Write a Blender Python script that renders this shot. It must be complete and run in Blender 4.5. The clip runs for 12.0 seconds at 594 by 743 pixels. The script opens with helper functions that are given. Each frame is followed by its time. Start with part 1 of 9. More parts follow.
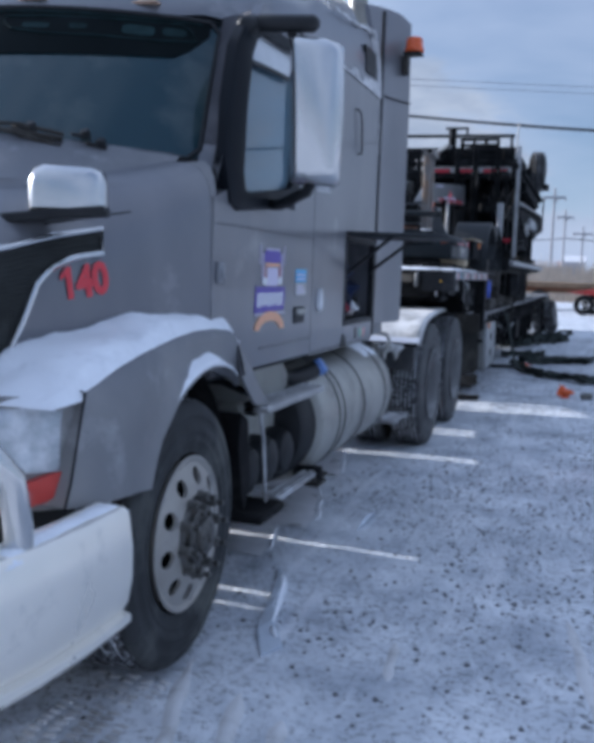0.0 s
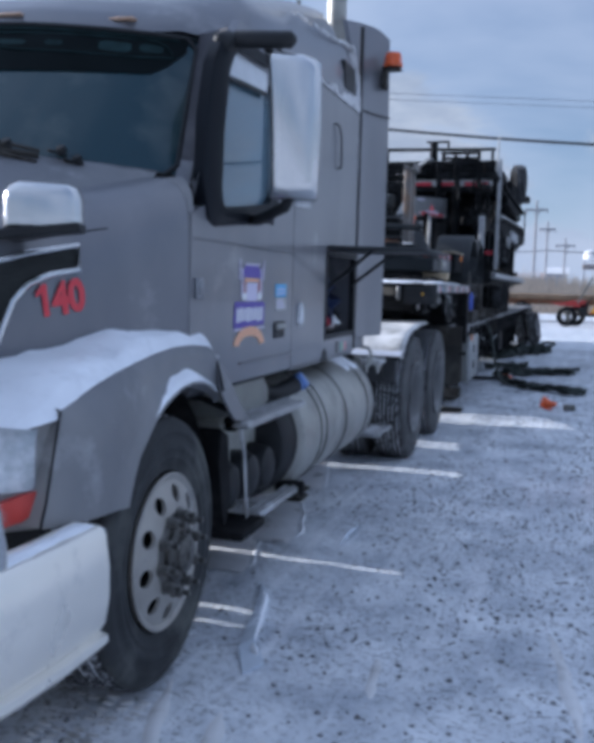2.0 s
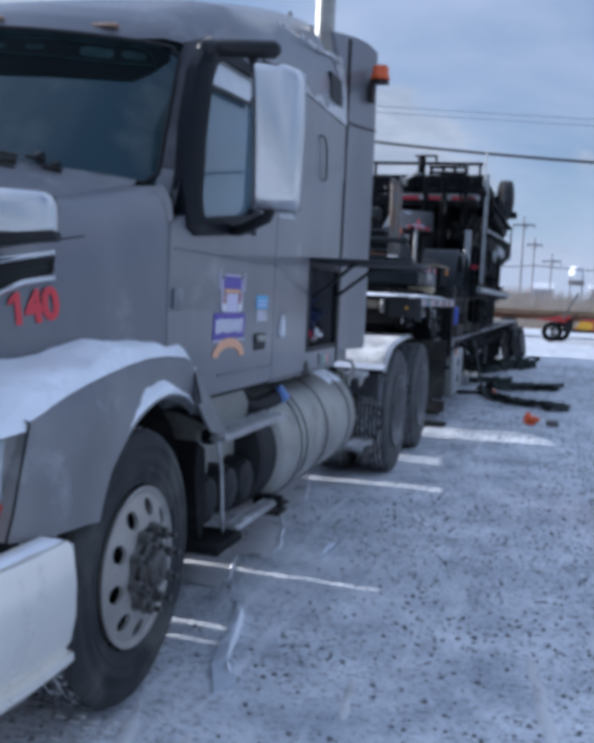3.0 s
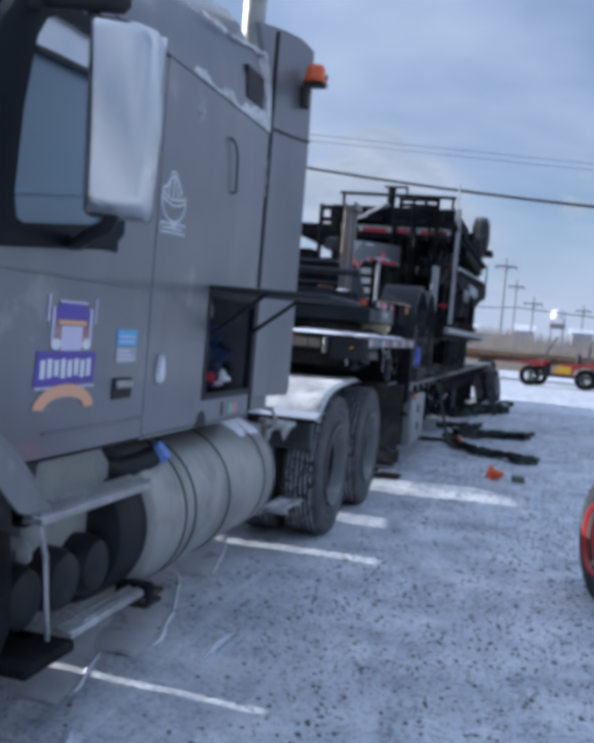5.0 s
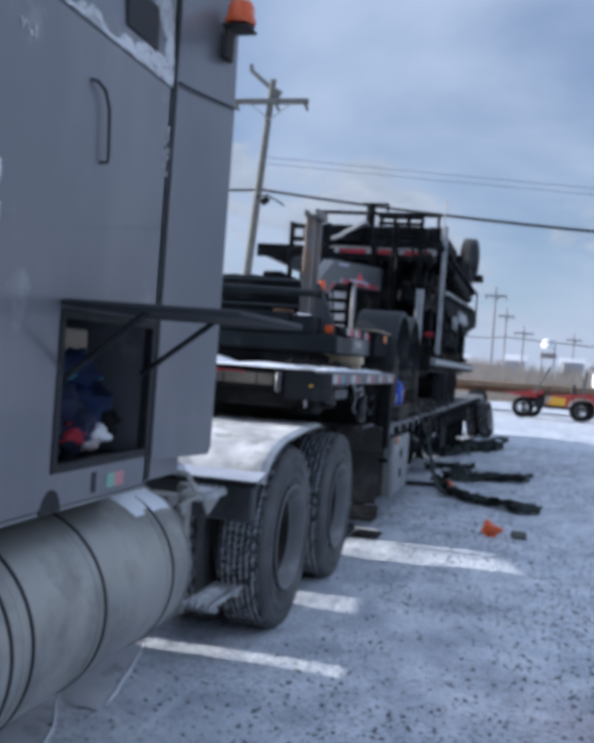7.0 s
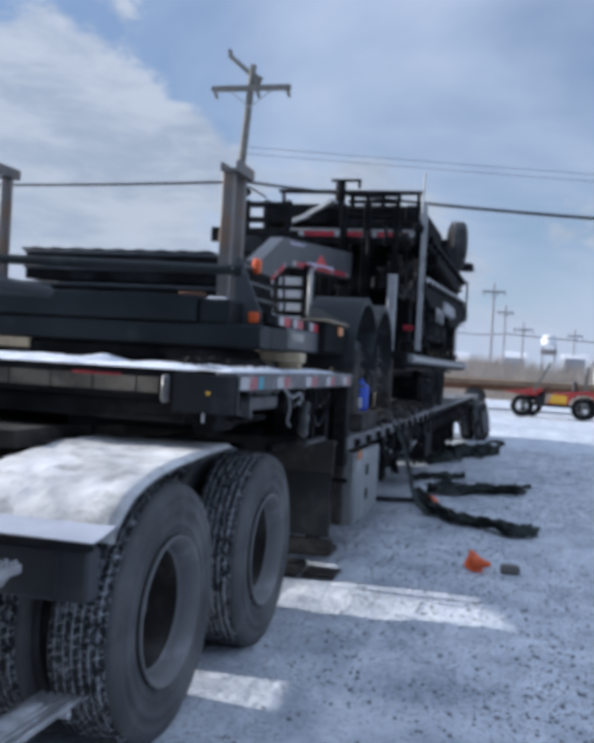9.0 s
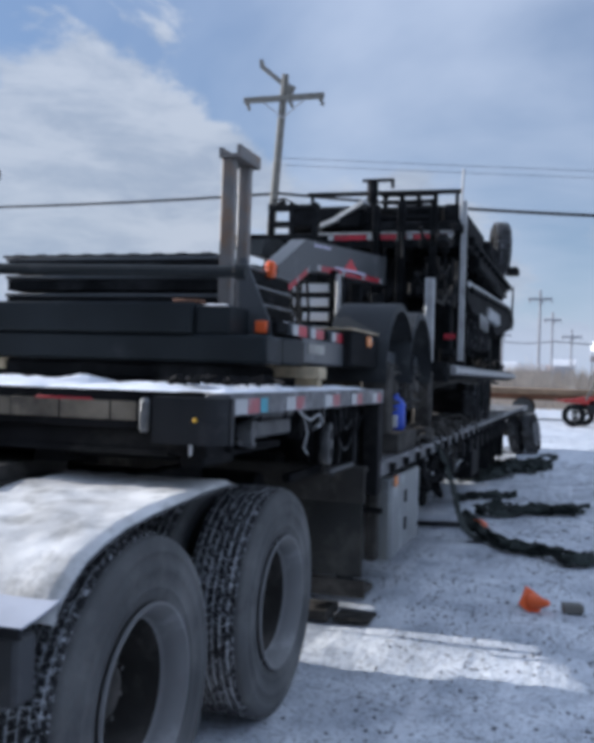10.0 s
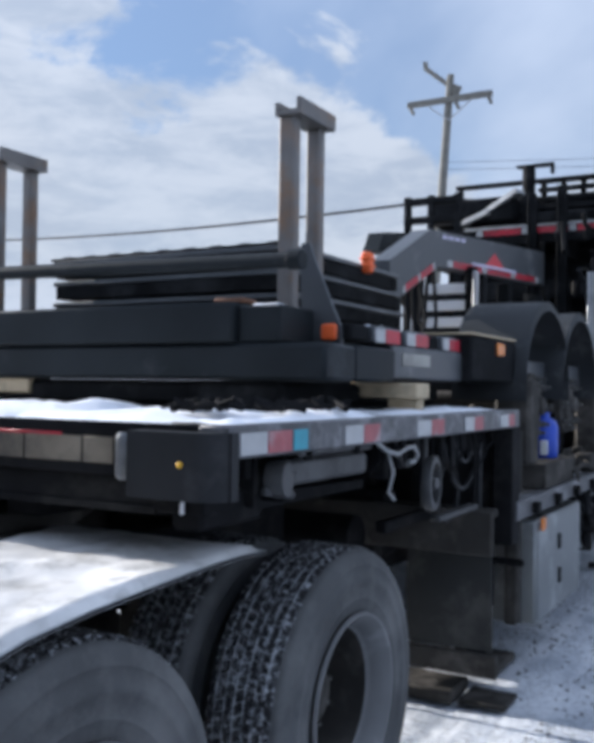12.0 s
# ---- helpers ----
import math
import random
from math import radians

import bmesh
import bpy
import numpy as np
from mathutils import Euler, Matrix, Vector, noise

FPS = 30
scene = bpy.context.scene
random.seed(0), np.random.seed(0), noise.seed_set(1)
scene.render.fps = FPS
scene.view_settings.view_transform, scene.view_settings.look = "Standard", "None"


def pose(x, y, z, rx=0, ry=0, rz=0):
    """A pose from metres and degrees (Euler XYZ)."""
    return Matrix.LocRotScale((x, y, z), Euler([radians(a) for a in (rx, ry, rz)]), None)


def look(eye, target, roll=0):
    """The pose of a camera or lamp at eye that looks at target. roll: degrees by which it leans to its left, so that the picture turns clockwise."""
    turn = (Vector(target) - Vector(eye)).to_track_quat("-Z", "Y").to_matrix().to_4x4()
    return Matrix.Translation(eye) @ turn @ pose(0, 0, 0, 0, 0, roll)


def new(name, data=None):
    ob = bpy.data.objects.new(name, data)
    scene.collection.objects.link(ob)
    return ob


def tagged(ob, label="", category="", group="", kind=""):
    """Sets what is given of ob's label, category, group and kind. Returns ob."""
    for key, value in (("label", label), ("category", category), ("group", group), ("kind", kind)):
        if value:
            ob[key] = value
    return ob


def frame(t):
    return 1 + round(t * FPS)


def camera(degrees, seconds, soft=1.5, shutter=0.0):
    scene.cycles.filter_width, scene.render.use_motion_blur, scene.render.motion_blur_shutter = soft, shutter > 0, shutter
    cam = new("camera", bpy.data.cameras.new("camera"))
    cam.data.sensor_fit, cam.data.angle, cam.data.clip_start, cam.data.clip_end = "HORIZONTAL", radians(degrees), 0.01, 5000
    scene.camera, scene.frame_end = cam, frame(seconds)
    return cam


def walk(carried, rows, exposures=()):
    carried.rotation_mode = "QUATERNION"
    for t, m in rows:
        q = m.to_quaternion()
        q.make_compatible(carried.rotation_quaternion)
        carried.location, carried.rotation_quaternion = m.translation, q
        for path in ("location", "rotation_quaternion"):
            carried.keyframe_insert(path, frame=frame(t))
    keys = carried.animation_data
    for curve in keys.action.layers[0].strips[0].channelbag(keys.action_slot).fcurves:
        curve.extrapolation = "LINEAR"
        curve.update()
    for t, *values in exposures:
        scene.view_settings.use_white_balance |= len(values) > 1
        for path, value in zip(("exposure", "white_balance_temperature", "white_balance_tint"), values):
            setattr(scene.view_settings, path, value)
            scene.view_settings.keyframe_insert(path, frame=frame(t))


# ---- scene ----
cam = camera(36.7, 12.0, soft=6.2)
PATH = [
    (0, (0.015, 0.36, 1.421), (-0.599, 2.25, 1.196), 2.0),
    (0.5, (0.022, 0.358, 1.423), (-0.586, 2.25, 1.203), 1.8),
    (1, (0.025, 0.357, 1.427), (-0.578, 2.252, 1.214), 1.8),
    (1.5, (0.03, 0.367, 1.429), (-0.566, 2.266, 1.225), 1.6),
    (2, (0.033, 0.379, 1.429), (-0.552, 2.282, 1.234), 1.6),
    (2.5, (0.041, 0.375, 1.43), (-0.529, 2.283, 1.246), 2.0),
    (4.5, (0.08, 1.123, 1.478), (-0.453, 3.047, 1.36), 4.7),
    (5, (0.173, 1.449, 1.482), (-0.351, 3.377, 1.387), 4.8),
    (5.5, (0.183, 1.775, 1.489), (-0.332, 3.706, 1.416), 4.9),
    (6, (0.097, 2.113, 1.513), (-0.421, 4.045, 1.464), 4.7),
    (6.5, (0.118, 2.525, 1.497), (-0.402, 4.457, 1.468), 4.4),
    (7, (0.064, 2.902, 1.511), (-0.447, 4.836, 1.489), 4.2),
    (7.5, (0.020, 3.224, 1.548), (-0.472, 5.162, 1.526), 4.0),
    (7.7, (0.035, 3.387, 1.537), (-0.449, 5.327, 1.513), 3.9),
    (9.3, (0.137, 4.798, 1.523), (-0.4, 6.724, 1.506), 2.8),
    (9.5, (0.121, 4.969, 1.514), (-0.437, 6.89, 1.502), 2.4),
    (10, (0.068, 5.31, 1.542), (-0.544, 7.214, 1.549), 1.8),
    (10.5, (0.109, 5.726, 1.544), (-0.557, 7.612, 1.564), 1.2),
    (11, (0.032, 6.023, 1.549), (-0.704, 7.882, 1.581), 0.7),
    (11.5, (0.012, 6.262, 1.561), (-0.825, 8.078, 1.597), 0.6),
    (12, (0.088, 6.457, 1.566), (-0.897, 8.197, 1.599), 0.8),
]
walk(cam, [(t, look(eye, target, roll)) for t, eye, target, roll in PATH], [(0, 0.46, 5660, 13), (5.0, 0.48, 5780, 13), (7.0, 0.50, 5910, 12), (10.0, 0.48, 5990, 12), (11.0, 0.58, 6060, 12), (12.0, 0.76, 6150, 12)])

# ---- world, sun ----
SUN_ELEV, SUN_AZ = 17.5, 179.0          # sun stands beyond the truck, at -x
sun_from = Vector((math.cos(radians(SUN_ELEV)) * math.cos(radians(SUN_AZ)), math.cos(radians(SUN_ELEV)) * math.sin(radians(SUN_AZ)), math.sin(radians(SUN_ELEV))))
sun = new("sun", bpy.data.lights.new("sun", "SUN"))
sun.data.energy, sun.data.angle, sun.data.color = 5.0, radians(0.55), (1.0, 0.95, 0.87)
sun.matrix_world = look(sun_from * 60, (0, 0, 0))

world = bpy.data.worlds.new("sky")
scene.world = world
world.use_nodes = True
wn, wl = world.node_tree.nodes, world.node_tree.links
wn.clear()
w_out, w_bg = wn.new("ShaderNodeOutputWorld"), wn.new("ShaderNodeBackground")
w_sky = wn.new("ShaderNodeTexSky")
w_sky.sky_type, w_sky.sun_disc = "NISHITA", False
w_sky.sun_elevation, w_sky.sun_rotation = radians(SUN_ELEV), radians(90 - SUN_AZ)
w_sky.air_density, w_sky.dust_density, w_sky.ozone_density = 1.0, 0.0, 4.0
w_tc, w_sep = wn.new("ShaderNodeTexCoord"), wn.new("ShaderNodeSeparateXYZ")
wl.new(w_tc.outputs["Generated"], w_sep.inputs[0])


def wmath(op, a, b=None):
    n = wn.new("ShaderNodeMath")
    n.operation = op
    for i, v in enumerate((a, b)):
        if v is None:
            continue
        if isinstance(v, (int, float)):
            n.inputs[i].default_value = v
        else:
            wl.new(v, n.inputs[i])
    return n.outputs[0]


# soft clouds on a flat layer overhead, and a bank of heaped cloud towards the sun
w_den = wmath("ADD", wmath("MAXIMUM", w_sep.outputs["Z"], 0.0), 0.30)
w_vec = wn.new("ShaderNodeCombineXYZ")
wl.new(wmath("DIVIDE", w_sep.outputs["X"], w_den), w_vec.inputs[0])
wl.new(wmath("DIVIDE", w_sep.outputs["Y"], w_den), w_vec.inputs[1])


def cloud_noise(vec, scale, detail, rough, place, stretch, lo, hi, extra=None):
    mp, nz, rp = wn.new("ShaderNodeMapping"), wn.new("ShaderNodeTexNoise"), wn.new("ShaderNodeMapRange")
    mp.inputs["Location"].default_value, mp.inputs["Scale"].default_value = place, stretch
    wl.new(vec, mp.inputs[0])
    wl.new(mp.outputs[0], nz.inputs["Vector"])
    nz.inputs["Scale"].default_value, nz.inputs["Detail"].default_value, nz.inputs["Roughness"].default_value = scale, detail, rough
    nz.inputs["Distortion"].default_value = 0.3
    rp.interpolation_type = "SMOOTHSTEP"
    rp.inputs["From Min"].default_value, rp.inputs["From Max"].default_value = lo, hi
    wl.new(nz.outputs["Fac"] if extra is None else wmath("ADD", nz.outputs["Fac"], extra), rp.inputs["Value"])
    return rp.outputs[0]


# clear blue gap in the cloud over the load
w_gdot, w_gap = wn.new("ShaderNodeVectorMath"), wn.new("ShaderNodeMapRange")
w_gdot.operation = "DOT_PRODUCT"
wl.new(w_tc.outputs["Generated"], w_gdot.inputs[0])
w_gdot.inputs[1].default_value = (-0.51, 0.79, 0.34)
w_gap.interpolation_type = "SMOOTHSTEP"
w_gap.inputs["From Min"].default_value, w_gap.inputs["From Max"].default_value = 0.950, 0.996
w_gap.inputs["To Max"].default_value = -0.16
wl.new(w_gdot.outputs["Value"], w_gap.inputs["Value"])
w_soft = cloud_noise(w_vec.outputs[0], 0.9, 6.0, 0.5, (0.6, 2.1, 0.0), (1, 1, 1), 0.34, 0.58, w_gap.outputs[0])
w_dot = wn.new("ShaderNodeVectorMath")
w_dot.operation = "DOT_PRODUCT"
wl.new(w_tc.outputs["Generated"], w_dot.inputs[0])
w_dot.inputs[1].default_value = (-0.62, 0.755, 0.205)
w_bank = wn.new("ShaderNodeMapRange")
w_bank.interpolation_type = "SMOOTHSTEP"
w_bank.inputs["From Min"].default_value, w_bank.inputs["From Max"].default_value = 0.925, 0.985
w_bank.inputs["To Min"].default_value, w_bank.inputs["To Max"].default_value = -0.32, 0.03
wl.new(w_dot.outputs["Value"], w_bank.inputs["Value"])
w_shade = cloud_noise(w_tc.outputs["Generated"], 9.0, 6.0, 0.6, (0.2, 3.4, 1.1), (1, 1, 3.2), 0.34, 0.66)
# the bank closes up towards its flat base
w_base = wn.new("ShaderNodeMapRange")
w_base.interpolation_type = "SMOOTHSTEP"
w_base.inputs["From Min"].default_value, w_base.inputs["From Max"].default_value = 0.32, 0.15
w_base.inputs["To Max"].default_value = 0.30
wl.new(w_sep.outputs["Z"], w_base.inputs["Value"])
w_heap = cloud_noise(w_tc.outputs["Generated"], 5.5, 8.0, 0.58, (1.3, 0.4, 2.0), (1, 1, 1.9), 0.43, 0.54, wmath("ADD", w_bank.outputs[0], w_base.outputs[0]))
w_mix0 = wn.new("ShaderNodeMix")
w_mix0.data_type = "RGBA"
wl.new(wmath("ADD", wmath("MULTIPLY", w_soft, 0.58), 0.24), w_mix0.inputs["Factor"])
wl.new(w_sky.outputs[0], w_mix0.inputs["A"])
w_mix0.inputs["B"].default_value = (5.4, 6.05, 7.1, 1)
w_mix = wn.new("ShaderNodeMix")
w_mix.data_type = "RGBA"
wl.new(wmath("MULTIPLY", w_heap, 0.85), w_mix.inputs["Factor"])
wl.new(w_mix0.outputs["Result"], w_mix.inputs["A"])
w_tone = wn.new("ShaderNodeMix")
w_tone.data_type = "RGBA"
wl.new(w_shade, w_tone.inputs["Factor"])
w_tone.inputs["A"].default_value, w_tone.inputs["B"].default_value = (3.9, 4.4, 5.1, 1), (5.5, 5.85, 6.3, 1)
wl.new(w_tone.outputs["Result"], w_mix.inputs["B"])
# pale lilac haze low over the land
w_haze = wn.new("ShaderNodeMix")
w_haze.data_type = "RGBA"
w_low = wn.new("ShaderNodeMapRange")
w_low.interpolation_type = "SMOOTHSTEP"
w_low.inputs["From Min"].default_value, w_low.inputs["From Max"].default_value = 0.16, -0.02
w_low.inputs["To Max"].default_value = 0.9
wl.new(w_sep.outputs["Z"], w_low.inputs["Value"])
wl.new(w_low.outputs[0], w_haze.inputs["Factor"])
wl.new(w_mix.outputs["Result"], w_haze.inputs["A"])
w_haze.inputs["B"].default_value = (5.3, 6.0, 7.3, 1)
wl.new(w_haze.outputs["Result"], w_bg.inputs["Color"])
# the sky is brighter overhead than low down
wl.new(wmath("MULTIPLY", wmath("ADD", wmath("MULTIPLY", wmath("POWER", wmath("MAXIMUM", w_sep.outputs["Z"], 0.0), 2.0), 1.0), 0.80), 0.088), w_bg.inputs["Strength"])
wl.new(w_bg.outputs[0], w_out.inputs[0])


# ---- materials ----
def material(name, color, rough=0.5, metal=0.0, vary=0.0, scale=8.0, bump=0.0, bump_scale=40.0, dirt=None, dirt_amount=0.0, dirt_scale=3.0, spec=0.5, coat=0.0):
    """A principled material: base colour, uneven tone, fine relief, and blotches of dirt or snow."""
    m = bpy.data.materials.new(name)
    m.use_nodes = True
    n, l = m.node_tree.nodes, m.node_tree.links
    p = n["Principled BSDF"]
    p.inputs["Base Color"].default_value = (*color, 1)
    p.inputs["Roughness"].default_value, p.inputs["Metallic"].default_value = rough, metal
    p.inputs["Specular IOR Level"].default_value = spec
    p.inputs["Coat Weight"].default_value = coat
    tc = n.new("ShaderNodeTexCoord")
    last = None
    if vary:
        t = n.new("ShaderNodeTexNoise")
        t.inputs["Scale"].default_value, t.inputs["Detail"].default_value = scale, 6
        l.new(tc.outputs["Object"], t.inputs["Vector"])
        r = n.new("ShaderNodeValToRGB")
        r.color_ramp.elements[0].position, r.color_ramp.elements[1].position = 0.3, 0.7
        r.color_ramp.elements[0].color = (*[max(0, c * (1 - vary)) for c in color], 1)
        r.color_ramp.elements[1].color = (*[min(1, c * (1 + vary)) for c in color], 1)
        l.new(t.outputs["Fac"], r.inputs[0])
        last = r.outputs[0]
        mr = n.new("ShaderNodeMapRange")
        mr.inputs["To Min"].default_value, mr.inputs["To Max"].default_value = max(0.02, rough - 0.12), min(1, rough + 0.12)
        l.new(t.outputs["Fac"], mr.inputs["Value"])
        l.new(mr.outputs[0], p.inputs["Roughness"])
    if dirt:
        d = n.new("ShaderNodeTexNoise")
        d.inputs["Scale"].default_value, d.inputs["Detail"].default_value, d.inputs["Roughness"].default_value = dirt_scale, 9, 0.68
        l.new(tc.outputs["Object"], d.inputs["Vector"])
        r = n.new("ShaderNodeValToRGB")
        r.color_ramp.elements[0].position, r.color_ramp.elements[1].position = 0.62 - 0.3 * dirt_amount, 0.80 - 0.3 * dirt_amount
        l.new(d.outputs["Fac"], r.inputs[0])
        mx = n.new("ShaderNodeMix")
        mx.data_type = "RGBA"
        l.new(r.outputs[0], mx.inputs["Factor"])
        if last:
            l.new(last, mx.inputs["A"])
        else:
            mx.inputs["A"].default_value = (*color, 1)
        mx.inputs["B"].default_value = (*dirt, 1)
        last = mx.outputs["Result"]
        if metal:
            inv = n.new("ShaderNodeMath")
            inv.operation = "MULTIPLY_ADD"
            l.new(r.outputs[0], inv.inputs[0])
            inv.inputs[1].default_value, inv.inputs[2].default_value = -metal, metal
            l.new(inv.outputs[0], p.inputs["Metallic"])
    if last:
        l.new(last, p.inputs["Base Color"])
    if bump:
        b, t = n.new("ShaderNodeBump"), n.new("ShaderNodeTexNoise")
        t.inputs["Scale"].default_value, t.inputs["Detail"].default_value = bump_scale, 5
        l.new(tc.outputs["Object"], t.inputs["Vector"])
        b.inputs["Strength"].default_value, b.inputs["Distance"].default_value = bump, 0.02
        l.new(t.outputs["Fac"], b.inputs["Height"])
        l.new(b.outputs[0], p.inputs["Normal"])
    return m


PAINT = material("grey_truck_paint", (0.150, 0.155, 0.176), 0.36, 0.3, 0.10, 1.3, 0.03, 6, (0.34, 0.34, 0.35), 0.12, 2.2, coat=0.25)
PAINT_DIRTY = material("grey_truck_paint_salted", (0.165, 0.17, 0.186), 0.48, 0.2, 0.12, 2, 0.05, 30, (0.32, 0.33, 0.35), 0.2, 5)


def weather(m, tone, film, specks):
    """Adds a film of road salt in downward streaks and fine light specks to a painted material."""
    n, l = m.node_tree.nodes, m.node_tree.links
    p = n["Principled BSDF"]
    tc = n.new("ShaderNodeTexCoord")
    last = p.inputs["Base Color"].links[0].from_socket
    for scale, stretch, lo, hi, amount in ((2.2, (1.5, 1.5, 0.6), 0.45, 0.75, film), (1.1, (1, 1, 1), 0.42, 0.70, film), (70.0, (1, 1, 0.7), 0.70, 0.76, specks)):
        mp, t, r, x = n.new("ShaderNodeMapping"), n.new("ShaderNodeTexNoise"), n.new("ShaderNodeMapRange"), n.new("ShaderNodeMix")
        mp.inputs["Scale"].default_value = stretch
        l.new(tc.outputs["Object"], mp.inputs[0])
        l.new(mp.outputs[0], t.inputs["Vector"])
        t.inputs["Scale"].default_value, t.inputs["Detail"].default_value = scale, 7
        r.inputs["From Min"].default_value, r.inputs["From Max"].default_value, r.inputs["To Max"].default_value = lo, hi, amount
        l.new(t.outputs["Fac"], r.inputs["Value"])
        x.data_type = "RGBA"
        l.new(r.outputs[0], x.inputs["Factor"])
        l.new(last, x.inputs["A"])
        x.inputs["B"].default_value = (*tone, 1)
        last = x.outputs["Result"]
    l.new(last, p.inputs["Base Color"])


weather(PAINT, (0.33, 0.32, 0.315), 0.24, 0.45)
weather(PAINT_DIRTY, (0.36, 0.35, 0.34), 0.38, 0.5)
SILVER = material("silver_mirror_shell", (0.58, 0.585, 0.59), 0.2, 0.88, 0.05, 3)
ALU = material("dull_aluminium", (0.40, 0.395, 0.365), 0.46, 0.5, 0.16, 3, 0.05, 30, (0.20, 0.19, 0.17), 0.55, 2.2)
ALU_WHEEL = material("aluminium_wheel", (0.37, 0.35, 0.32), 0.5, 0.35, 0.12, 9, 0.03, 60, (0.26, 0.25, 0.24), 0.35, 7)
TREAD_ALU = material("tread_plate", (0.42, 0.42, 0.42), 0.42, 0.7, 0.2, 14, 0.3, 120, (0.66, 0.68, 0.71), 0.35, 9)
STEEL_WHEEL = material("grey_steel_wheel", (0.164, 0.164, 0.164), 0.55, 0.1, 0.15, 6, 0.03, 60, (0.30, 0.30, 0.30), 0.2, 5)
RUBBER = material("tyre_rubber", (0.036, 0.038, 0.040), 0.8, 0, 0.35, 7, 0.12, 60, (0.095, 0.097, 0.09), 0.5, 3.5, spec=0.3)
DUSTY_RUBBER = material("dusty_tyre_rubber", (0.094, 0.095, 0.096), 0.85, 0, 0.25, 4, 0.08, 90, (0.165, 0.164, 0.16), 0.5, 2.5, spec=0.3)
TREAD = material("tread_rubber", (0.014, 0.014, 0.016), 0.8, 0, 0.3, 12, 0.1, 80, (0.78, 0.80, 0.84), 0.36, 55)
TREAD_SNOW = material("snow_packed_tread", (0.02, 0.02, 0.022), 0.85, 0, 0.3, 12, 0.3, 60, (0.78, 0.80, 0.83), 0.80, 28)
BLACK = material("black_plastic", (0.017, 0.018, 0.020), 0.5, 0, 0.25, 6, 0.05, 60, (0.045, 0.045, 0.048), 0.25, 5, spec=0.25)
FRAME = material("black_chassis_paint", (0.014, 0.014, 0.015), 0.6, 0.0, 0.35, 5, 0.1, 40, (0.034, 0.033, 0.031), 0.35, 4, spec=0.03)
UNDER = material("dirty_underbody", (0.052, 0.049, 0.045), 0.8, 0, 0.35, 4, 0.15, 30, (0.12, 0.11, 0.10), 0.38, 5, spec=0.05)
TRAILER = material("dark_grey_trailer_paint", (0.019, 0.023, 0.026), 0.48, 0.05, 0.25, 2.5, 0.05, 40, (0.05, 0.055, 0.06), 0.25, 3, spec=0.10)
NECK = material("mid_grey_neck_paint", (0.068, 0.074, 0.082), 0.42, 0.15, 0.14, 3, 0.04, 40, (0.22, 0.22, 0.22), 0.2, 3)
LOADBLACK = material("black_load_steel", (0.012, 0.0125, 0.0135), 0.8, 0.0, 0.4, 5, 0.08, 50, (0.032, 0.033, 0.035), 0.4, 4, spec=0.05)
POST = material("weathered_steel_post", (0.17, 0.16, 0.153), 0.5, 0.4, 0.25, 6, 0.1, 40, (0.20, 0.115, 0.06), 0.5, 4)
GALV = material("galvanised_steel", (0.40, 0.405, 0.41), 0.48, 0.5, 0.18, 8, 0.04, 40, (0.22, 0.21, 0.20), 0.3, 6)
RUST = material("rusty_steel", (0.17, 0.08, 0.045), 0.8, 0.1, 0.35, 8, 0.2, 50)
SNOW = material("settled_snow", (0.84, 0.86, 0.9), 0.6, 0, 0.06, 5, 0.35, 22, (0.62, 0.64, 0.68), 0.2, 4)
SNOW_THIN = material("thin_dirty_snow", (0.66, 0.66, 0.67), 0.6, 0, 0.12, 4, 0.3, 30, (0.30, 0.295, 0.29), 0.5, 3.2)
DIRTY_ICE = material("dirty_ice", (0.62, 0.625, 0.65), 0.3, 0, 0.2, 5, 0.15, 14, (0.66, 0.67, 0.70), 0.5, 4)
ICE = material("blue_ice", (0.62, 0.68, 0.76), 0.25, 0, 0.1, 8, 0.2, 20)
WOOD = material("pale_lumber", (0.52, 0.42, 0.28), 0.75, 0, 0.2, 20, 0.15, 60)
DECKWOOD = material("grey_deck_planks", (0.10, 0.09, 0.08), 0.85, 0, 0.3, 9, 0.2, 50, (0.72, 0.74, 0.78), 0.35, 2.2)
POLEWOOD = material("weathered_pole_wood", (0.156, 0.150, 0.132), 0.85, 0, 0.2, 6, 0.2, 30)
FADED = material("faded_red_tape", (0.38, 0.10, 0.11), 0.5, 0, 0.15, 20, dirt=(0.4, 0.36, 0.36), dirt_amount=0.35, dirt_scale=12)
RED = material("red_reflective", (0.45, 0.016, 0.035), 0.4, 0, 0.15, 20, dirt=(0.16, 0.03, 0.04), dirt_amount=0.35, dirt_scale=7)
WHITE = material("white_reflective", (0.44, 0.44, 0.44), 0.4, 0, 0.1, 20, dirt=(0.3, 0.3, 0.3), dirt_amount=0.3, dirt_scale=9)
TAN = material("dusty_tan_tape", (0.21, 0.18, 0.14), 0.6, 0, 0.25, 9, dirt=(0.10, 0.088, 0.075), dirt_amount=0.5, dirt_scale=6, spec=0.1)
TEAL = material("teal_tape", (0.05, 0.33, 0.42), 0.5, 0, 0.1, 20)
ORANGE = material("orange_plastic", (0.80, 0.13, 0.03), 0.45, 0, 0.1, 9)
AMBER = material("amber_lens", (0.75, 0.22, 0.03), 0.25, 0, 0.1, 9)
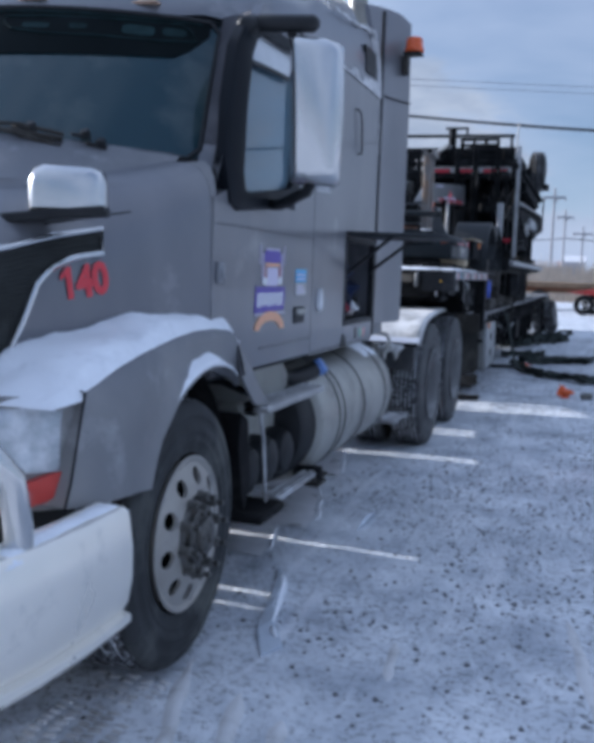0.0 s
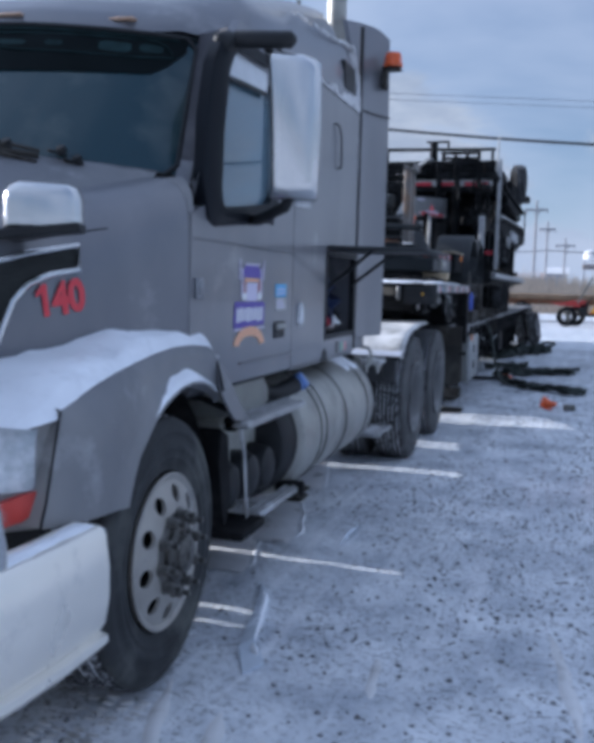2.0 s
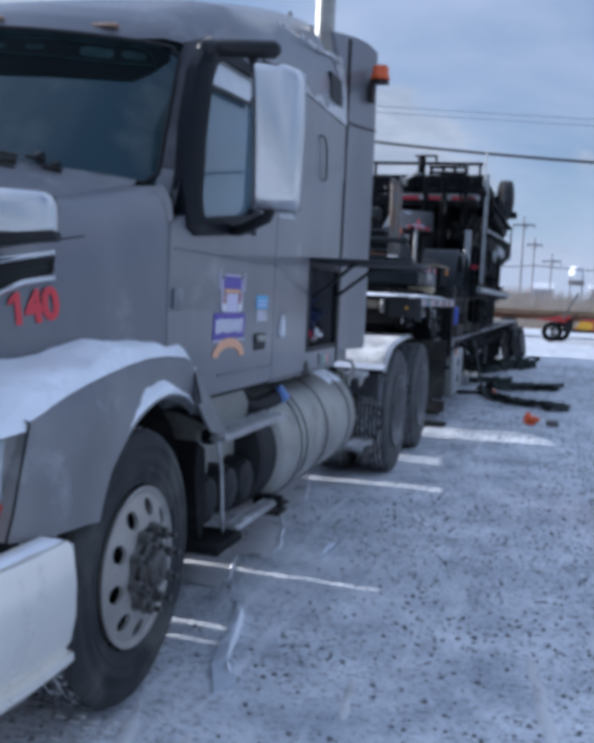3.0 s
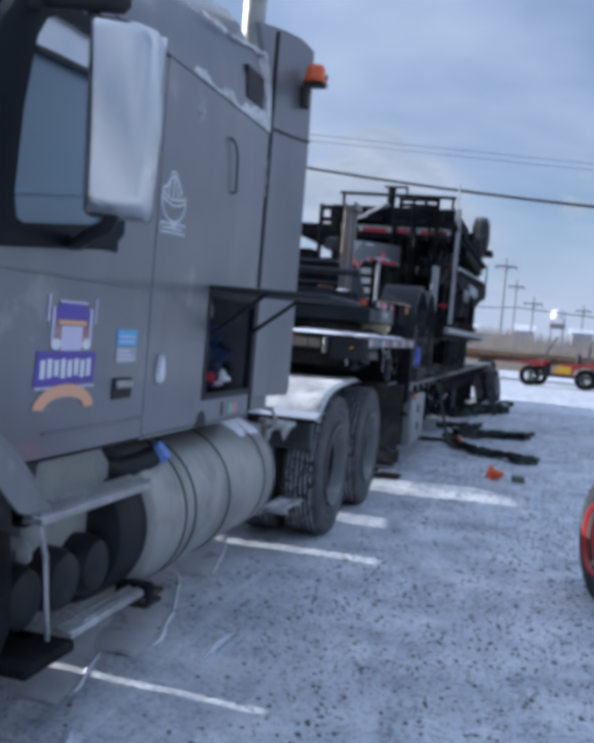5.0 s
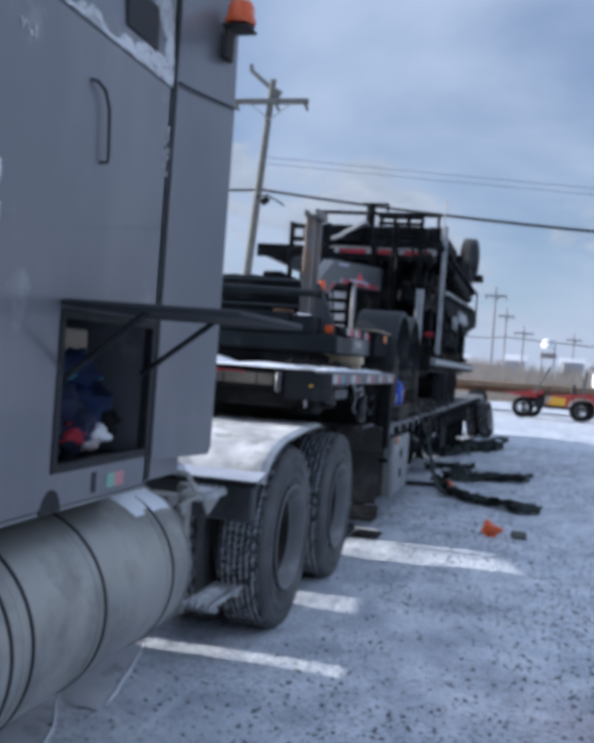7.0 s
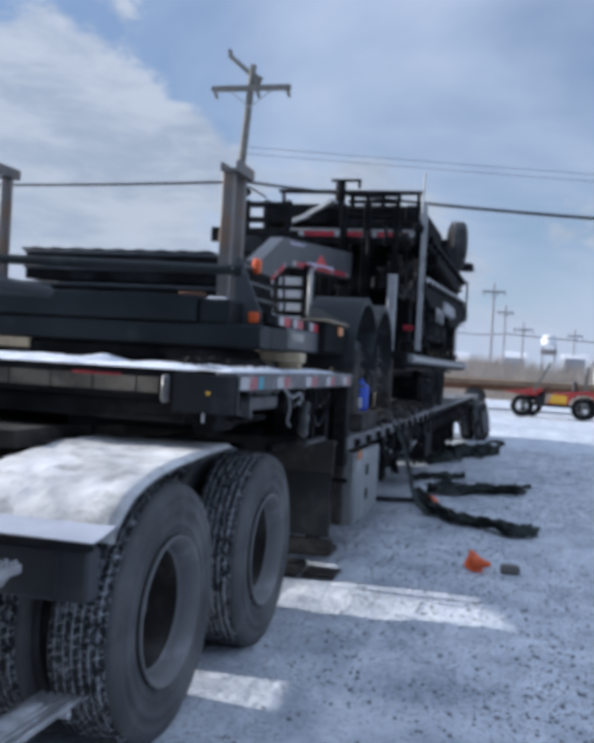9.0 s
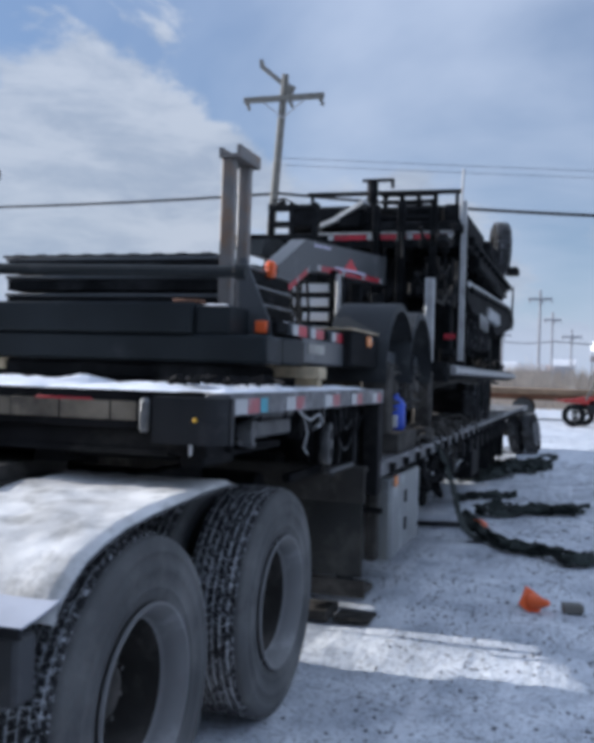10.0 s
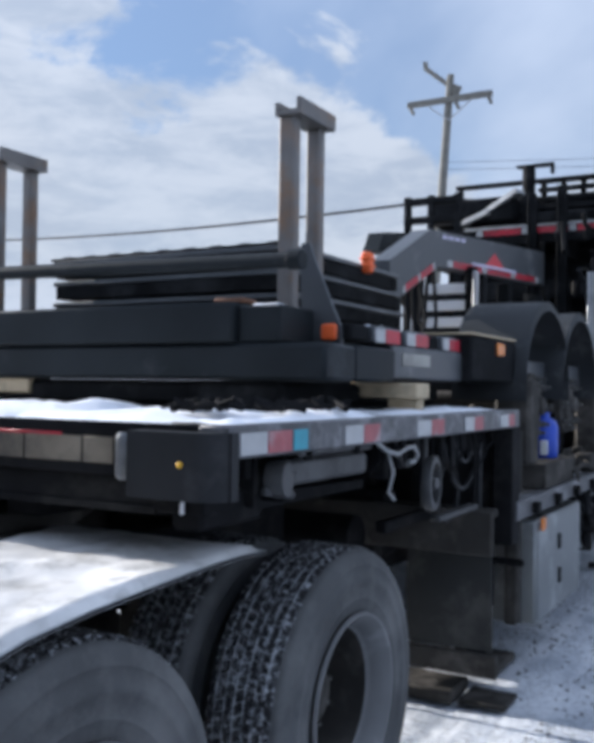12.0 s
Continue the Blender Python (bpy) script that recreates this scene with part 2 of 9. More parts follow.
REDLENS = material("red_orange_lens", (0.52, 0.05, 0.04), 0.3, 0, 0.15, 9, dirt=(0.45, 0.28, 0.28), dirt_amount=0.25, dirt_scale=6)
YELLOW = material("yellow_paint", (0.75, 0.42, 0.03), 0.45, 0, 0.1, 9)
REDPAINT = material("red_machine_paint", (0.45, 0.035, 0.03), 0.4, 0, 0.12, 6)
BLUE = material("blue_plastic", (0.02, 0.07, 0.48), 0.4, 0, 0.1, 9)
BLUECAP = material("blue_cap", (0.16, 0.27, 0.58), 0.5, 0, 0.3, 30)
WHITEP = material("white_paint", (0.75, 0.76, 0.78), 0.5, 0, 0.05, 4)
CREAM = material("cream_box", (0.32, 0.32, 0.29), 0.6, 0, 0.12, 4, dirt=(0.16, 0.15, 0.14), dirt_amount=0.4)
INSIDE = material("dark_cab_trim", (0.03, 0.033, 0.036), 0.7, 0, 0.2, 5)
PURPLE = material("purple_print", (0.10, 0.06, 0.36), 0.45)
PEACH = material("peach_print", (0.80, 0.42, 0.25), 0.5)
LILAC = material("pale_lilac_print", (0.62, 0.58, 0.74), 0.5)
SKYPRINT = material("light_blue_print", (0.12, 0.42, 0.70), 0.5)
REDPRINT = material("red_vinyl", (0.62, 0.045, 0.06), 0.45)
TEXTILE = material("dark_blue_cloth", (0.012, 0.017, 0.045), 0.9, 0, 0.4, 9)
STRAP = material("dark_webbing", (0.022, 0.029, 0.026), 0.9, 0, 0.5, 12, 0.3, 70)
MESH = material("black_grille_mesh", (0.03, 0.033, 0.03), 0.45, 0.3, 0.3, 40)
STONE = material("dark_gravel", (0.17, 0.17, 0.18), 0.9, 0, 0.5, 30)
BROWN = material("brown_weathered_steel", (0.20, 0.135, 0.085), 0.8, 0, 0.3, 3)
GRASS = material("dry_grass", (0.56, 0.47, 0.38), 0.95, 0, 0.3, 2)
# far roofs, siding and brush: distance haze is mixed into the colours
FARSNOW = material("far_hazy_snow_roof", (0.60, 0.61, 0.64), 0.8, 0, 0.1, 1)
# pole wood paled and greyed to paint in the haze of distance
FARPOLE = material("far_hazy_pole_wood", (0.27, 0.27, 0.29), 0.9, 0, 0.15, 2)
FARGREY = material("far_hazy_grey_siding", (0.40, 0.40, 0.43), 0.8, 0, 0.1, 1)
FARRED = material("far_hazy_red_roof", (0.38, 0.30, 0.29), 0.8, 0, 0.1, 1)
FARBRUSH = material("far_hazy_brush", (0.27, 0.24, 0.235), 0.95, 0, 0.3, 0.5)


def glass_material(name, tint, rough=0.02, mixw=0.75):
    m = bpy.data.materials.new(name)
    m.use_nodes = True
    n, l = m.node_tree.nodes, m.node_tree.links
    p = n["Principled BSDF"]
    p.inputs["Base Color"].default_value = (*tint, 1)
    p.inputs["Roughness"].default_value = rough
    p.inputs["Transmission Weight"].default_value = mixw
    p.inputs["IOR"].default_value = 1.5
    return m


GLASS = glass_material("tinted_glass", (0.016, 0.040, 0.052), 0.03, 0.12)
g_n, g_l = GLASS.node_tree.nodes, GLASS.node_tree.links
# pale blotches painted into the tint: smudges and hazy reflections
g_t, g_r, g_tc = g_n.new("ShaderNodeTexNoise"), g_n.new("ShaderNodeValToRGB"), g_n.new("ShaderNodeTexCoord")
g_t.inputs["Scale"].default_value, g_t.inputs["Detail"].default_value = 2.6, 8
g_r.color_ramp.elements[0].position, g_r.color_ramp.elements[1].position = 0.48, 0.74
g_r.color_ramp.elements[0].color, g_r.color_ramp.elements[1].color = (0.014, 0.044, 0.058, 1), (0.11, 0.14, 0.14, 1)
g_l.new(g_tc.outputs["Object"], g_t.inputs["Vector"])
g_l.new(g_t.outputs["Fac"], g_r.inputs[0])
g_l.new(g_r.outputs[0], g_n["Principled BSDF"].inputs["Base Color"])
SIDEGLASS = glass_material("side_glass", (0.30, 0.44, 0.54), 0.02, 0.6)


def ground_material():
    """Packed snow, scuffed thin in patches, with ground-in grit and faint tyre lines."""
    m = bpy.data.materials.new("packed_snow_ground")
    m.use_nodes = True
    n, l = m.node_tree.nodes, m.node_tree.links
    p = n["Principled BSDF"]
    p.inputs["Roughness"].default_value, p.inputs["Specular IOR Level"].default_value = 0.65, 0.3
    tc = n.new("ShaderNodeTexCoord")

    def tex(scale, detail, rough, stretch=(1, 1, 1)):
        mp, t = n.new("ShaderNodeMapping"), n.new("ShaderNodeTexNoise")
        mp.inputs["Scale"].default_value = stretch
        l.new(tc.outputs["Object"], mp.inputs[0])
        t.inputs["Scale"].default_value, t.inputs["Detail"].default_value, t.inputs["Roughness"].default_value = scale, detail, rough
        l.new(mp.outputs[0], t.inputs["Vector"])
        return t.outputs["Fac"]

    def ramp(src, a, b, ca, cb):
        r = n.new("ShaderNodeValToRGB")
        r.color_ramp.elements[0].position, r.color_ramp.elements[1].position = a, b
        r.color_ramp.elements[0].color, r.color_ramp.elements[1].color = (*ca, 1), (*cb, 1)
        l.new(src, r.inputs[0])
        return r.outputs[0]

    def mix(f, a, b):
        x = n.new("ShaderNodeMix")
        x.data_type = "RGBA"
        l.new(f, x.inputs["Factor"])
        for s, v in (("A", a), ("B", b)):
            if isinstance(v, tuple):
                x.inputs[s].default_value = (*v, 1)
            else:
                l.new(v, x.inputs[s])
        return x.outputs["Result"]

    base = ramp(tex(2.2, 8, 0.68), 0.34, 0.66, (0.42, 0.455, 0.51), (0.84, 0.865, 0.90))
    grit = ramp(tex(34, 6, 0.8), 0.51, 0.60, (0, 0, 0), (1, 1, 1))
    patch = ramp(tex(0.7, 5, 0.6), 0.36, 0.60, (0.35, 0.35, 0.35), (1, 1, 1))
    mul = n.new("ShaderNodeMath")
    mul.operation = "MULTIPLY"
    l.new(grit, mul.inputs[0])
    l.new(patch, mul.inputs[1])
    col = mix(mul.outputs[0], base, (0.155, 0.162, 0.178))
    lines = ramp(tex(3.0, 3, 0.5, (2.2, 0.12, 1)), 0.58, 0.70, (0, 0, 0), (0.5, 0.5, 0.5))
    col = mix(lines, col, (0.86, 0.87, 0.9))
    l.new(col, p.inputs["Base Color"])
    b = n.new("ShaderNodeBump")
    b.inputs["Strength"].default_value, b.inputs["Distance"].default_value = 0.7, 0.035
    add = n.new("ShaderNodeMath")
    add.operation = "ADD"
    l.new(tex(9, 7, 0.65), add.inputs[0])
    soft = n.new("ShaderNodeMath")
    soft.operation = "MULTIPLY"
    soft.inputs[1].default_value = 0.45
    l.new(tex(4, 3, 0.5, (3, 0.2, 1)), soft.inputs[0])
    l.new(soft.outputs[0], add.inputs[1])
    l.new(add.outputs[0], b.inputs["Height"])
    l.new(b.outputs[0], p.inputs["Normal"])
    return m


GROUND = ground_material()


# ---- mesh kit ----
class Shape:
    """Collects vertices and faces, then becomes one mesh object."""

    def __init__(self):
        self.v, self.f, self.m, self.slot, self.cuts = [], [], [], 0, []

    def add(self, verts, faces):
        k = len(self.v)
        self.cuts.append((k, len(self.f)))
        self.v += [tuple(p) for p in verts]
        self.f += [[k + i for i in q] for q in faces]
        self.m += [self.slot] * len(faces)
        return self

    def box(self, x0, x1, y0, y1, z0, z1, b=0.006, m=None):
        x0, x1, y0, y1, z0, z1 = min(x0, x1), max(x0, x1), min(y0, y1), max(y0, y1), min(z0, z1), max(z0, z1)
        b = min(b, (x1 - x0) * 0.45, (y1 - y0) * 0.45, (z1 - z0) * 0.45)
        lo, hi = (x0, y0, z0), (x1, y1, z1)
        vs, idx = [], {}
        for s in [(i, j, k) for i in (0, 1) for j in (0, 1) for k in (0, 1)]:
            c = [hi[a] if s[a] else lo[a] for a in range(3)]
            for a in range(3):
                q = [c[e] if e == a else c[e] + (-b if s[e] else b) for e in range(3)]
                idx[s, a] = len(vs)
                vs.append(Vector(q))
        fs = []
        for a in range(3):
            u, w = (a + 1) % 3, (a + 2) % 3
            for side in (0, 1):
                quad = []
                for du, dw in ((0, 0), (1, 0), (1, 1), (0, 1)):
                    s = [0, 0, 0]
                    s[a], s[u], s[w] = side, du, dw
                    quad.append(idx[tuple(s), a])
                fs.append(quad)
            for du in (0, 1):
                for dw in (0, 1):
                    s0, s1 = [0, 0, 0], [0, 0, 0]
                    s0[u] = s1[u] = du
                    s0[w] = s1[w] = dw
                    s1[a] = 1
                    fs.append([idx[tuple(s0), u], idx[tuple(s1), u], idx[tuple(s1), w], idx[tuple(s0), w]])
        for s in [(i, j, k) for i in (0, 1) for j in (0, 1) for k in (0, 1)]:
            fs.append([idx[s, 0], idx[s, 1], idx[s, 2]])
        if m is not None:
            vs = [m @ p for p in vs]
        return self.add(vs, fs)

    def bar(self, p0, p1, w, h, b=0.006):
        """A box beam from p0 to p1, w wide and h high."""
        p0, p1 = Vector(p0), Vector(p1)
        d = p1 - p0
        turn = d.to_track_quat("Y", "Z").to_matrix().to_4x4()
        return self.box(-w / 2, w / 2, 0, d.length, -h / 2, h / 2, b, Matrix.Translation(p0) @ turn)

    def ring(self, c, axis_u, axis_v, r, n):
        return [c + axis_u * (r * math.cos(2 * math.pi * i / n)) + axis_v * (r * math.sin(2 * math.pi * i / n)) for i in range(n)]

    def lathe(self, profile, c, d, n=32, cap0=False, cap1=False):
        """profile: (radius, distance along d) from c."""
        c, d = Vector(c), Vector(d).normalized()
        u = d.orthogonal().normalized()
        w = d.cross(u)
        k = len(profile)
        vs = []
        for r, a in profile:
            vs += self.ring(c + d * a, u, w, r, n)
        fs = [[j * n + i, j * n + (i + 1) % n, (j + 1) * n + (i + 1) % n, (j + 1) * n + i] for j in range(k - 1) for i in range(n)]
        if cap0:
            fs.append(list(range(n)))
        if cap1:
            fs.append([(k - 1) * n + i for i in range(n)])
        return self.add(vs, fs)

    def cyl(self, p0, p1, r, n=20, b=0.004, r1=None):
        p0, p1 = Vector(p0), Vector(p1)
        ln = (p1 - p0).length
        r1 = r if r1 is None else r1
        b = min(b, ln * 0.3, min(r, r1) * 0.4)
        return self.lathe([(r - b, 0), (r, b), (r1, ln - b), (r1 - b, ln)], p0, p1 - p0, n, True, True)

    def tube(self, pts, r, n=8):
        pts = [Vector(p) for p in pts]
        vs, last = [], None
        for i, p in enumerate(pts):
            d = (pts[min(i + 1, len(pts) - 1)] - pts[max(i - 1, 0)]).normalized()
            u = d.orthogonal().normalized() if last is None else (last - d * last.dot(d)).normalized()
            last = u
            vs += self.ring(p, u, d.cross(u), r, n)
        k = len(pts)
        fs = [[j * n + i, j * n + (i + 1) % n, (j + 1) * n + (i + 1) % n, (j + 1) * n + i] for j in range(k - 1) for i in range(n)]
        fs += [list(range(n)), [(k - 1) * n + i for i in range(n)]]
        return self.add(vs, fs)

    def prism(self, poly, axis, a0, a1):
        """poly: points in the other two axes, in the order x, y, z; run along the named axis."""
        k, n = "xyz".index(axis), len(poly)
        vs = []
        for a in (a0, a1):
            for p in poly:
                q = list(p)
                q.insert(k, a)
                vs.append(q)
        fs = [[i, (i + 1) % n, n + (i + 1) % n, n + i] for i in range(n)] + [list(range(n)), list(range(n, 2 * n))]
        return self.add(vs, fs)

    def grid(self, rows, closed=False):
        """rows: equally long lists of points."""
        n = len(rows[0])
        vs = [p for r in rows for p in r]
        e = n if closed else n - 1
        fs = [[j * n + i, j * n + (i + 1) % n, (j + 1) * n + (i + 1) % n, (j + 1) * n + i] for j in range(len(rows) - 1) for i in range(e)]
        return self.add(vs, fs)

    def slab(self, rows, off):
        """A grid with thickness: off is the vector from the upper to the lower skin."""
        n, k = len(rows[0]), len(rows)
        top = [Vector(p) for r in rows for p in r]
        low = [p + Vector(off) for p in top]
        q = k * n
        fs = []
        for j in range(k - 1):
            for i in range(n - 1):
                a, b, c, d = j * n + i, j * n + i + 1, (j + 1) * n + i + 1, (j + 1) * n + i
                fs += [[a, b, c, d], [q + d, q + c, q + b, q + a]]
        for i in range(n - 1):
            fs += [[i, i + 1, q + i + 1, q + i], [(k - 1) * n + i, (k - 1) * n + i + 1, q + (k - 1) * n + i + 1, q + (k - 1) * n + i]]
        for j in range(k - 1):
            fs += [[j * n, (j + 1) * n, q + (j + 1) * n, q + j * n], [j * n + n - 1, (j + 1) * n + n - 1, q + (j + 1) * n + n - 1, q + j * n + n - 1]]
        return self.add(top + low, fs)

    def pieces(self):
        """Each separately added piece as a shape of its own."""
        ends = self.cuts[1:] + [(len(self.v), len(self.f))]
        for (v0, f0), (v1, f1) in zip(self.cuts, ends):
            q = Shape()
            q.add(self.v[v0:v1], [[i - v0 for i in f] for f in self.f[f0:f1]])
            yield q

    def mesh(self, name, mats, crease=38, smooth=True, fix=True, weld=True):
        me = bpy.data.meshes.new(name)
        bm = bmesh.new()
        vs = [bm.verts.new(p) for p in self.v]
        for q, s in zip(self.f, self.m):
            try:
                fc = bm.faces.new([vs[i] for i in q])
                fc.material_index, fc.smooth = s, smooth
            except ValueError:
                pass
        if weld:
            bmesh.ops.remove_doubles(bm, verts=bm.verts, dist=2e-5)
        if fix:
            bmesh.ops.recalc_face_normals(bm, faces=bm.faces)
        if smooth:
            lim = radians(crease)
            for e in bm.edges:
                if len(e.link_faces) == 2 and e.calc_face_angle(0) > lim:
                    e.smooth = False
        bm.to_mesh(me)
        bm.free()
        for m in mats if isinstance(mats, (list, tuple)) else [mats]:
            me.materials.append(m)
        return me


def put(name, me, parent=None, label=""):
    ob = new(name, me)
    if parent is not None:
        ob.parent = parent
        root = parent
        world_m = Matrix.Identity(4)
        while root is not None:
            world_m = root.matrix_basis @ world_m if root.parent is None else root.matrix_parent_inverse @ root.matrix_basis @ world_m
            root = root.parent
        ob.matrix_parent_inverse = world_m.inverted()
    if label:
        tagged(ob, label)
    return ob


def part(name, sh, mat, parent, label="", crease=38, smooth=True, fix=True):
    """One mesh object under a thing or a part; its points are in the world."""
    return put(name, sh.mesh(name, mat, crease, smooth, fix), parent, label)


def parts(name, sh, mat, parent, label="", crease=38, smooth=True):
    """Every piece of the shape as a part of its own."""
    for q in sh.pieces():
        part(name, q, mat, parent, label, crease, smooth)


def thing(name, x, y, z, label, category, group="", kind=""):
    ob = new(name)
    ob.empty_display_size = 0.2
    ob.matrix_basis = Matrix.Translation((x, y, z))
    return tagged(ob, label, category, group, kind)


def solo(name, sh, mat, label, category, group="", kind="", crease=38, smooth=True):
    ob = new(name, sh.mesh(name, mat, crease, smooth))
    return tagged(ob, label, category, group, kind)


def kit(name, sh, mat, label, category, piece, group="", crease=38):
    """A thing whose pieces are parts."""
    lo = [min(v[k] for v in sh.v) for k in range(3)]
    hi = [max(v[k] for v in sh.v) for k in range(3)]
    ob = thing(name, (lo[0] + hi[0]) / 2, (lo[1] + hi[1]) / 2, lo[2], label, category, group)
    parts(piece, sh, mat, ob, "", crease)
    return ob


def each(name, sh, mat, label, category, group=""):
    """Every piece as a thing of its own."""
    for q in sh.pieces():
        solo(name, q, mat, label, category, group)


def rnd(a, b):
    return random.uniform(a, b)


def heap(sh, x0, x1, y0, y1, z, h, step=0.05, seed=0, edge=0.35, base=None):
    """A low uneven heap of snow on a flat or given support."""
    nx, ny = max(3, int((x1 - x0) / step)), max(3, int((y1 - y0) / step))
    rows = []
    for j in range(ny + 1):
        row = []
        for i in range(nx + 1):
            u, v = i / nx, j / ny
            x, y = x0 + (x1 - x0) * u, y0 + (y1 - y0) * v
            fall = min(1, min(u, 1 - u) / edge * 1.0, min(v, 1 - v) / edge * 1.0)
            hh = h * max(0, fall ** 0.6) * (0.55 + 0.9 * noise.noise(Vector((x * 5 + seed, y * 5, seed))) + 0.4 * noise.noise(Vector((x * 17, y * 17 + seed, 3))))
            zz = (base(x, y) if base else z) + max(-0.03, hh - 0.016 * max(0.0, 1 - fall * 1.4))
            row.append((x, y, zz))
        rows.append(row)
    return sh.grid(rows)


# ---- ground ----
def ground_height(x, y):
    near = max(0.0, 1 - abs(x) / 14) * max(0.0, 1 - abs(y - 10) / 30)
    h = 0.012 * noise.noise(Vector((x * 1.2, y * 0.7, 0))) + 0.010 * noise.noise(Vector((x * 4, y * 3, 2))) + 0.006 * noise.noise(Vector((x * 8.3, y * 7.1, 6)))
    h += 0.006 * max(0, noise.noise(Vector((x * 7, y * 0.5, 5))))
    if y > 24:
        h += 0.10 * min(1, (y - 24) / 5) * max(0, noise.noise(Vector((x * 0.5, y * 0.35, 8))) + 0.25)
    h += 0.034 * math.exp(-((x + 1.42) / 0.5) ** 2 - ((y - 3.1) / 0.6) ** 2)
    return h * near - 0.006


gx = sorted(set([round(-5 + 0.05 * i, 3) for i in range(150)] + [-5 - 1.5 ** k for k in range(1, 18)] + [2.5 + 1.5 ** k * 0.4 for k in range(1, 20)]))
gy = sorted(set([round(0.2 + 0.05 * i, 3) for i in range(280)] + [14.2 + 0.2 * i for i in range(120)] + [38.2 + 1.35 ** k for k in range(1, 25)] + [0.2 - 1.5 ** k * 0.2 for k in range(1, 19)]))
g = Shape()
g.grid([[(x, y, ground_height(x, y)) for x in gx] for y in gy])
tagged(put("ground", g.mesh("ground", GROUND, smooth=True, crease=180)), "packed snow yard strewn with dark grit", "ground", kind="structure")


# ---- wheels ----
def tread_blocks(sh, R, a0, a1, rows, n, depth=0.016, skew=0.22):
    """Rows of separate rubber blocks round a tyre; axis x."""
    w = (a1 - a0) / rows
    for r in range(rows):
        b0, b1 = a0 + w * r + w * 0.19, a0 + w * (r + 1) - w * 0.19
        edge = r in (0, rows - 1)
        for i in range(n):
            t0 = 2 * math.pi * (i + 0.5 * (r % 2)) / n
            t1 = t0 + 2 * math.pi / n * (0.84 if not edge else 0.70)
            sk = skew * 2 * math.pi / n * (1 if r % 2 else -1)
            vs = []
            for rad in (R - depth - 0.006, R):
                for a, off in ((b0, 0), (b1, sk)):
                    for t in (t0 + off, t1 + off):
                        drop = 0.006 if edge and ((r == 0 and a == b0) or (r == rows - 1 and a == b1)) else 0
                        vs.append((a, (rad - drop) * math.sin(t), (rad - drop) * math.cos(t)))
            sh.add(vs, [[0, 1, 3, 2], [4, 6, 7, 5], [0, 4, 5, 1], [2, 3, 7, 6], [0, 2, 6, 4], [1, 5, 7, 3]])


def tyre_meshes(name, R, W, bead, rows, n, snowy, wall=None):
    t = Shape()
    t.lathe([(bead, -0.03), (bead + 0.012, -0.006), (bead + 0.05, 0.0), (bead + 0.056, 0.004), (bead + 0.062, 0.001), (R - 0.125, 0.006), (R - 0.12, 0.010), (R - 0.105, 0.011), (R - 0.10, 0.006), (R - 0.064, 0.004), (R - 0.06, 0.007), (R - 0.048, 0.003), (R - 0.022, -0.004), (R - 0.012, -0.016),
             (R - 0.010, -0.045), (R - 0.010, -W + 0.045), (R - 0.022, -W + 0.022), (R - 0.06, -W + 0.004), (bead + 0.04, -W), (bead, -W + 0.03)], (0, 0, 0), (1, 0, 0), 72)
    side = t.mesh(name, [wall or RUBBER, snowy], 50)
    for p in side.polygons:
        c = p.center
        if math.hypot(c.y, c.z) > R - 0.0108:
            p.material_index = 1
    k = Shape()
    tread_blocks(k, R, -W + 0.02, -0.02, rows, n)
    return side, k.mesh(name + "_tread", TREAD, smooth=False)


FRONT_TYRE = tyre_meshes("tyre", 0.470, 0.29, 0.266, 5, 58, TREAD_SNOW)
DRIVE_TYRE = tyre_meshes("tyre", 0.518, 0.275, 0.288, 7, 86, TREAD_SNOW, DUSTY_RUBBER)
BLACK_RUBBER = material("black_tyre_rubber", (0.020, 0.020, 0.021), 0.85, 0, 0.2, 4, 0.08, 90, (0.05, 0.05, 0.05), 0.3, 3, spec=0.1)
SMALL_TYRE = tyre_meshes("tyre", 0.36, 0.22, 0.19, 4, 44, BLACK_RUBBER, BLACK_RUBBER)
REAR_TYRE = tyre_meshes("tyre", 0.518, 0.275, 0.288, 5, 48, BLACK_RUBBER, BLACK_RUBBER)


def holed_disc(sh, prof, r0, r1, holes, hr, hole_at, depth):
    """A disc from r0 to r1 with real round holes; prof(r) gives the height along x."""
    seg, hn = 2 * math.pi / holes, 16
    for k in range(holes):
        c = (k + 0.5) * seg
        outer = []
        for i in range(hn):
            a = 2 * math.pi * i / hn
            q, s = math.cos(a), math.sin(a)
            m = max(abs(q), abs(s))
            rr = (r0 + r1) / 2 + (r1 - r0) / 2 * (q / m)
            tt = c + seg / 2 * (s / m)
            outer.append((rr, tt))
        inner = []
        for i in range(hn):
            a = 2 * math.pi * i / hn
            rr = hole_at + hr * math.cos(a)
            inner.append((rr, c + hr * math.sin(a) / hole_at))
        pt = lambda r, t, d=0: (prof(r) - d, r * math.sin(t), r * math.cos(t))
        vs = [pt(*o) for o in outer] + [pt(*i) for i in inner] + [pt(*i, depth) for i in inner]
        fs = []
        for i in range(hn):
            j = (i + 1) % hn
            fs += [[i, j, hn + j, hn + i], [hn + i, hn + j, 2 * hn + j, 2 * hn + i]]
        sh.add(vs, fs)


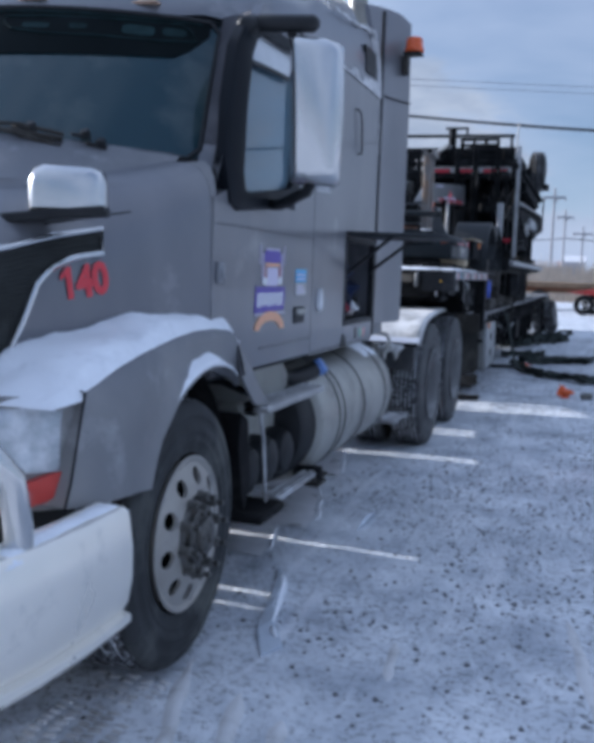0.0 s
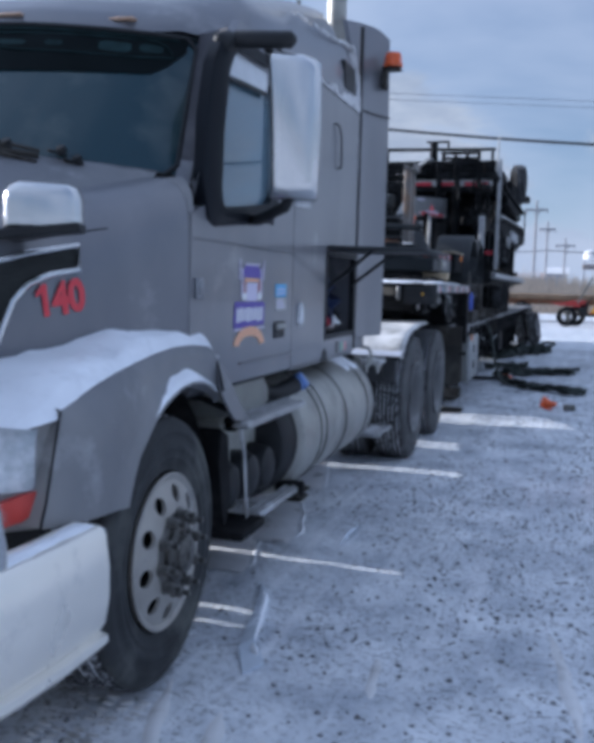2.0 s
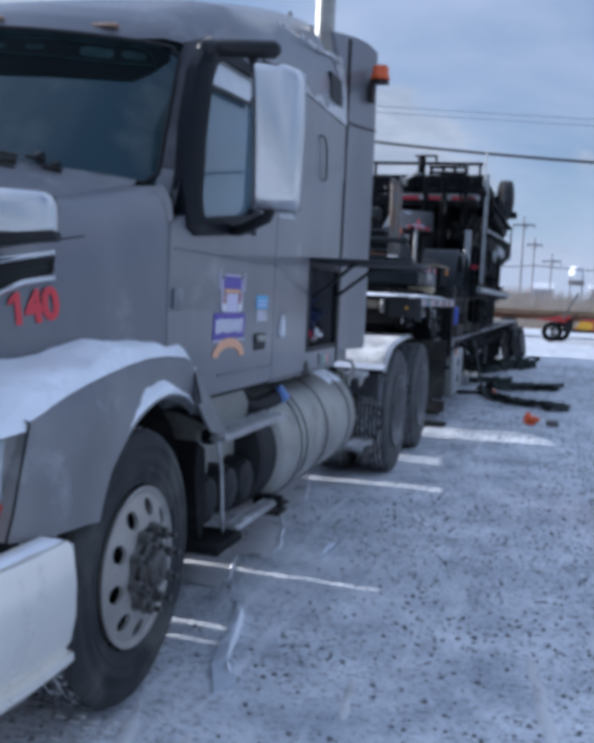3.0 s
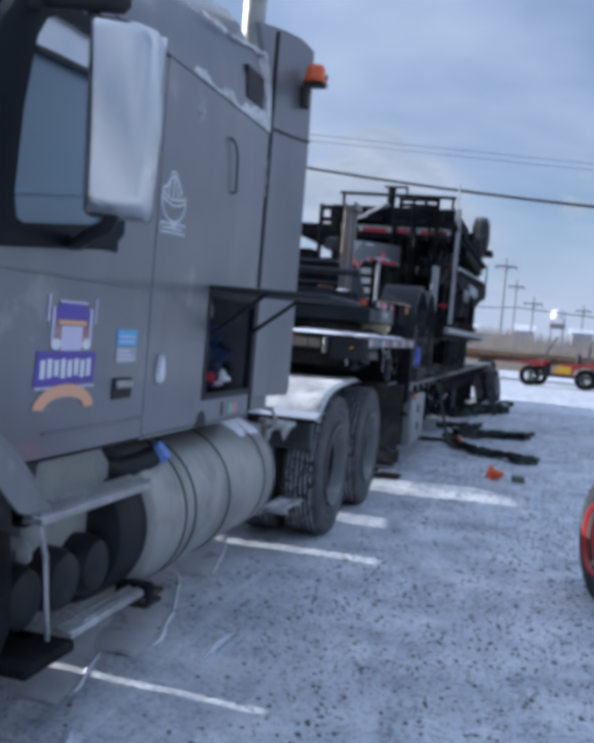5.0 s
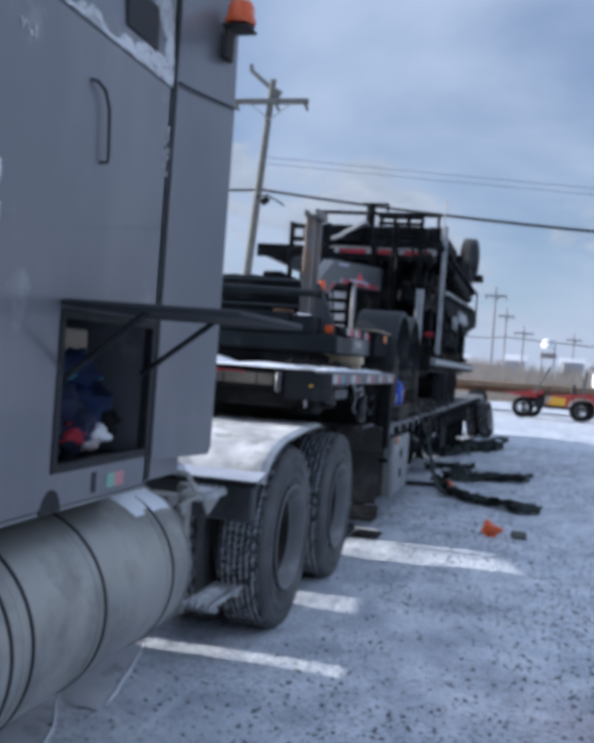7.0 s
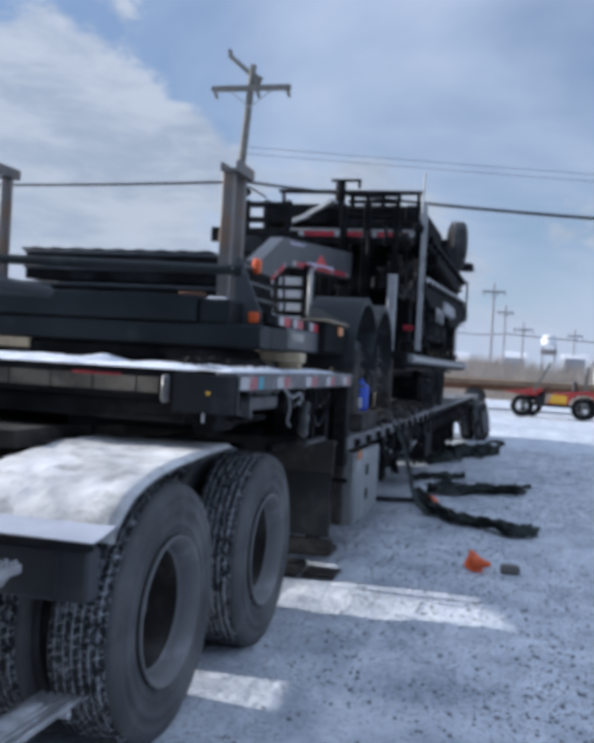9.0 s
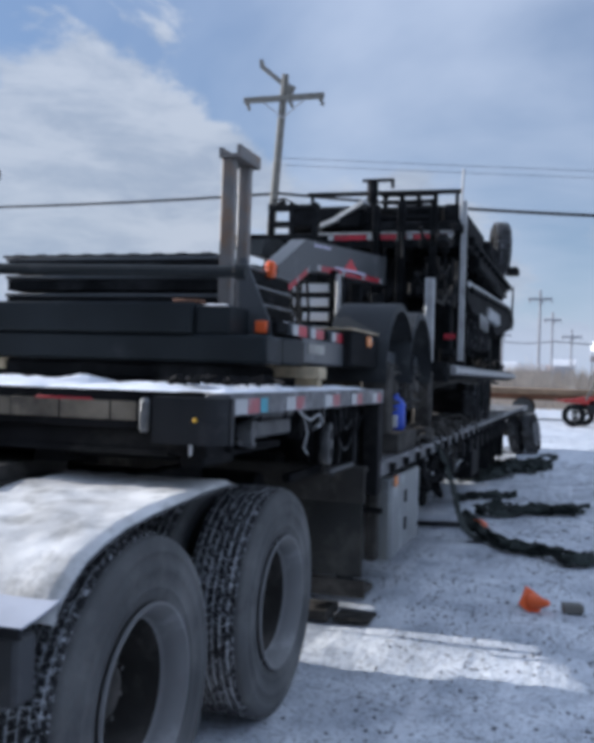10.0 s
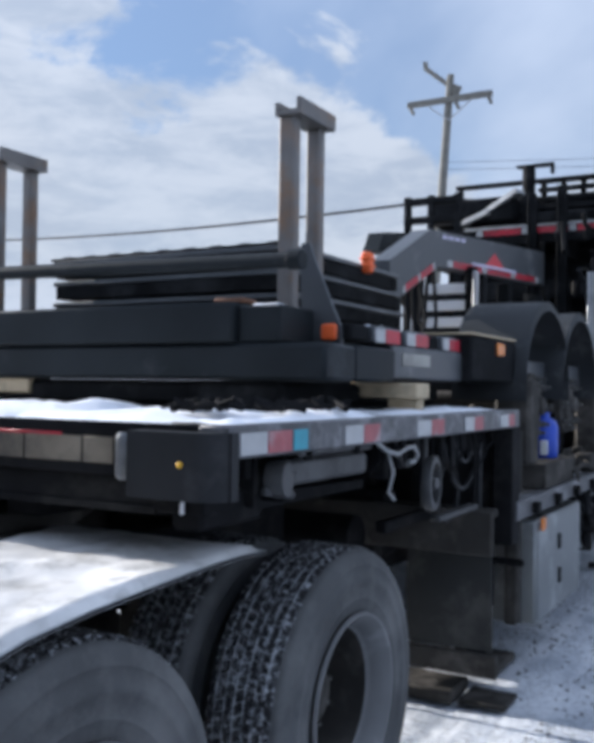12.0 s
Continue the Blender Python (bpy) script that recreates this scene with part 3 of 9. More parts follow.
def front_wheel_mesh():
    s = Shape()
    s.lathe([(0.262, -0.20), (0.264, -0.04), (0.280, -0.012), (0.291, -0.002), (0.294, 0.008), (0.289, 0.013), (0.280, 0.010), (0.268, 0.004)], (0, 0, 0), (1, 0, 0), 64)
    f = lambda r: 0.004 + 0.034 * (1 - ((r - 0.13) / 0.138) ** 2)
    holed_disc(s, f, 0.155, 0.268, 10, 0.033, 0.218, 0.014)
    s.slot = 1
    s.lathe([(0.155, f(0.155)), (0.146, 0.040), (0.09, 0.040), (0.0, 0.040)], (0, 0, 0), (1, 0, 0), 64)
    s.slot = 2
    s.lathe([(0.262, -0.075), (0.15, -0.06), (0.0, -0.06)], (0, 0, 0), (1, 0, 0), 48)
    return s.mesh("wheel", [ALU_WHEEL, material("greasy_wheel_centre", (0.15, 0.145, 0.135), 0.5, 0.2, 0.3, 12, 0.08, 60, (0.022, 0.021, 0.019), 0.62, 16), FRAME], 40)


def hub_mesh():
    """Oil-filled hub: a flange ringed with small bolts and a low cap."""
    s = Shape()
    s.lathe([(0.098, 0.035), (0.098, 0.056), (0.090, 0.062), (0.066, 0.064), (0.062, 0.082), (0.054, 0.088), (0.024, 0.090), (0.02, 0.098), (0, 0.099)], (0, 0, 0), (1, 0, 0), 28)
    for k in range(8):
        a = 2 * math.pi * k / 8
        s.lathe([(0.009, 0.060), (0.009, 0.072), (0, 0.073)], (0, 0.079 * math.sin(a), 0.079 * math.cos(a)), (1, 0, 0), 6)
    return s.mesh("hub_cap", material("greasy_hub_iron", (0.105, 0.10, 0.092), 0.5, 0.2, 0.4, 22, 0.15, 70, (0.022, 0.020, 0.018), 0.55, 26), 40)


def lug_mesh(ln=0.062):
    s = Shape()
    s.lathe([(0.023, 0), (0.023, 0.008), (0.019, 0.010), (0.0185, 0.034), (0.014, 0.038), (0.0095, 0.040), (0.0095, ln), (0, ln)], (0, 0, 0), (1, 0, 0), 6)
    return s.mesh("lug_nut", material("grimy_lug_steel", (0.15, 0.145, 0.135), 0.5, 0.3, 0.35, 30, 0.1, 60, (0.02, 0.019, 0.017), 0.5, 30), 30)


def drive_wheel_mesh():
    s = Shape()
    s.lathe([(0.30, 0.004), (0.297, 0.014), (0.288, 0.014), (0.276, 0.0), (0.262, -0.02), (0.25, -0.05), (0.246, -0.062), (0.238, -0.068)], (0, 0, 0), (1, 0, 0), 64)
    s.slot = 1
    s.lathe([(0.238, -0.068), (0.234, -0.21), (0.235, -0.225)], (0, 0, 0), (1, 0, 0), 64)
    holed_disc(s, lambda r: -0.225 - (r - 0.235) * 0.1, 0.165, 0.235, 8, 0.026, 0.20, 0.02)
    s.lathe([(0.165, -0.218), (0.11, -0.215), (0.105, -0.17), (0.085, -0.135), (0.03, -0.13), (0, -0.13)], (0, 0, 0), (1, 0, 0), 64)
    return s.mesh("wheel", [STEEL_WHEEL, UNDER], 40)


WHEEL_F, HUB, LUG, WHEEL_D = front_wheel_mesh(), hub_mesh(), lug_mesh(), drive_wheel_mesh()


WHEEL_F.transform(Matrix.Diagonal((1, 0.92, 0.92, 1)))


def small_wheel_mesh():
    s = Shape()
    s.lathe([(0.195, 0.0), (0.19, 0.008), (0.18, 0.0), (0.17, -0.05), (0.15, -0.06), (0.11, -0.045), (0.06, -0.045), (0.055, -0.01), (0.03, 0.0), (0, 0.0)], (0, 0, 0), (1, 0, 0), 36)
    return s.mesh("wheel", GALV, 40)


WHEEL_S = small_wheel_mesh()
WHEEL_K = WHEEL_S.copy()
WHEEL_K.materials.clear()
WHEEL_K.materials.append(LOADBLACK)


def wheel_at(owner, m, wheel, tyre, lugs=0, lug_r=0.131, lug_a=0.018, hub=False):
    w = put("wheel", wheel, owner)
    w.matrix_basis = m
    for nm, me in zip(("tyre", "tread"), tyre):
        ob = tagged(put(nm, me, w), kind="stuff" if nm == "tread" else "")
        ob.matrix_basis = m
    if hub:
        put("hub_cap", HUB, w, "greasy dark hub cap").matrix_basis = m
    for i in range(lugs):
        a = 2 * math.pi * (i + 0.5) / lugs
        put("lug_nut", LUG, w).matrix_basis = m @ pose(lug_a, lug_r * math.sin(a), lug_r * math.cos(a))
    return w


# ---- tractor unit ----
XC, XS = -2.5, -1.34          # centre line and near cab side
truck = thing("semi_truck", XC, 5.5, 0, "dusty grey long-nose sleeper semi truck with snow on fenders", "truck")

# near side front and drive wheels, far side wheels, inner duals
wheel_at(truck, pose(-1.262, 3.115, 0.505, 10, 0, 1.5), WHEEL_F, FRONT_TYRE, 10, 0.132, 0.038, hub=True)
wheel_at(truck, pose(-3.745, 3.1, 0.505, 0, 0, 180), WHEEL_F, FRONT_TYRE)
for wy in (7.86, 9.18):
    wheel_at(truck, pose(-1.225, wy + 0.015, 0.505, (wy * 40) % 30), WHEEL_D, DRIVE_TYRE, 10, 0.135, -0.218)
    wheel_at(truck, pose(-1.57, wy, 0.505, 10, 0, 0), WHEEL_D, DRIVE_TYRE)
    wheel_at(truck, pose(-3.75, wy, 0.505, 0, 0, 180), WHEEL_D, DRIVE_TYRE)
    wheel_at(truck, pose(-3.43, wy, 0.505, 0, 0, 180), WHEEL_D, DRIVE_TYRE)

# chassis rails, cross members, axles
s = Shape()
for rx in (XC - 0.43, XC + 0.43):
    s.box(rx - 0.04, rx + 0.04, 2.2, 10.1, 0.76, 1.02)
for ry in (4.6, 5.6, 6.8, 8.5, 9.9):
    s.box(XC - 0.4, XC + 0.4, ry - 0.05, ry + 0.05, 0.8, 0.98)
parts("chassis_rail", s, FRAME, truck)
s = Shape()
for ry in (3.1, 7.86, 9.18):
    s.cyl((XC - 1.0, ry, 0.505), (XC + 1.0, ry, 0.505), 0.075 if ry > 4 else 0.06)
    if ry > 4:
        s.lathe([(0.06, -0.24), (0.17, -0.16), (0.21, 0), (0.17, 0.16), (0.06, 0.24)], (XC, ry, 0.505), (0, 1, 0), 24, True, True)
        for e in (-1, 1):
            s.box(XC + e * 0.5 - 0.09, XC + e * 0.5 + 0.09, ry - 0.2, ry + 0.3, 0.62, 0.9, 0.03)
parts("axle", s, UNDER, truck)
# the low pan below the engine is unseen, added to block low sun
s = Shape().box(XC - 0.42, XC + 0.42, 2.3, 4.3, 0.52, 1.0, 0.06).box(XC - 0.36, XC + 0.36, 3.42, 3.70, 0.30, 0.52, 0.04)
s.cyl((XC, 4.3, 0.72), (XC, 7.6, 0.6), 0.06)
s.box(XC - 0.3, XC + 0.3, 4.2, 5.3, 0.63, 0.9, 0.05)
parts("engine", s, UNDER, truck)
# fifth wheel plate
s = Shape().prism([(XC - 0.45, 8.0), (XC + 0.45, 8.0), (XC + 0.45, 8.7), (XC + 0.2, 9.1), (XC - 0.2, 9.1), (XC - 0.45, 8.7)], "z", 1.08, 1.16)
s.box(XC - 0.5, XC - 0.4, 8.2, 8.6, 0.95, 1.1).box(XC + 0.4, XC + 0.5, 8.2, 8.6, 0.95, 1.1)
parts("fifth_wheel", s, UNDER, truck)


# hood: sections along y, from the centre line outwards and down
def hood_half(y):
    return 0.652 + 0.281 * (y - 1.9) + 0.068 * max(0.0, (y - 2.3) / 1.15) ** 2


def hood_top(y):
    return 1.42 + 0.43 * ((y - 1.9) / 1.6) ** 0.8


def hood_sec(y):
    w, zt = hood_half(y), hood_top(y)
    q = max(0.0, min(1.0, (y - 2.95) / 0.5)) * 0.55
    tight = lambda a, d: (a + (1 - a) * q, zt - d * (1 - q * 0.72))
    return [(0, zt), (0.35 * w, zt - 0.004), (0.62 * w, zt - 0.022)] + [(w * tight(a, d)[0], tight(a, d)[1]) for a, d in ((0.80, 0.055), (0.90, 0.10), (0.955, 0.155), (0.985, 0.24), (1.0, 0.34))] + [(w + 0.006, 1.22), (w, 1.13), (w - 0.02, 1.09)]


rows = []
for i in range(33):
    y = 1.9 + 1.55 * i / 32
    sec = hood_sec(y)
    pts = [(XC - a, y, z) for a, z in reversed(sec[1:])] + [(XC + a, y, z) for a, z in sec]
    rows.append(pts)
s = Shape().grid(rows)
s.add(rows[0], [list(range(len(rows[0])))])
part("hood", s, PAINT, truck, "grey hood with dust film", 50)
# hood rear joint strip
s = Shape()
s.tube([(XC + a + 0.0005, 3.457, z) for a, z in reversed(hood_sec(3.45)[3:])], 0.0035, 6)
part("hood_seam", s, PAINT_DIRTY, truck)
# mesh vent with bright surround that wraps back on to the hood side
def on_hood(y, z, proud=0.004):
    sec = sorted((b, a) for a, b in hood_sec(y)[3:])
    return (XC + float(np.interp(z, [b for b, a in sec], [a for b, a in sec])) + proud, y, z)


# crease line along the hood side
s = Shape().tube([on_hood(y, z, 0.0) for y, z in ((2.80, 1.536), (2.87, 1.549), (2.95, 1.565), (3.03, 1.581), (3.12, 1.599))], 0.003, 6)
part("hood_crease", s, BLACK, truck)


vent = [(2.2, 1.36), (2.45, 1.42), (2.62, 1.455), (2.80, 1.50), (2.985, 1.535), (2.97, 1.455), (2.86, 1.435), (2.78, 1.405), (2.72, 1.35), (2.66, 1.23), (2.61, 1.10), (2.2, 1.08)]
s = Shape()
s.slab([[on_hood(y0 + (y1 - y0) * k / 6, z0 + (z1 - z0) * k / 6, 0.008) for k in range(7)] for (y0, z0), (y1, z1) in
        (((2.2, 1.08), (2.2, 1.36)), ((2.45, 1.09), (2.45, 1.42)), ((2.61, 1.10), (2.62, 1.455)), ((2.66, 1.23), (2.70, 1.475)), ((2.72, 1.35), (2.78, 1.495)), ((2.78, 1.405), (2.84, 1.51)), ((2.86, 1.435), (2.90, 1.52)), ((2.97, 1.455), (2.985, 1.535)))], (-0.01, 0, 0))
vent_ob = part("grille_vent", s, MESH, truck, "dark mesh grille vent")
s = Shape()
for k in range(54):
    y = 2.215 + k * 0.0142
    lo = [(2.2, 1.08), (2.61, 1.10), (2.66, 1.23), (2.72, 1.35), (2.78, 1.405), (2.86, 1.435), (2.97, 1.455)]
    hi = [(2.2, 1.36), (2.45, 1.42), (2.62, 1.455), (2.80, 1.50), (2.985, 1.535)]
    za, zb = np.interp(y, *zip(*lo)), np.interp(y, *zip(*hi))
    m2 = max(2, int((zb - za) / 0.014))
    for j in range(m2 + 1):
        z = za + (zb - za) * j / m2
        s.tube([on_hood(y - 0.0065, z, 0.011), on_hood(y + 0.0065, z, 0.011)], 0.0018, 3)
    s.tube([on_hood(y, za, 0.013), on_hood(y, (za + zb) / 2, 0.013), on_hood(y, zb, 0.013)], 0.0018, 3)
tagged(part("mesh_screen", s, BLACK, vent_ob, smooth=False), kind="stuff")
s = Shape()
s.tube([on_hood(y, z, 0.017) for y, z in vent + vent[:1]], 0.010, 8)
part("vent_surround", s, SILVER, vent_ob, "bright metal surround")

# unit number on the hood side
def lettering(txt, size, mat, owner, m, bold=0.0, label=""):
    cu = bpy.data.curves.new("lettering", "FONT")
    cu.body, cu.size, cu.extrude, cu.offset = txt, size, 0.0004, bold
    tmp = bpy.data.objects.new("lettering", cu)
    scene.collection.objects.link(tmp)
    bpy.context.view_layer.update()
    me = bpy.data.meshes.new_from_object(tmp.evaluated_get(bpy.context.evaluated_depsgraph_get()))
    bpy.data.objects.remove(tmp)
    me.materials.clear()
    me.materials.append(mat)
    ob = put("lettering", me, owner, label)
    ob.matrix_basis = m
    return ob


number_at = Matrix.Translation(on_hood(2.822, 1.298, 0.0035)) @ pose(0, 0, 0, 90, 0, 90 - 19.0) @ pose(0, 0, 0, 0, 0, 10) @ Matrix.Diagonal((0.93, 1, 1, 1))
lettering("40", 0.140, REDPRINT, truck, number_at @ pose(0.068, 0, 0), 0.006, "red unit number")
ONE = [(0.024, 0.0), (0.048, 0.0), (0.050, 0.103), (0.032, 0.103), (0.004, 0.082), (0.0, 0.064), (0.026, 0.078)]
part("lettering", Shape().prism(ONE, "z", -0.0004, 0.0004), REDPRINT, truck, "red unit number", smooth=False).matrix_basis = number_at

# hood mirror
s = Shape()
hm = Matrix.Translation((-1.540, 2.80, 1.655)) @ pose(0, 0, 0, 0, 0, 20) @ Matrix.Scale(0.80, 4)
prof = [(-0.15, -0.10), (-0.148, 0.02), (-0.13, 0.062), (-0.09, 0.08), (0.10, 0.072), (0.135, 0.055), (0.15, 0.015), (0.153, -0.10)]
rings = []
for d, k in ((-0.05, 0.75), (-0.035, 0.93), (0.0, 1.0), (0.035, 1.0), (0.045, 0.97)):
    rings.append([hm @ Vector((a * k, d, c * k - (1 - k) * 0.05)) for a, c in prof])
s.grid(rings, True)
s.add(rings[0], [list(range(8))])
s.add(rings[-1], [list(range(8))])
mir_h = part("hood_mirror", s, SILVER, truck, "bright hood mirror shell", 50)
s = Shape().bar(hm @ Vector((0.155, -0.012, -0.093)), hm @ Vector((-0.62, 0.0, -0.178)), 0.10, 0.032, 0.006)
part("mirror_base", s, BLACK, mir_h)


# near and far fender over the steer wheel: outer edge line and lip of the wheel opening
F_EDGE = [(2.437, 0.750), (2.455, 0.82), (2.483, 0.92), (2.524, 1.061), (2.62, 1.10), (2.708, 1.124), (2.83, 1.15), (2.953, 1.171), (3.10, 1.192), (3.244, 1.205), (3.40, 1.205), (3.551, 1.192), (3.62, 1.174), (3.655, 1.14), (3.665, 1.03)]
F_LIP = [(2.783, 0.738), (2.795, 0.775), (2.815, 0.82), (2.85, 0.88), (2.90, 0.925), (2.96, 0.972), (3.03, 1.01), (3.10, 1.036), (3.18, 1.056), (3.27, 1.066), (3.36, 1.058), (3.44, 1.036), (3.52, 1.016), (3.58, 0.995), (3.615, 0.965)]


def fender(side):
    fx = lambda x: x if side > 0 else 2 * XC - x
    rows_out = []
    for i, ((uy, uz), (ly, lz)) in enumerate(zip(F_EDGE, F_LIP)):
        up = max(0.0, min(1.0, (i - 2) / 2))
        row = [(fx(-1.62), uy + 0.02 * (1 - up), uz + 0.036 * up), (fx(-1.44), uy + 0.015 * (1 - up), uz + 0.028 * up), (fx(-1.345), uy + 0.008 * (1 - up), uz + 0.012 * up), (fx(-1.305), uy, uz - 0.012 * up)]
        for w, x in ((0.12, -1.296), (0.4, -1.288), (0.68, -1.282), (0.80, -1.272), (0.86, -1.258), (0.95, -1.240), (1.0, -1.236)):
            x += 0.042 * max(0.0, min(1.0, (8 - i) / 4)) * min(1.0, w * 2) * max(0.25, (-1.236 - x) / 0.046)
            x -= 0.045 * w * max(0.0, (i - 10) / 4)
            row.append((fx(x), uy + (ly - uy) * w, uz + (lz - uz) * w))
        row.append((fx(-1.30), ly + 0.006, lz - 0.012))
        rows_out.append(row)
    return Shape().grid(rows_out)


fend = part("fender", fender(1), PAINT_DIRTY, truck, "scuffed grey front fender", 50)
part("fender", fender(-1), PAINT_DIRTY, truck, "", 50)
s = Shape().tube([(-1.303 if i else -1.31, y - 0.003, z) for i, (y, z) in enumerate(F_EDGE[:4])] + [(-1.36, 2.535, 1.075)], 0.004, 6)
part("fender_seam", s, BLACK, fend)
# lamp pod in front of the fender; black block below stands in for its shadowed gap
pod = [(-1.95, 2.12), (-1.64, 2.235), (-1.45, 2.385), (-1.36, 2.475), (-1.32, 2.53), (-1.95, 2.60)]
s = Shape().prism(pod, "z", 0.735, 1.055)
part("fender_front", s, PAINT_DIRTY, truck, "", 60)
part("shadow_block", Shape().prism([(x - 0.05, y + 0.05) for x, y in pod], "z", 0.55, 0.733), BLACK, truck)
part("fender_front", Shape().prism([(2 * XC - x, y) for x, y in pod], "z", 0.735, 1.055), PAINT_DIRTY, truck, "", 60)
# far copy is unseen, made deeper to block low sun
part("shadow_block", Shape().prism([(2 * XC - x + 0.05, y + 0.05 + (0.14 if y > 2.5 else 0.0)) for x, y in pod], "z", 0.40, 0.733), BLACK, truck)
# inner wheel housing
s = Shape()
rows = []
for i in range(15):
    a = radians(20 + 165 * i / 14)
    rows.append([(-1.36, 3.12 - 0.61 * math.cos(a), 0.5 + 0.61 * math.sin(a)), (-2.0, 3.12 - 0.61 * math.cos(a), 0.5 + 0.61 * math.sin(a))])
s.grid(rows)
s.box(-2.02, -2.0, 2.5, 3.8, 0.4, 1.15)
parts("wheel_housing", s, FRAME, truck)
# rear splash guard behind the steer wheel
s = Shape()
LEAF = [((3.640, 1.152), (3.640, 0.992)), ((3.70, 1.124), (3.68, 0.955)), ((3.80, 1.062), (3.73, 0.91)), ((3.88, 0.998), (3.79, 0.864)), ((3.948, 0.935), (3.86, 0.850)), ((3.985, 0.885), (3.92, 0.845)), ((3.99, 0.862), (3.97, 0.843))]
s.slab([[(-1.350, u[0] + 0.01, u[1] + 0.002), (-1.325, u[0], u[1]), (-1.304, u[0] * 0.75 + v[0] * 0.25, u[1] * 0.75 + v[1] * 0.25), (-1.288, (u[0] + v[0]) / 2, (u[1] + v[1]) / 2), (-1.276, *v)] for u, v in LEAF], (-0.012, 0, 0))
guard = part("splash_guard", s, PAINT_DIRTY, truck, "grey splash guard", 30)
s = Shape().tube([(-1.322, 3.642, 1.150), (-1.300, 3.642, 1.11), (-1.285, 3.643, 1.06), (-1.273, 3.645, 1.0)], 0.006, 6)
part("guard_seam", s, BLACK, guard)
s = Shape().prism([(3.70, 0.84), (3.78, 0.80), (3.82, 0.52), (3.76, 0.42), (3.72, 0.52), (3.68, 0.7)], "x", -1.62, -1.30)
part("mud_flap", s, FRAME, truck)

# headlamp, turn signal, bumper, guard tube
s = Shape()
s.slab([[(-1.62 - d, 2.215 + d, z), (-1.52, 2.305 + d, z), (-1.45, 2.365 + d, z), (-1.395, 2.42 + d, z), (-1.352, 2.472 + d, z)] for z, d in ((1.045, 0.05), (1.02, 0.015), (0.98, 0.004), (0.90, 0.0), (0.845, 0.006))], (-0.02, 0.03, 0))
part("headlight", s, material("frosted_lens", (0.42, 0.47, 0.52), 0.25, 0, 0.2, 9, 0.1, 20, (0.78, 0.81, 0.86), 0.5, 7, coat=0.4), truck, "frosted headlight lens caked with snow")
s = Shape()
s.slab([[(-1.48, 2.325, 0.765 + e * 0.030), (-1.42, 2.38, 0.780 + e * 0.034), (-1.37, 2.435, 0.800 + e * 0.036), (-1.330, 2.487, 0.822 + e * 0.028), (-1.312, 2.516, 0.832 + e * 0.012)] for e in (1, 0.3, -0.4, -1)], (-0.03, 0.02, 0))
part("turn_signal", s, REDLENS, truck, "red-orange turn signal lens")
s = Shape()
path = [(-2.5, 1.42), (-2.0, 1.44), (-1.65, 1.50), (-1.42, 1.60), (-1.28, 1.74), (-1.20, 1.92), (-1.17, 2.12), (-1.16, 2.32), (-1.165, 2.53)]
prof = [(-0.10, 0.755), (-0.015, 0.75), (0.0, 0.73), (0.012, 0.64), (0.012, 0.55), (0.0, 0.48), (-0.015, 0.452), (0.008, 0.445), (0.01, 0.425), (-0.012, 0.40), (-0.05, 0.385)]
rows = []
full = [(2 * XC - x, y) for x, y in reversed(path[1:])] + path
for i, (x, y) in enumerate(full):
    a, b = Vector(full[max(0, i - 1)]), Vector(full[min(len(full) - 1, i + 1)])
    d = (b - a).normalized()
    nrm = Vector((d.y, -d.x))
    rows.append([(x + nrm.x * o, y + nrm.y * o, z) for o, z in prof])
s.grid(rows)
part("bumper", s, material("bright_bumper_steel", (0.82, 0.79, 0.73), 0.30, 0.45, 0.05, 3, dirt=(0.55, 0.54, 0.52), dirt_amount=0.2, dirt_scale=5), truck, "bright metal front bumper with snow along its top", 35)
s = Shape().tube([(-1.228, 2.108, 0.745), (-1.222, 2.10, 0.80), (-1.222, 2.07, 0.92), (-1.27, 2.01, 1.02), (-1.38, 1.86, 1.09), (-1.7, 1.58, 1.13), (-2.5, 1.40, 1.14), (-3.3, 1.58, 1.13), (-3.6, 1.82, 1.09), (-3.73, 1.95, 1.02), (-3.79, 2.03, 0.8)], 0.036, 14)
part("grille_guard", s, SILVER, truck, "polished grille guard tube", 60)
s = Shape().box(-1.195, -1.19, 2.44, 2.50, 0.655, 0.68, 0.001, Matrix.Identity(4))
part("bumper_sticker", s, SKYPRINT, truck)
s = Shape().box(-3.3, -1.7, 1.9, 1.93, 0.75, 1.4)
part("grille", s, BLACK, truck)


# cab: door, sleeper wall with its open hatch, windows, roof
def wall_with_hole(sh, y0, y1, z0, z1, hy0, hy1, hz0, hz1, x0, x1):
    o, h = [(y0, z0), (y1, z0), (y1, z1), (y0, z1)], [(hy0, hz0), (hy1, hz0), (hy1, hz1), (hy0, hz1)]
    vs = [(x, *p) for x in (x0, x1) for p in o + h]
    fs = []
    for i in range(4):
        j = (i + 1) % 4
        fs += [[i, j, 4 + j, 4 + i], [8 + i, 8 + j, 12 + j, 12 + i], [i, j, 8 + j, 8 + i], [4 + i, 4 + j, 12 + j, 12 + i]]
    sh.add(vs, fs)


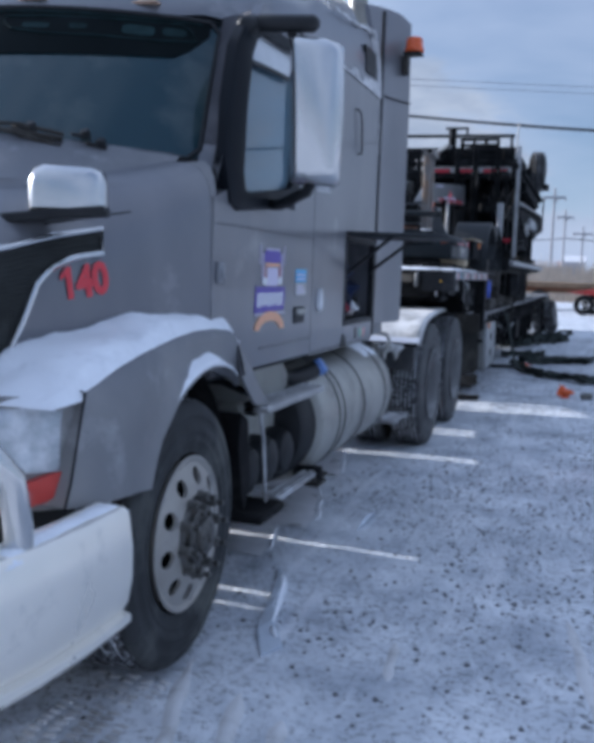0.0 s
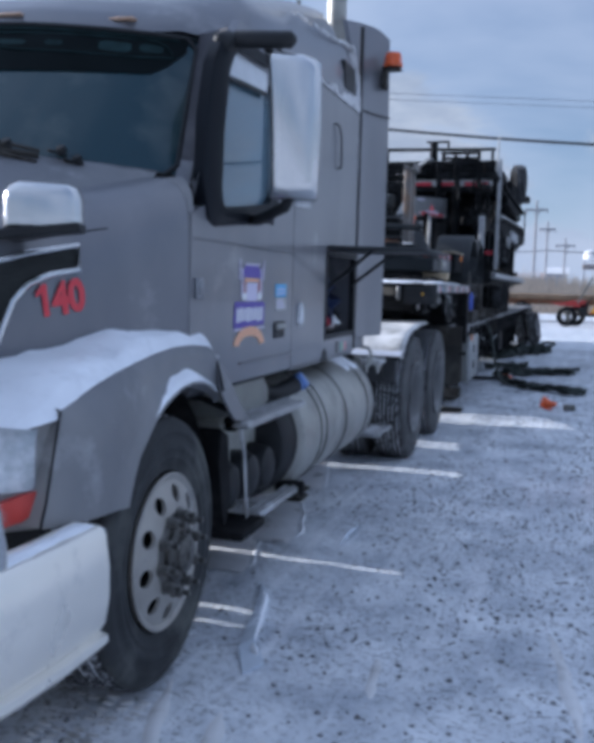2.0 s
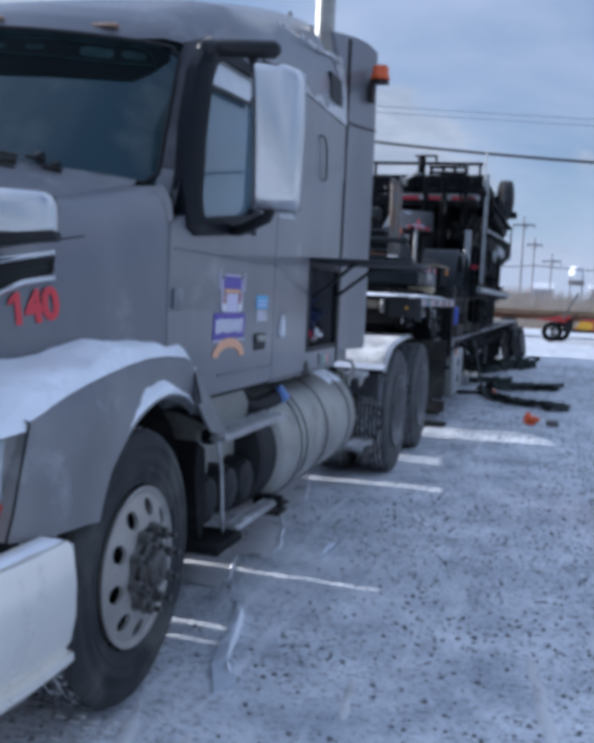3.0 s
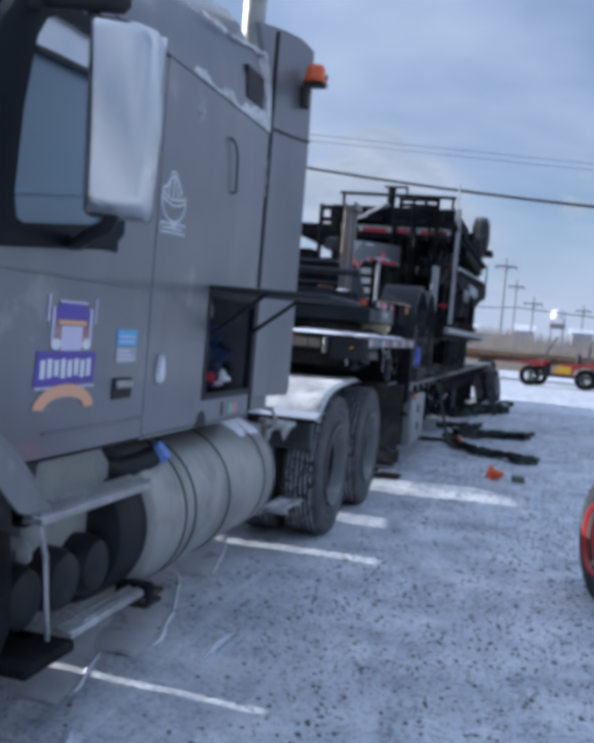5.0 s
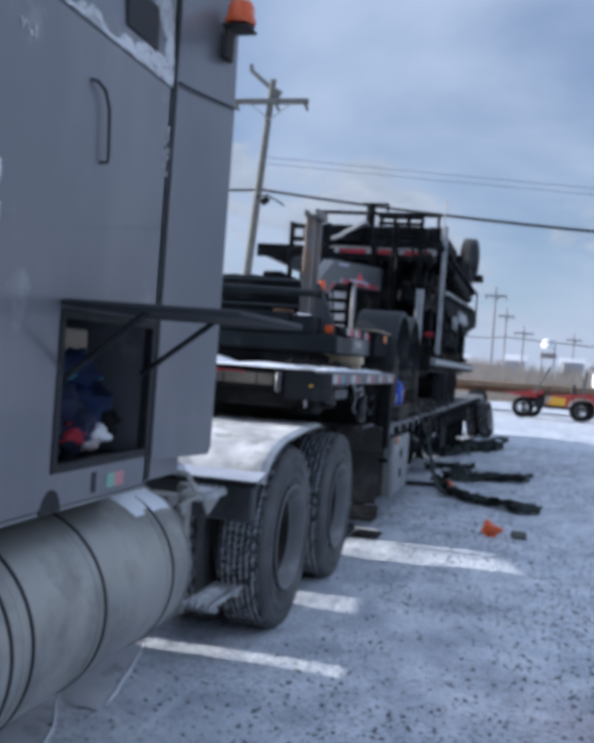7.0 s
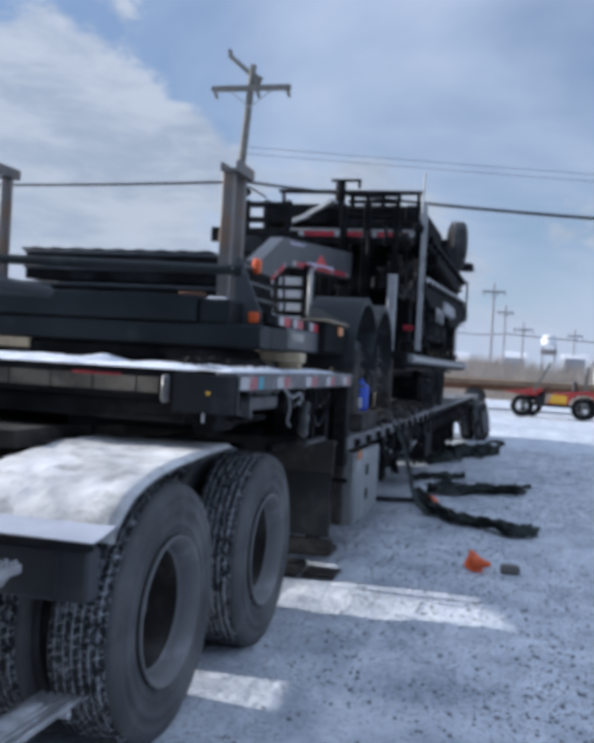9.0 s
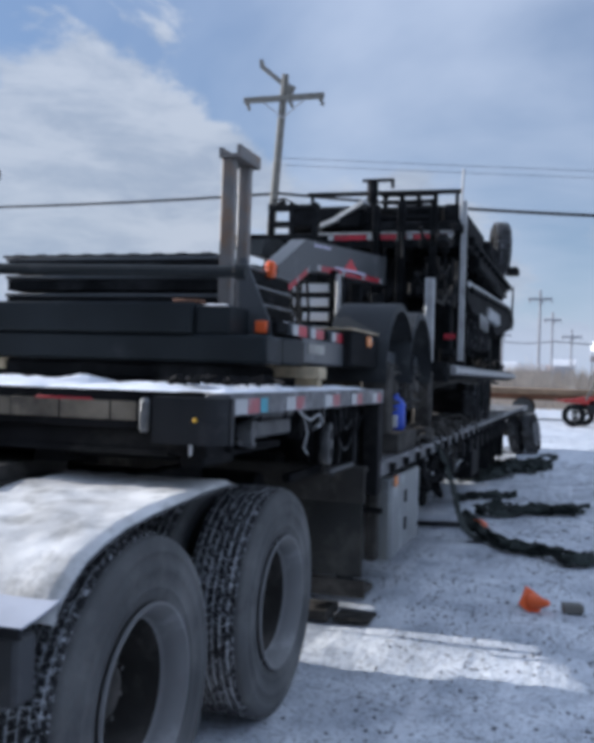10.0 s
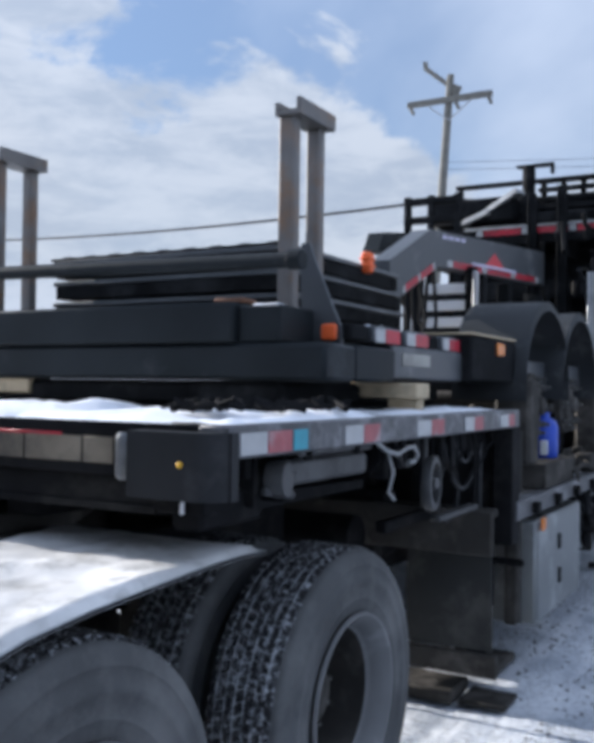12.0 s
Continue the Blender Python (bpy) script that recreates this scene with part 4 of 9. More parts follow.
s = Shape()
s.prism([(3.465, 1.0), (4.722, 1.0), (4.722, 1.70), (3.70, 1.70), (3.66, 1.74), (3.465, 1.68)], "x", XS - 0.04, XS)
s.prism([(4.41, 1.70), (4.722, 1.70), (4.722, 2.495), (4.41, 2.495)], "x", XS - 0.04, XS)
s.prism([(3.86, 2.415), (4.41, 2.415), (4.41, 2.495), (3.92, 2.495)], "x", XS - 0.04, XS)
door = part("door", s, PAINT, truck, "grey driver door with stickers", 20)
# black window surround: one rubber ring; the pane sits inside it
RING_OUT = [(3.605, 1.67), (3.68, 1.645), (4.34, 1.705), (4.43, 1.765), (4.445, 2.37), (4.38, 2.44), (3.85, 2.42), (3.685, 2.35), (3.615, 2.26), (3.555, 2.05), (3.545, 1.82)]
RING_IN = [(3.74, 1.735), (3.775, 1.724), (4.29, 1.785), (4.355, 1.83), (4.365, 2.33), (4.31, 2.385), (3.90, 2.372), (3.83, 2.335), (3.785, 2.27), (3.738, 2.05), (3.72, 1.80)]
k = len(RING_OUT)
vs = [(x, y, z) for x, ring in ((XS - 0.03, RING_OUT), (XS + 0.010, RING_OUT), (XS + 0.018, [(a * 0.85 + c * 0.15, b * 0.85 + d * 0.15) for (a, b), (c, d) in zip(RING_OUT, RING_IN)]), (XS + 0.016, RING_IN), (XS - 0.03, RING_IN)) for y, z in ring]
s = Shape().add(vs, [[j * k + i, j * k + (i + 1) % k, (j + 1) * k + (i + 1) % k, (j + 1) * k + i] for j in range(4) for i in range(k)])
part("window_surround", s, material("black_window_rubber", (0.006, 0.008, 0.012), 0.5, 0, 0.2, 6, spec=0.15), door, "black rubber window surround", 30)
s = Shape().prism([(a * 0.94 + c * 0.06, b * 0.94 + d * 0.06) for (a, b), (c, d) in zip(RING_IN, RING_OUT)], "x", XS - 0.022, XS - 0.016)
part("window_glass", s, SIDEGLASS, door, "side window reflecting pale sky").visible_shadow = False
# bright rain visor along the top of the pane; black strip stands in for the shadow gap below
VISOR = [(3.782, 2.242, 2.275), (3.83, 2.246, 2.332), (3.91, 2.252, 2.372), (4.1, 2.262, 2.38), (4.30, 2.27, 2.386)]
s = Shape().slab([[(XS + 0.014 - 0.022 * w, y, z0 + (z1 - z0) * w) for y, z0, z1 in VISOR] for w in (0.0, 0.5, 1.0)], (-0.004, 0, 0))
visor = part("rain_visor", s, material("visor_acrylic", (0.62, 0.64, 0.66), 0.25, 0.5, 0.08, 5, coat=0.3), door, "pale glossy rain visor over the window", 50)
s = Shape().slab([[(XS + 0.016, y, z0 - 0.016 + 0.018 * w) for y, z0, z1 in VISOR] for w in (0.0, 1.0)], (-0.006, 0, 0))
part("visor_shadow_strip", s, BLACK, visor)
s = Shape().box(XS - 0.004, XS + 0.006, 4.44, 4.60, 1.165, 1.245, 0.01)
dh = part("handle_recess", s, BLACK, door)
s = Shape().box(XS + 0.003, XS + 0.022, 4.455, 4.585, 1.205, 1.235, 0.008)
part("door_handle", s, ALU, dh, "dark door handle")
s = Shape().box(XS - 0.002, XS + 0.012, 3.50, 3.57, 1.36, 1.44, 0.005).box(XS + 0.008, XS + 0.02, 3.515, 3.555, 1.375, 1.425, 0.004)
part("door_hinge", s, PAINT_DIRTY, door)
# lower sill moulding
s = Shape().box(XS - 0.002, XS + 0.010, 3.98, 4.72, 1.075, 1.082, 0.002).box(XS - 0.002, XS + 0.008, 3.50, 4.72, 1.585, 1.591, 0.002)
parts("door_moulding", s, PAINT_DIRTY, door)

s = Shape()
HY0, HY1, HZ0, HZ1 = 5.375, 6.045, 1.13, 1.605
wall_with_hole(s, 4.73, 6.075, 1.005, 2.505, HY0, HY1, HZ0, HZ1, XS - 0.035, XS)
sleeper = part("sleeper_wall", s, PAINT, truck, "grey sleeper side with an open luggage hatch", 20)
s = Shape().box(XS - 0.03, XS - 0.004, 6.08, 6.40, 1.01, 1.10, 0.004).box(XS - 0.03, XS - 0.004, 4.73, 6.08, 0.985, 1.0, 0.004)
parts("sleeper_skirt", s, PAINT_DIRTY, sleeper)
# notch above the tank where the pipe passes
s = Shape()
s.prism([(5.37 + 0.06 * math.cos(radians(a)), 0.988 + 0.075 * math.sin(radians(a))) for a in range(0, 181, 15)], "x", XS - 0.01, XS + 0.002)
part("pipe_notch", s, BLACK, sleeper)
# hatch: frame, inside walls, lifted door, struts
s = Shape()
for y0, y1, z0, z1 in ((HY0 - 0.02, HY0 + 0.012, HZ0 - 0.02, HZ1 + 0.02), (HY1 - 0.012, HY1 + 0.02, HZ0 - 0.02, HZ1 + 0.02), (HY0, HY1, HZ0 - 0.02, HZ0 + 0.012), (HY0, HY1, HZ1 - 0.012, HZ1 + 0.02)):
    s.box(XS - 0.03, XS + 0.006, y0, y1, z0, z1, 0.004)
parts("hatch_seal", s, BLACK, sleeper)
s = Shape().box(XS - 0.9, XS - 0.86, HY0, HY1, HZ0, HZ1).box(XS - 0.9, XS - 0.02, HY0 - 0.03, HY0, HZ0 - 0.02, HZ1).box(XS - 0.9, XS - 0.02, HY1, HY1 + 0.03, HZ0 - 0.02, HZ1)
s.box(XS - 0.9, XS - 0.02, HY0, HY1, HZ0 - 0.04, HZ0 - 0.01).box(XS - 0.9, XS - 0.02, HY0, HY1, HZ1, HZ1 + 0.03)
parts("luggage_compartment", s, LOADBLACK, sleeper)
s = Shape().box(XS + 0.0, XS + 0.58, HY0 - 0.03, HY1 + 0.02, 0.0, 0.022, 0.008, Matrix.Translation((XS, 0, HZ1 + 0.025)) @ pose(0, 0, 0, 0, 0.5, 0) @ Matrix.Translation((-XS, 0, 0)))
hatch = part("hatch_door", s, INSIDE, sleeper, "luggage hatch door propped open level")
s = Shape()
s.cyl((XS - 0.02, HY0 + 0.05, 1.40), (XS + 0.26, HY0 + 0.05, HZ1 + 0.03), 0.011, 10).cyl((XS - 0.02, HY1 - 0.04, 1.42), (XS + 0.26, HY1 - 0.04, HZ1 + 0.03), 0.011, 10)
parts("gas_strut", s, BLACK, hatch)
# stickers and marks on the side
s = Shape().box(XS, XS + 0.003, 5.74, 5.80, 1.025, 1.075, 0.001)
part("sticker", s, material("green_print", (0.25, 0.5, 0.38), 0.5), sleeper)
s = Shape().box(XS, XS + 0.003, 5.802, 5.87, 1.025, 1.075, 0.001)
part("sticker", s, material("pink_print", (0.6, 0.25, 0.27), 0.5), sleeper)
s = Shape().box(XS, XS + 0.003, 5.63, 5.66, 1.02, 1.09, 0.001)
part("sticker", s, BLACK, sleeper)
s = Shape().box(XS, XS + 0.003, 4.455, 4.62, 1.362, 1.425, 0.001)
part("sticker", s, SKYPRINT, door)
s = Shape().box(XS, XS + 0.0035, 4.455, 4.62, 1.30, 1.358, 0.001)
part("sticker", s, WHITE, door)
s = Shape()
for k in range(3):
    s.box(XS + 0.003, XS + 0.005, 4.47, 4.60 - 0.02 * k, 1.310 + 0.015 * k, 1.317 + 0.015 * k, 0.0005)
for k in range(2):
    s.box(XS + 0.0025, XS + 0.0045, 4.47, 4.60, 1.375 + 0.02 * k, 1.383 + 0.02 * k, 0.0005)
part("sticker_print", s, LILAC, door)
# clearance lamp at the front of the sleeper
s = Shape().lathe([(0.03, 0), (0.03, 0.008), (0.02, 0.02), (0, 0.024)], (XS, 4.85, 1.24), (1, 0, 0), 16)
s.prism([(4.82, 1.25), (4.88, 1.25), (4.87, 1.30), (4.85, 1.33), (4.83, 1.30)], "x", XS, XS + 0.018)
part("side_lamp", s, WHITEP, sleeper, "white side marker lamp")


# printed decal of a truck front with a banner and an arch
def flat(owner, name, mat, polys, proud, x=XS):
    for p in polys:
        part(name, Shape().prism(p, "x", x + proud - 0.002, x + proud), mat, owner, smooth=False)


def bar_poly(y0, y1, z0, z1):
    return [(y0, z0), (y1, z0), (y1, z1), (y0, z1)]


DY = 3.965
shift = lambda p: [(DY + a, b) for a, b in p]
disc = lambda y, z, r: [(DY + y + r * 1.5 * math.cos(radians(a)), z + r * math.sin(radians(a))) for a in range(0, 360, 30)]
flat(door, "decal", PURPLE, [shift([(0.05, 1.45), (0.05, 1.485), (0.08, 1.502), (0.24, 1.502), (0.27, 1.485), (0.27, 1.45)]), shift([(-0.055, 1.232), (0.325, 1.238), (0.335, 1.342), (-0.045, 1.345)])], 0.003)
flat(door, "decal", LILAC, [bar_poly(DY + 0.09, DY + 0.23, 1.347, 1.428), bar_poly(DY + 0.030, DY + 0.046, 1.36, 1.49), bar_poly(DY + 0.274, DY + 0.290, 1.36, 1.49), bar_poly(DY + 0.07, DY + 0.25, 1.504, 1.511), bar_poly(DY + 0.002, DY + 0.012, 1.44, 1.525), bar_poly(DY + 0.308, DY + 0.318, 1.44, 1.525)]
     + [bar_poly(DY - 0.05, DY + 0.33, 1.222, 1.229)], 0.0035)
flat(door, "decal", FADED, [bar_poly(DY + 0.05, DY + 0.087, 1.352, 1.43), bar_poly(DY + 0.233, DY + 0.270, 1.352, 1.43)], 0.0035)
flat(door, "decal", PEACH, [bar_poly(DY + 0.07, DY + 0.25, 1.432, 1.447), [(DY + 0.14 + r * math.cos(radians(a)), 1.148 + h * math.sin(radians(a))) for r, h, rng in ((0.195, 0.088, range(4, 177, 8)), (0.135, 0.046, range(172, 3, -8))) for a in rng]], 0.004)
flat(door, "decal", WHITEP, [bar_poly(DY - 0.025 + 0.042 * k, DY + 0.003 + 0.042 * k, 1.256 + 0.004 * (k % 3), 1.316 + 0.004 * (k % 2)) for k in range(8)] + [disc(0.062, 1.368, 0.019), disc(0.258, 1.368, 0.019)], 0.0045)
# white outline emblem on the sleeper
em = Shape()
EY, EZ = 4.87, 1.93
bowl = [(0.118 * math.cos(radians(t)), 0.020 + 0.085 * math.sin(radians(t))) for t in range(165, 376, 15)]
rim = [(-0.116 + 0.232 * k / 8, 0.046 - 0.022 * math.sin(math.pi * k / 8)) for k in range(9)]
body = [(-0.085 + 0.02 * k - 0.0, 0.045 + 0.075 * math.sin(math.pi * (k + 0.6) / 9.2)) for k in range(9)]
for pts in (bowl, rim, [(p[0] * 0.97, p[1] - 0.022) for p in rim], body, [(-0.116, 0.046), (-0.105, 0.066), (-0.085, 0.06)], [(-0.035, 0.105), (-0.04, 0.13), (-0.01, 0.138), (0.02, 0.125), (0.015, 0.105)], [(-0.02, 0.12), (-0.005, 0.09), (0.0, 0.12)],
            [(-0.05, 0.095), (-0.058, 0.04)], [(-0.01, 0.10), (-0.012, 0.035)], [(0.025, 0.10), (0.03, 0.03)], [(0.055, 0.085), (0.064, 0.03)], [(-0.02, -0.065), (-0.02, -0.08), (0.03, -0.08), (0.03, -0.064)], [(-0.115, -0.078), (0.125, -0.068), (0.125, -0.103), (-0.115, -0.113), (-0.115, -0.078)], [(-0.09, -0.095), (0.10, -0.087)]):
    em.tube([(XS + 0.001, EY + a, EZ + 0.01 + b) for a, b in pts], 0.0048, 5)
part("emblem", em, WHITEP, sleeper, "white outline emblem")
s = Shape().tube([(XS, 5.44, 2.345), (XS + 0.015, 5.455, 2.345), (XS + 0.02, 5.50, 2.33), (XS + 0.02, 5.535, 2.28), (XS + 0.02, 5.55, 2.14), (XS + 0.018, 5.55, 2.11), (XS, 5.53, 2.105)], 0.0055, 8)
part("grab_handle", s, BLACK, sleeper, "black grab handle", 60)

# far side, back, floor and interior
s = Shape().box(-3.66, -3.62, 3.465, 6.075, 1.0, 2.505)
s.box(-3.66, XS, 6.04, 6.075, 1.0, 2.6)
parts("cab_wall", s, PAINT, truck)
s = Shape().box(-3.62, XS - 0.05, 3.5, 6.04, 0.97, 1.0).box(-3.62, XS - 0.05, 4.9, 4.94, 1.0, 2.5)
parts("cab_floor", s, INSIDE, truck)
s = Shape().prism([(3.52, 1.0), (3.95, 1.0), (3.95, 1.55), (3.85, 1.70), (3.70, 1.75), (3.52, 1.74)], "x", -3.5, -1.50)
part("dashboard", s, INSIDE, truck)
s = Shape().lathe([(0.22, -0.012), (0.232, 0), (0.22, 0.012), (0.208, 0), (0.22, -0.012)], (-1.9, 3.85, 1.80), (0, 0.8, 0.6), 32)
s.cyl((-1.9, 3.85, 1.80), (-1.9, 3.7, 1.62), 0.03)
part("steering_wheel", s, BLACK, truck)
for sx in (-1.85, -3.15):
    s = Shape().box(sx - 0.26, sx + 0.26, 4.2, 4.7, 1.25, 1.42, 0.06).box(sx - 0.26, sx + 0.26, 4.65, 4.8, 1.4, 2.15, 0.06).box(sx - 0.13, sx + 0.13, 4.66, 4.78, 2.15, 2.36, 0.05)
    parts("cab_seat", s, INSIDE, truck)
s = Shape().box(-3.2, -1.8, 3.86, 4.15, 2.36, 2.46, 0.03)
for k in range(4):
    s.box(-3.15 + 0.34 * k, -2.90 + 0.34 * k, 3.845, 3.858, 2.385, 2.44, 0.01)
parts("overhead_console", s, INSIDE, truck)


# windscreen, its black edge, cowl, wipers
def screen(u, v, off=0.0):
    """u from -1 to 1 across, v from 0 at the base to 1 at the top."""
    bulge = 0.50 * abs(u) ** 2.2
    rise = 0.635 - 0.05 * (1 - u * u)
    x0, x1 = 1.06, 1.01
    x = XC + u * (x0 + (x1 - x0) * v)
    y = 3.08 + bulge + v * (0.42 - 0.10 * abs(u) ** 2) + off
    z = 1.855 - 0.05 * abs(u) ** 2 + v * rise
    return (x, y, z)


s = Shape().grid([[screen(-0.985 + 1.97 * i / 30, 0.04 + 0.90 * j / 10) for i in range(31)] for j in range(11)])
ws = part("windscreen", s, GLASS, truck, "dark windscreen", 60)
ws.visible_shadow = False
# black sun strip along the top of the glass, with paler panels
s = Shape().slab([[screen(u, 0.945 - w * (0.355 - 0.11 * u * u) * (1 - 0.62 * max(0.0, (abs(u) - 0.86) / 0.095) ** 1.5), -0.007) for u in [-0.955 + 1.91 * i / 40 for i in range(41)]] for w in (0.0, 0.4, 0.7, 1.0)], (0, 0.006, 0))
SUN_BAND = material("black_sun_band", (0.005, 0.008, 0.009), 0.5, 0, 0.3, 3, spec=0.04)
part("header_band", s, SUN_BAND, truck, "black header band")
VISOR = material("visor_teal", (0.014, 0.030, 0.032), 0.5, 0, 0.5, 14, spec=0.06)
for u0, u1, v0, v1 in ((-0.50, -0.12, 0.80, 0.86), (0.33, 0.43, 0.80, 0.84), (0.50, 0.56, 0.81, 0.85), (0.68, 0.785, 0.80, 0.87), (0.81, 0.885, 0.82, 0.875)):
    s = Shape().slab([[screen(u0 + (u1 - u0) * i / 8, (v0 + v1) / 2 + e * (v1 - v0) * 0.5 * (1 - 0.4 * abs(2 * i / 8 - 1) ** 7), -0.009) for i in range(9)] for e in (-1, -0.4, 0.4, 1)], (0, 0.004, 0))
    part("sun_visor", s, VISOR, truck)
s = Shape()
ring = [(0.30, 0.79), (0.26, 0.83), (0.25, 0.885), (0.40, 0.893), (0.65, 0.90), (0.86, 0.905), (0.895, 0.88), (0.91, 0.84), (0.925, 0.80), (0.80, 0.775), (0.60, 0.77), (0.42, 0.765), (0.30, 0.79)]
s.tube([screen(u, v, -0.012) for u, v in ring], 0.003, 6)
s.tube([screen(-0.9 + 1.83 * i / 14, 0.925, -0.012) for i in range(15)], 0.003, 6)
parts("visor_trim", s, VISOR, truck, "", 60)
s = Shape()
edge = [(-0.97, 0.03), (-0.5, 0.02), (0, 0.02), (0.5, 0.02), (0.955, 0.03), (0.985, 0.10), (0.985, 0.5), (0.985, 0.88), (0.95, 0.955), (0.5, 0.96), (0, 0.96), (-0.5, 0.96), (-0.95, 0.955), (-0.985, 0.88), (-0.985, 0.5), (-0.985, 0.1), (-0.97, 0.03)]
fine = []
for (u0, v0), (u1, v1) in zip(edge, edge[1:]):
    fine += [screen(u0 + (u1 - u0) * k / 4, v0 + (v1 - v0) * k / 4, -0.004) for k in range(4)]
s.tube(fine + [fine[0]], 0.010, 8)
part("windscreen_seal", s, BLACK, truck, "", 60)
# A-pillars: paint at the foot, dark trim above
def pillar(v, side=1):
    row = (screen(0.985, v, -0.004), (-1.40, 3.595 + 0.22 * v, 1.80 + 0.63 * v), (XS - 0.005, 3.50 + 0.30 * v, 1.74 + 0.70 * v))
    return row if side > 0 else [(2 * XC - p[0], p[1], p[2]) for p in row]


s = Shape().grid([pillar(v) for v in (0, 0.06, 0.14)])
s.grid([pillar(v, -1) for v in (0, 0.5, 1.0)])
parts("pillar", s, PAINT, truck, "", 50)
PILLAR = material("dusty_black_trim", (0.05, 0.05, 0.06), 0.5, 0, 0.25, 5, 0.04, 40, (0.10, 0.10, 0.11), 0.35, 4, spec=0.3)
s = Shape().grid([pillar(v) for v in (0.14, 0.3, 0.5, 0.7, 0.9, 1.0)])
trim = part("pillar_trim", s, PILLAR, truck, "dusty black trim beside the windscreen", 50)
s = Shape().tube([(-1.398, 3.588 + 0.22 * v, 1.80 + 0.63 * v) for v in (0.02, 0.3, 0.6, 0.98)], 0.006, 6)
part("pillar_seal", s, BLACK, trim, "", 60)
s = Shape().grid([[(XC + u * hood_half(3.45) * 0.96, 3.45 + 0.0 * u, hood_top(3.45) - 0.005 - 0.11 * abs(u) ** 5), screen(u, 0.0, 0.01)] for u in [-1 + 0.1 * k for k in range(21)]])
s.grid([[(XC + a, 3.452, z), (XC + max(a, 1.0) * 0.5 + (XS - XC - 0.004) * 0.5, 3.50, z + 0.01)] for a, z in hood_sec(3.45)[3:]])
def hood_at(x, y):
    sec = hood_sec(y)[:8]
    return float(np.interp(abs(x - XC), [a for a, z in sec], [z for a, z in sec]))


rows = []
for k in range(41):
    q = Vector(screen(-0.94 + 1.88 * k / 40, 0.045, -0.012))
    rows.append([q] + [(q.x, q.y - d, q.z + (hood_at(q.x, q.y - 0.34) + 0.001 - q.z) * (d / 0.34) ** 0.85) for d in (0.03, 0.09, 0.18, 0.27, 0.34)])
s.grid(rows)
# paler salted paint: dust, plus the bright sky mirrored at a grazing angle
part("cowl", s, PAINT_DIRTY, truck, "", 50)
for u0, u1, w0, w1 in ((-0.20, 0.40, 0.05, 0.11), (0.36, 0.62, 0.11, 0.075)):
    s = Shape()
    a, b = Vector(screen(u0, w0, -0.04)), Vector(screen(u1, w1, -0.035))
    s.tube([a, (a + b) / 2 + Vector((0, -0.012, 0.012)), b], 0.007, 6)
    s.tube([Vector(screen(u1, 0.0, -0.03)), Vector(screen((u0 + u1) / 2, 0.05, -0.04)), (a + b) / 2], 0.008, 6)
    s.box(-0.04, 0.04, -0.012, 0.012, -0.008, 0.008, 0.004, Matrix.Translation((a + b) / 2))
    s.tube([a + Vector((0, -0.006, -0.02)), (a + b) / 2 + Vector((0, -0.02, -0.016)), b + Vector((0, -0.006, -0.018))], 0.010, 6)
    part("wiper", s, UNDER, truck, "dusty wiper arm and blade")
for u, v in ((0.68, 0.075), (0.73, 0.03), (0.52, 0.085)):
    s = Shape().lathe([(0.016, 0), (0.02, 0.01), (0.016, 0.028), (0, 0.032)], screen(u, v, -0.02), (0, -0.6, 0.8), 10)
    s.bar(screen(u - 0.04, v + 0.01, -0.035), screen(u + 0.02, v - 0.005, -0.035), 0.02, 0.012, 0.004)
    parts("wiper_pivot", s, BLACK, truck)


# roof cap: sections (y, shoulder x offset, shoulder z, crown z)
def brow(u):
    u = min(abs(u), 1.0)
    return 0.50 * abs(u) ** 2.2 - 0.10 * u * u


def roof_sec(y):
    sh_w = np.interp(y, [3.52, 3.7, 4.05, 4.85, 6.08], [1.03, 1.06, 1.08, 1.095, 1.10])
    sh_z = np.interp(y, [3.52, 3.56, 3.7, 4.05, 4.85, 5.5, 6.08], [2.428, 2.475, 2.540, 2.645, 2.782, 2.855, 2.935])
    cr = np.interp(y, [3.52, 3.56, 3.7, 4.05, 4.6, 5.04, 5.62, 6.08], [2.432, 2.49, 2.57, 2.69, 2.84, 2.96, 3.10, 3.185])
    lw = np.interp(y, [3.52, 3.85, 4.2, 6.08], [1.13, 1.15, 1.158, 1.158])
    lz = np.interp(y, [3.52, 3.85, 6.08], [2.425, 2.50, 2.512])
    half = [(lw, lz), (lw - 0.012, lz + (sh_z - lz) * 0.5), (sh_w, sh_z), (sh_w - 0.09, sh_z + 0.012), (sh_w - 0.15, sh_z + (cr - sh_z) * 0.55), (sh_w * 0.78, cr - 0.012), (sh_w * 0.4, cr), (0, cr)]
    front = max(0.0, 1 - (y - 3.52) / 0.6)
    return [(XC + e * a, y + front * brow(a / 1.06), z) for e, side in ((1, half), (-1, half[-2::-1])) for a, z in side]


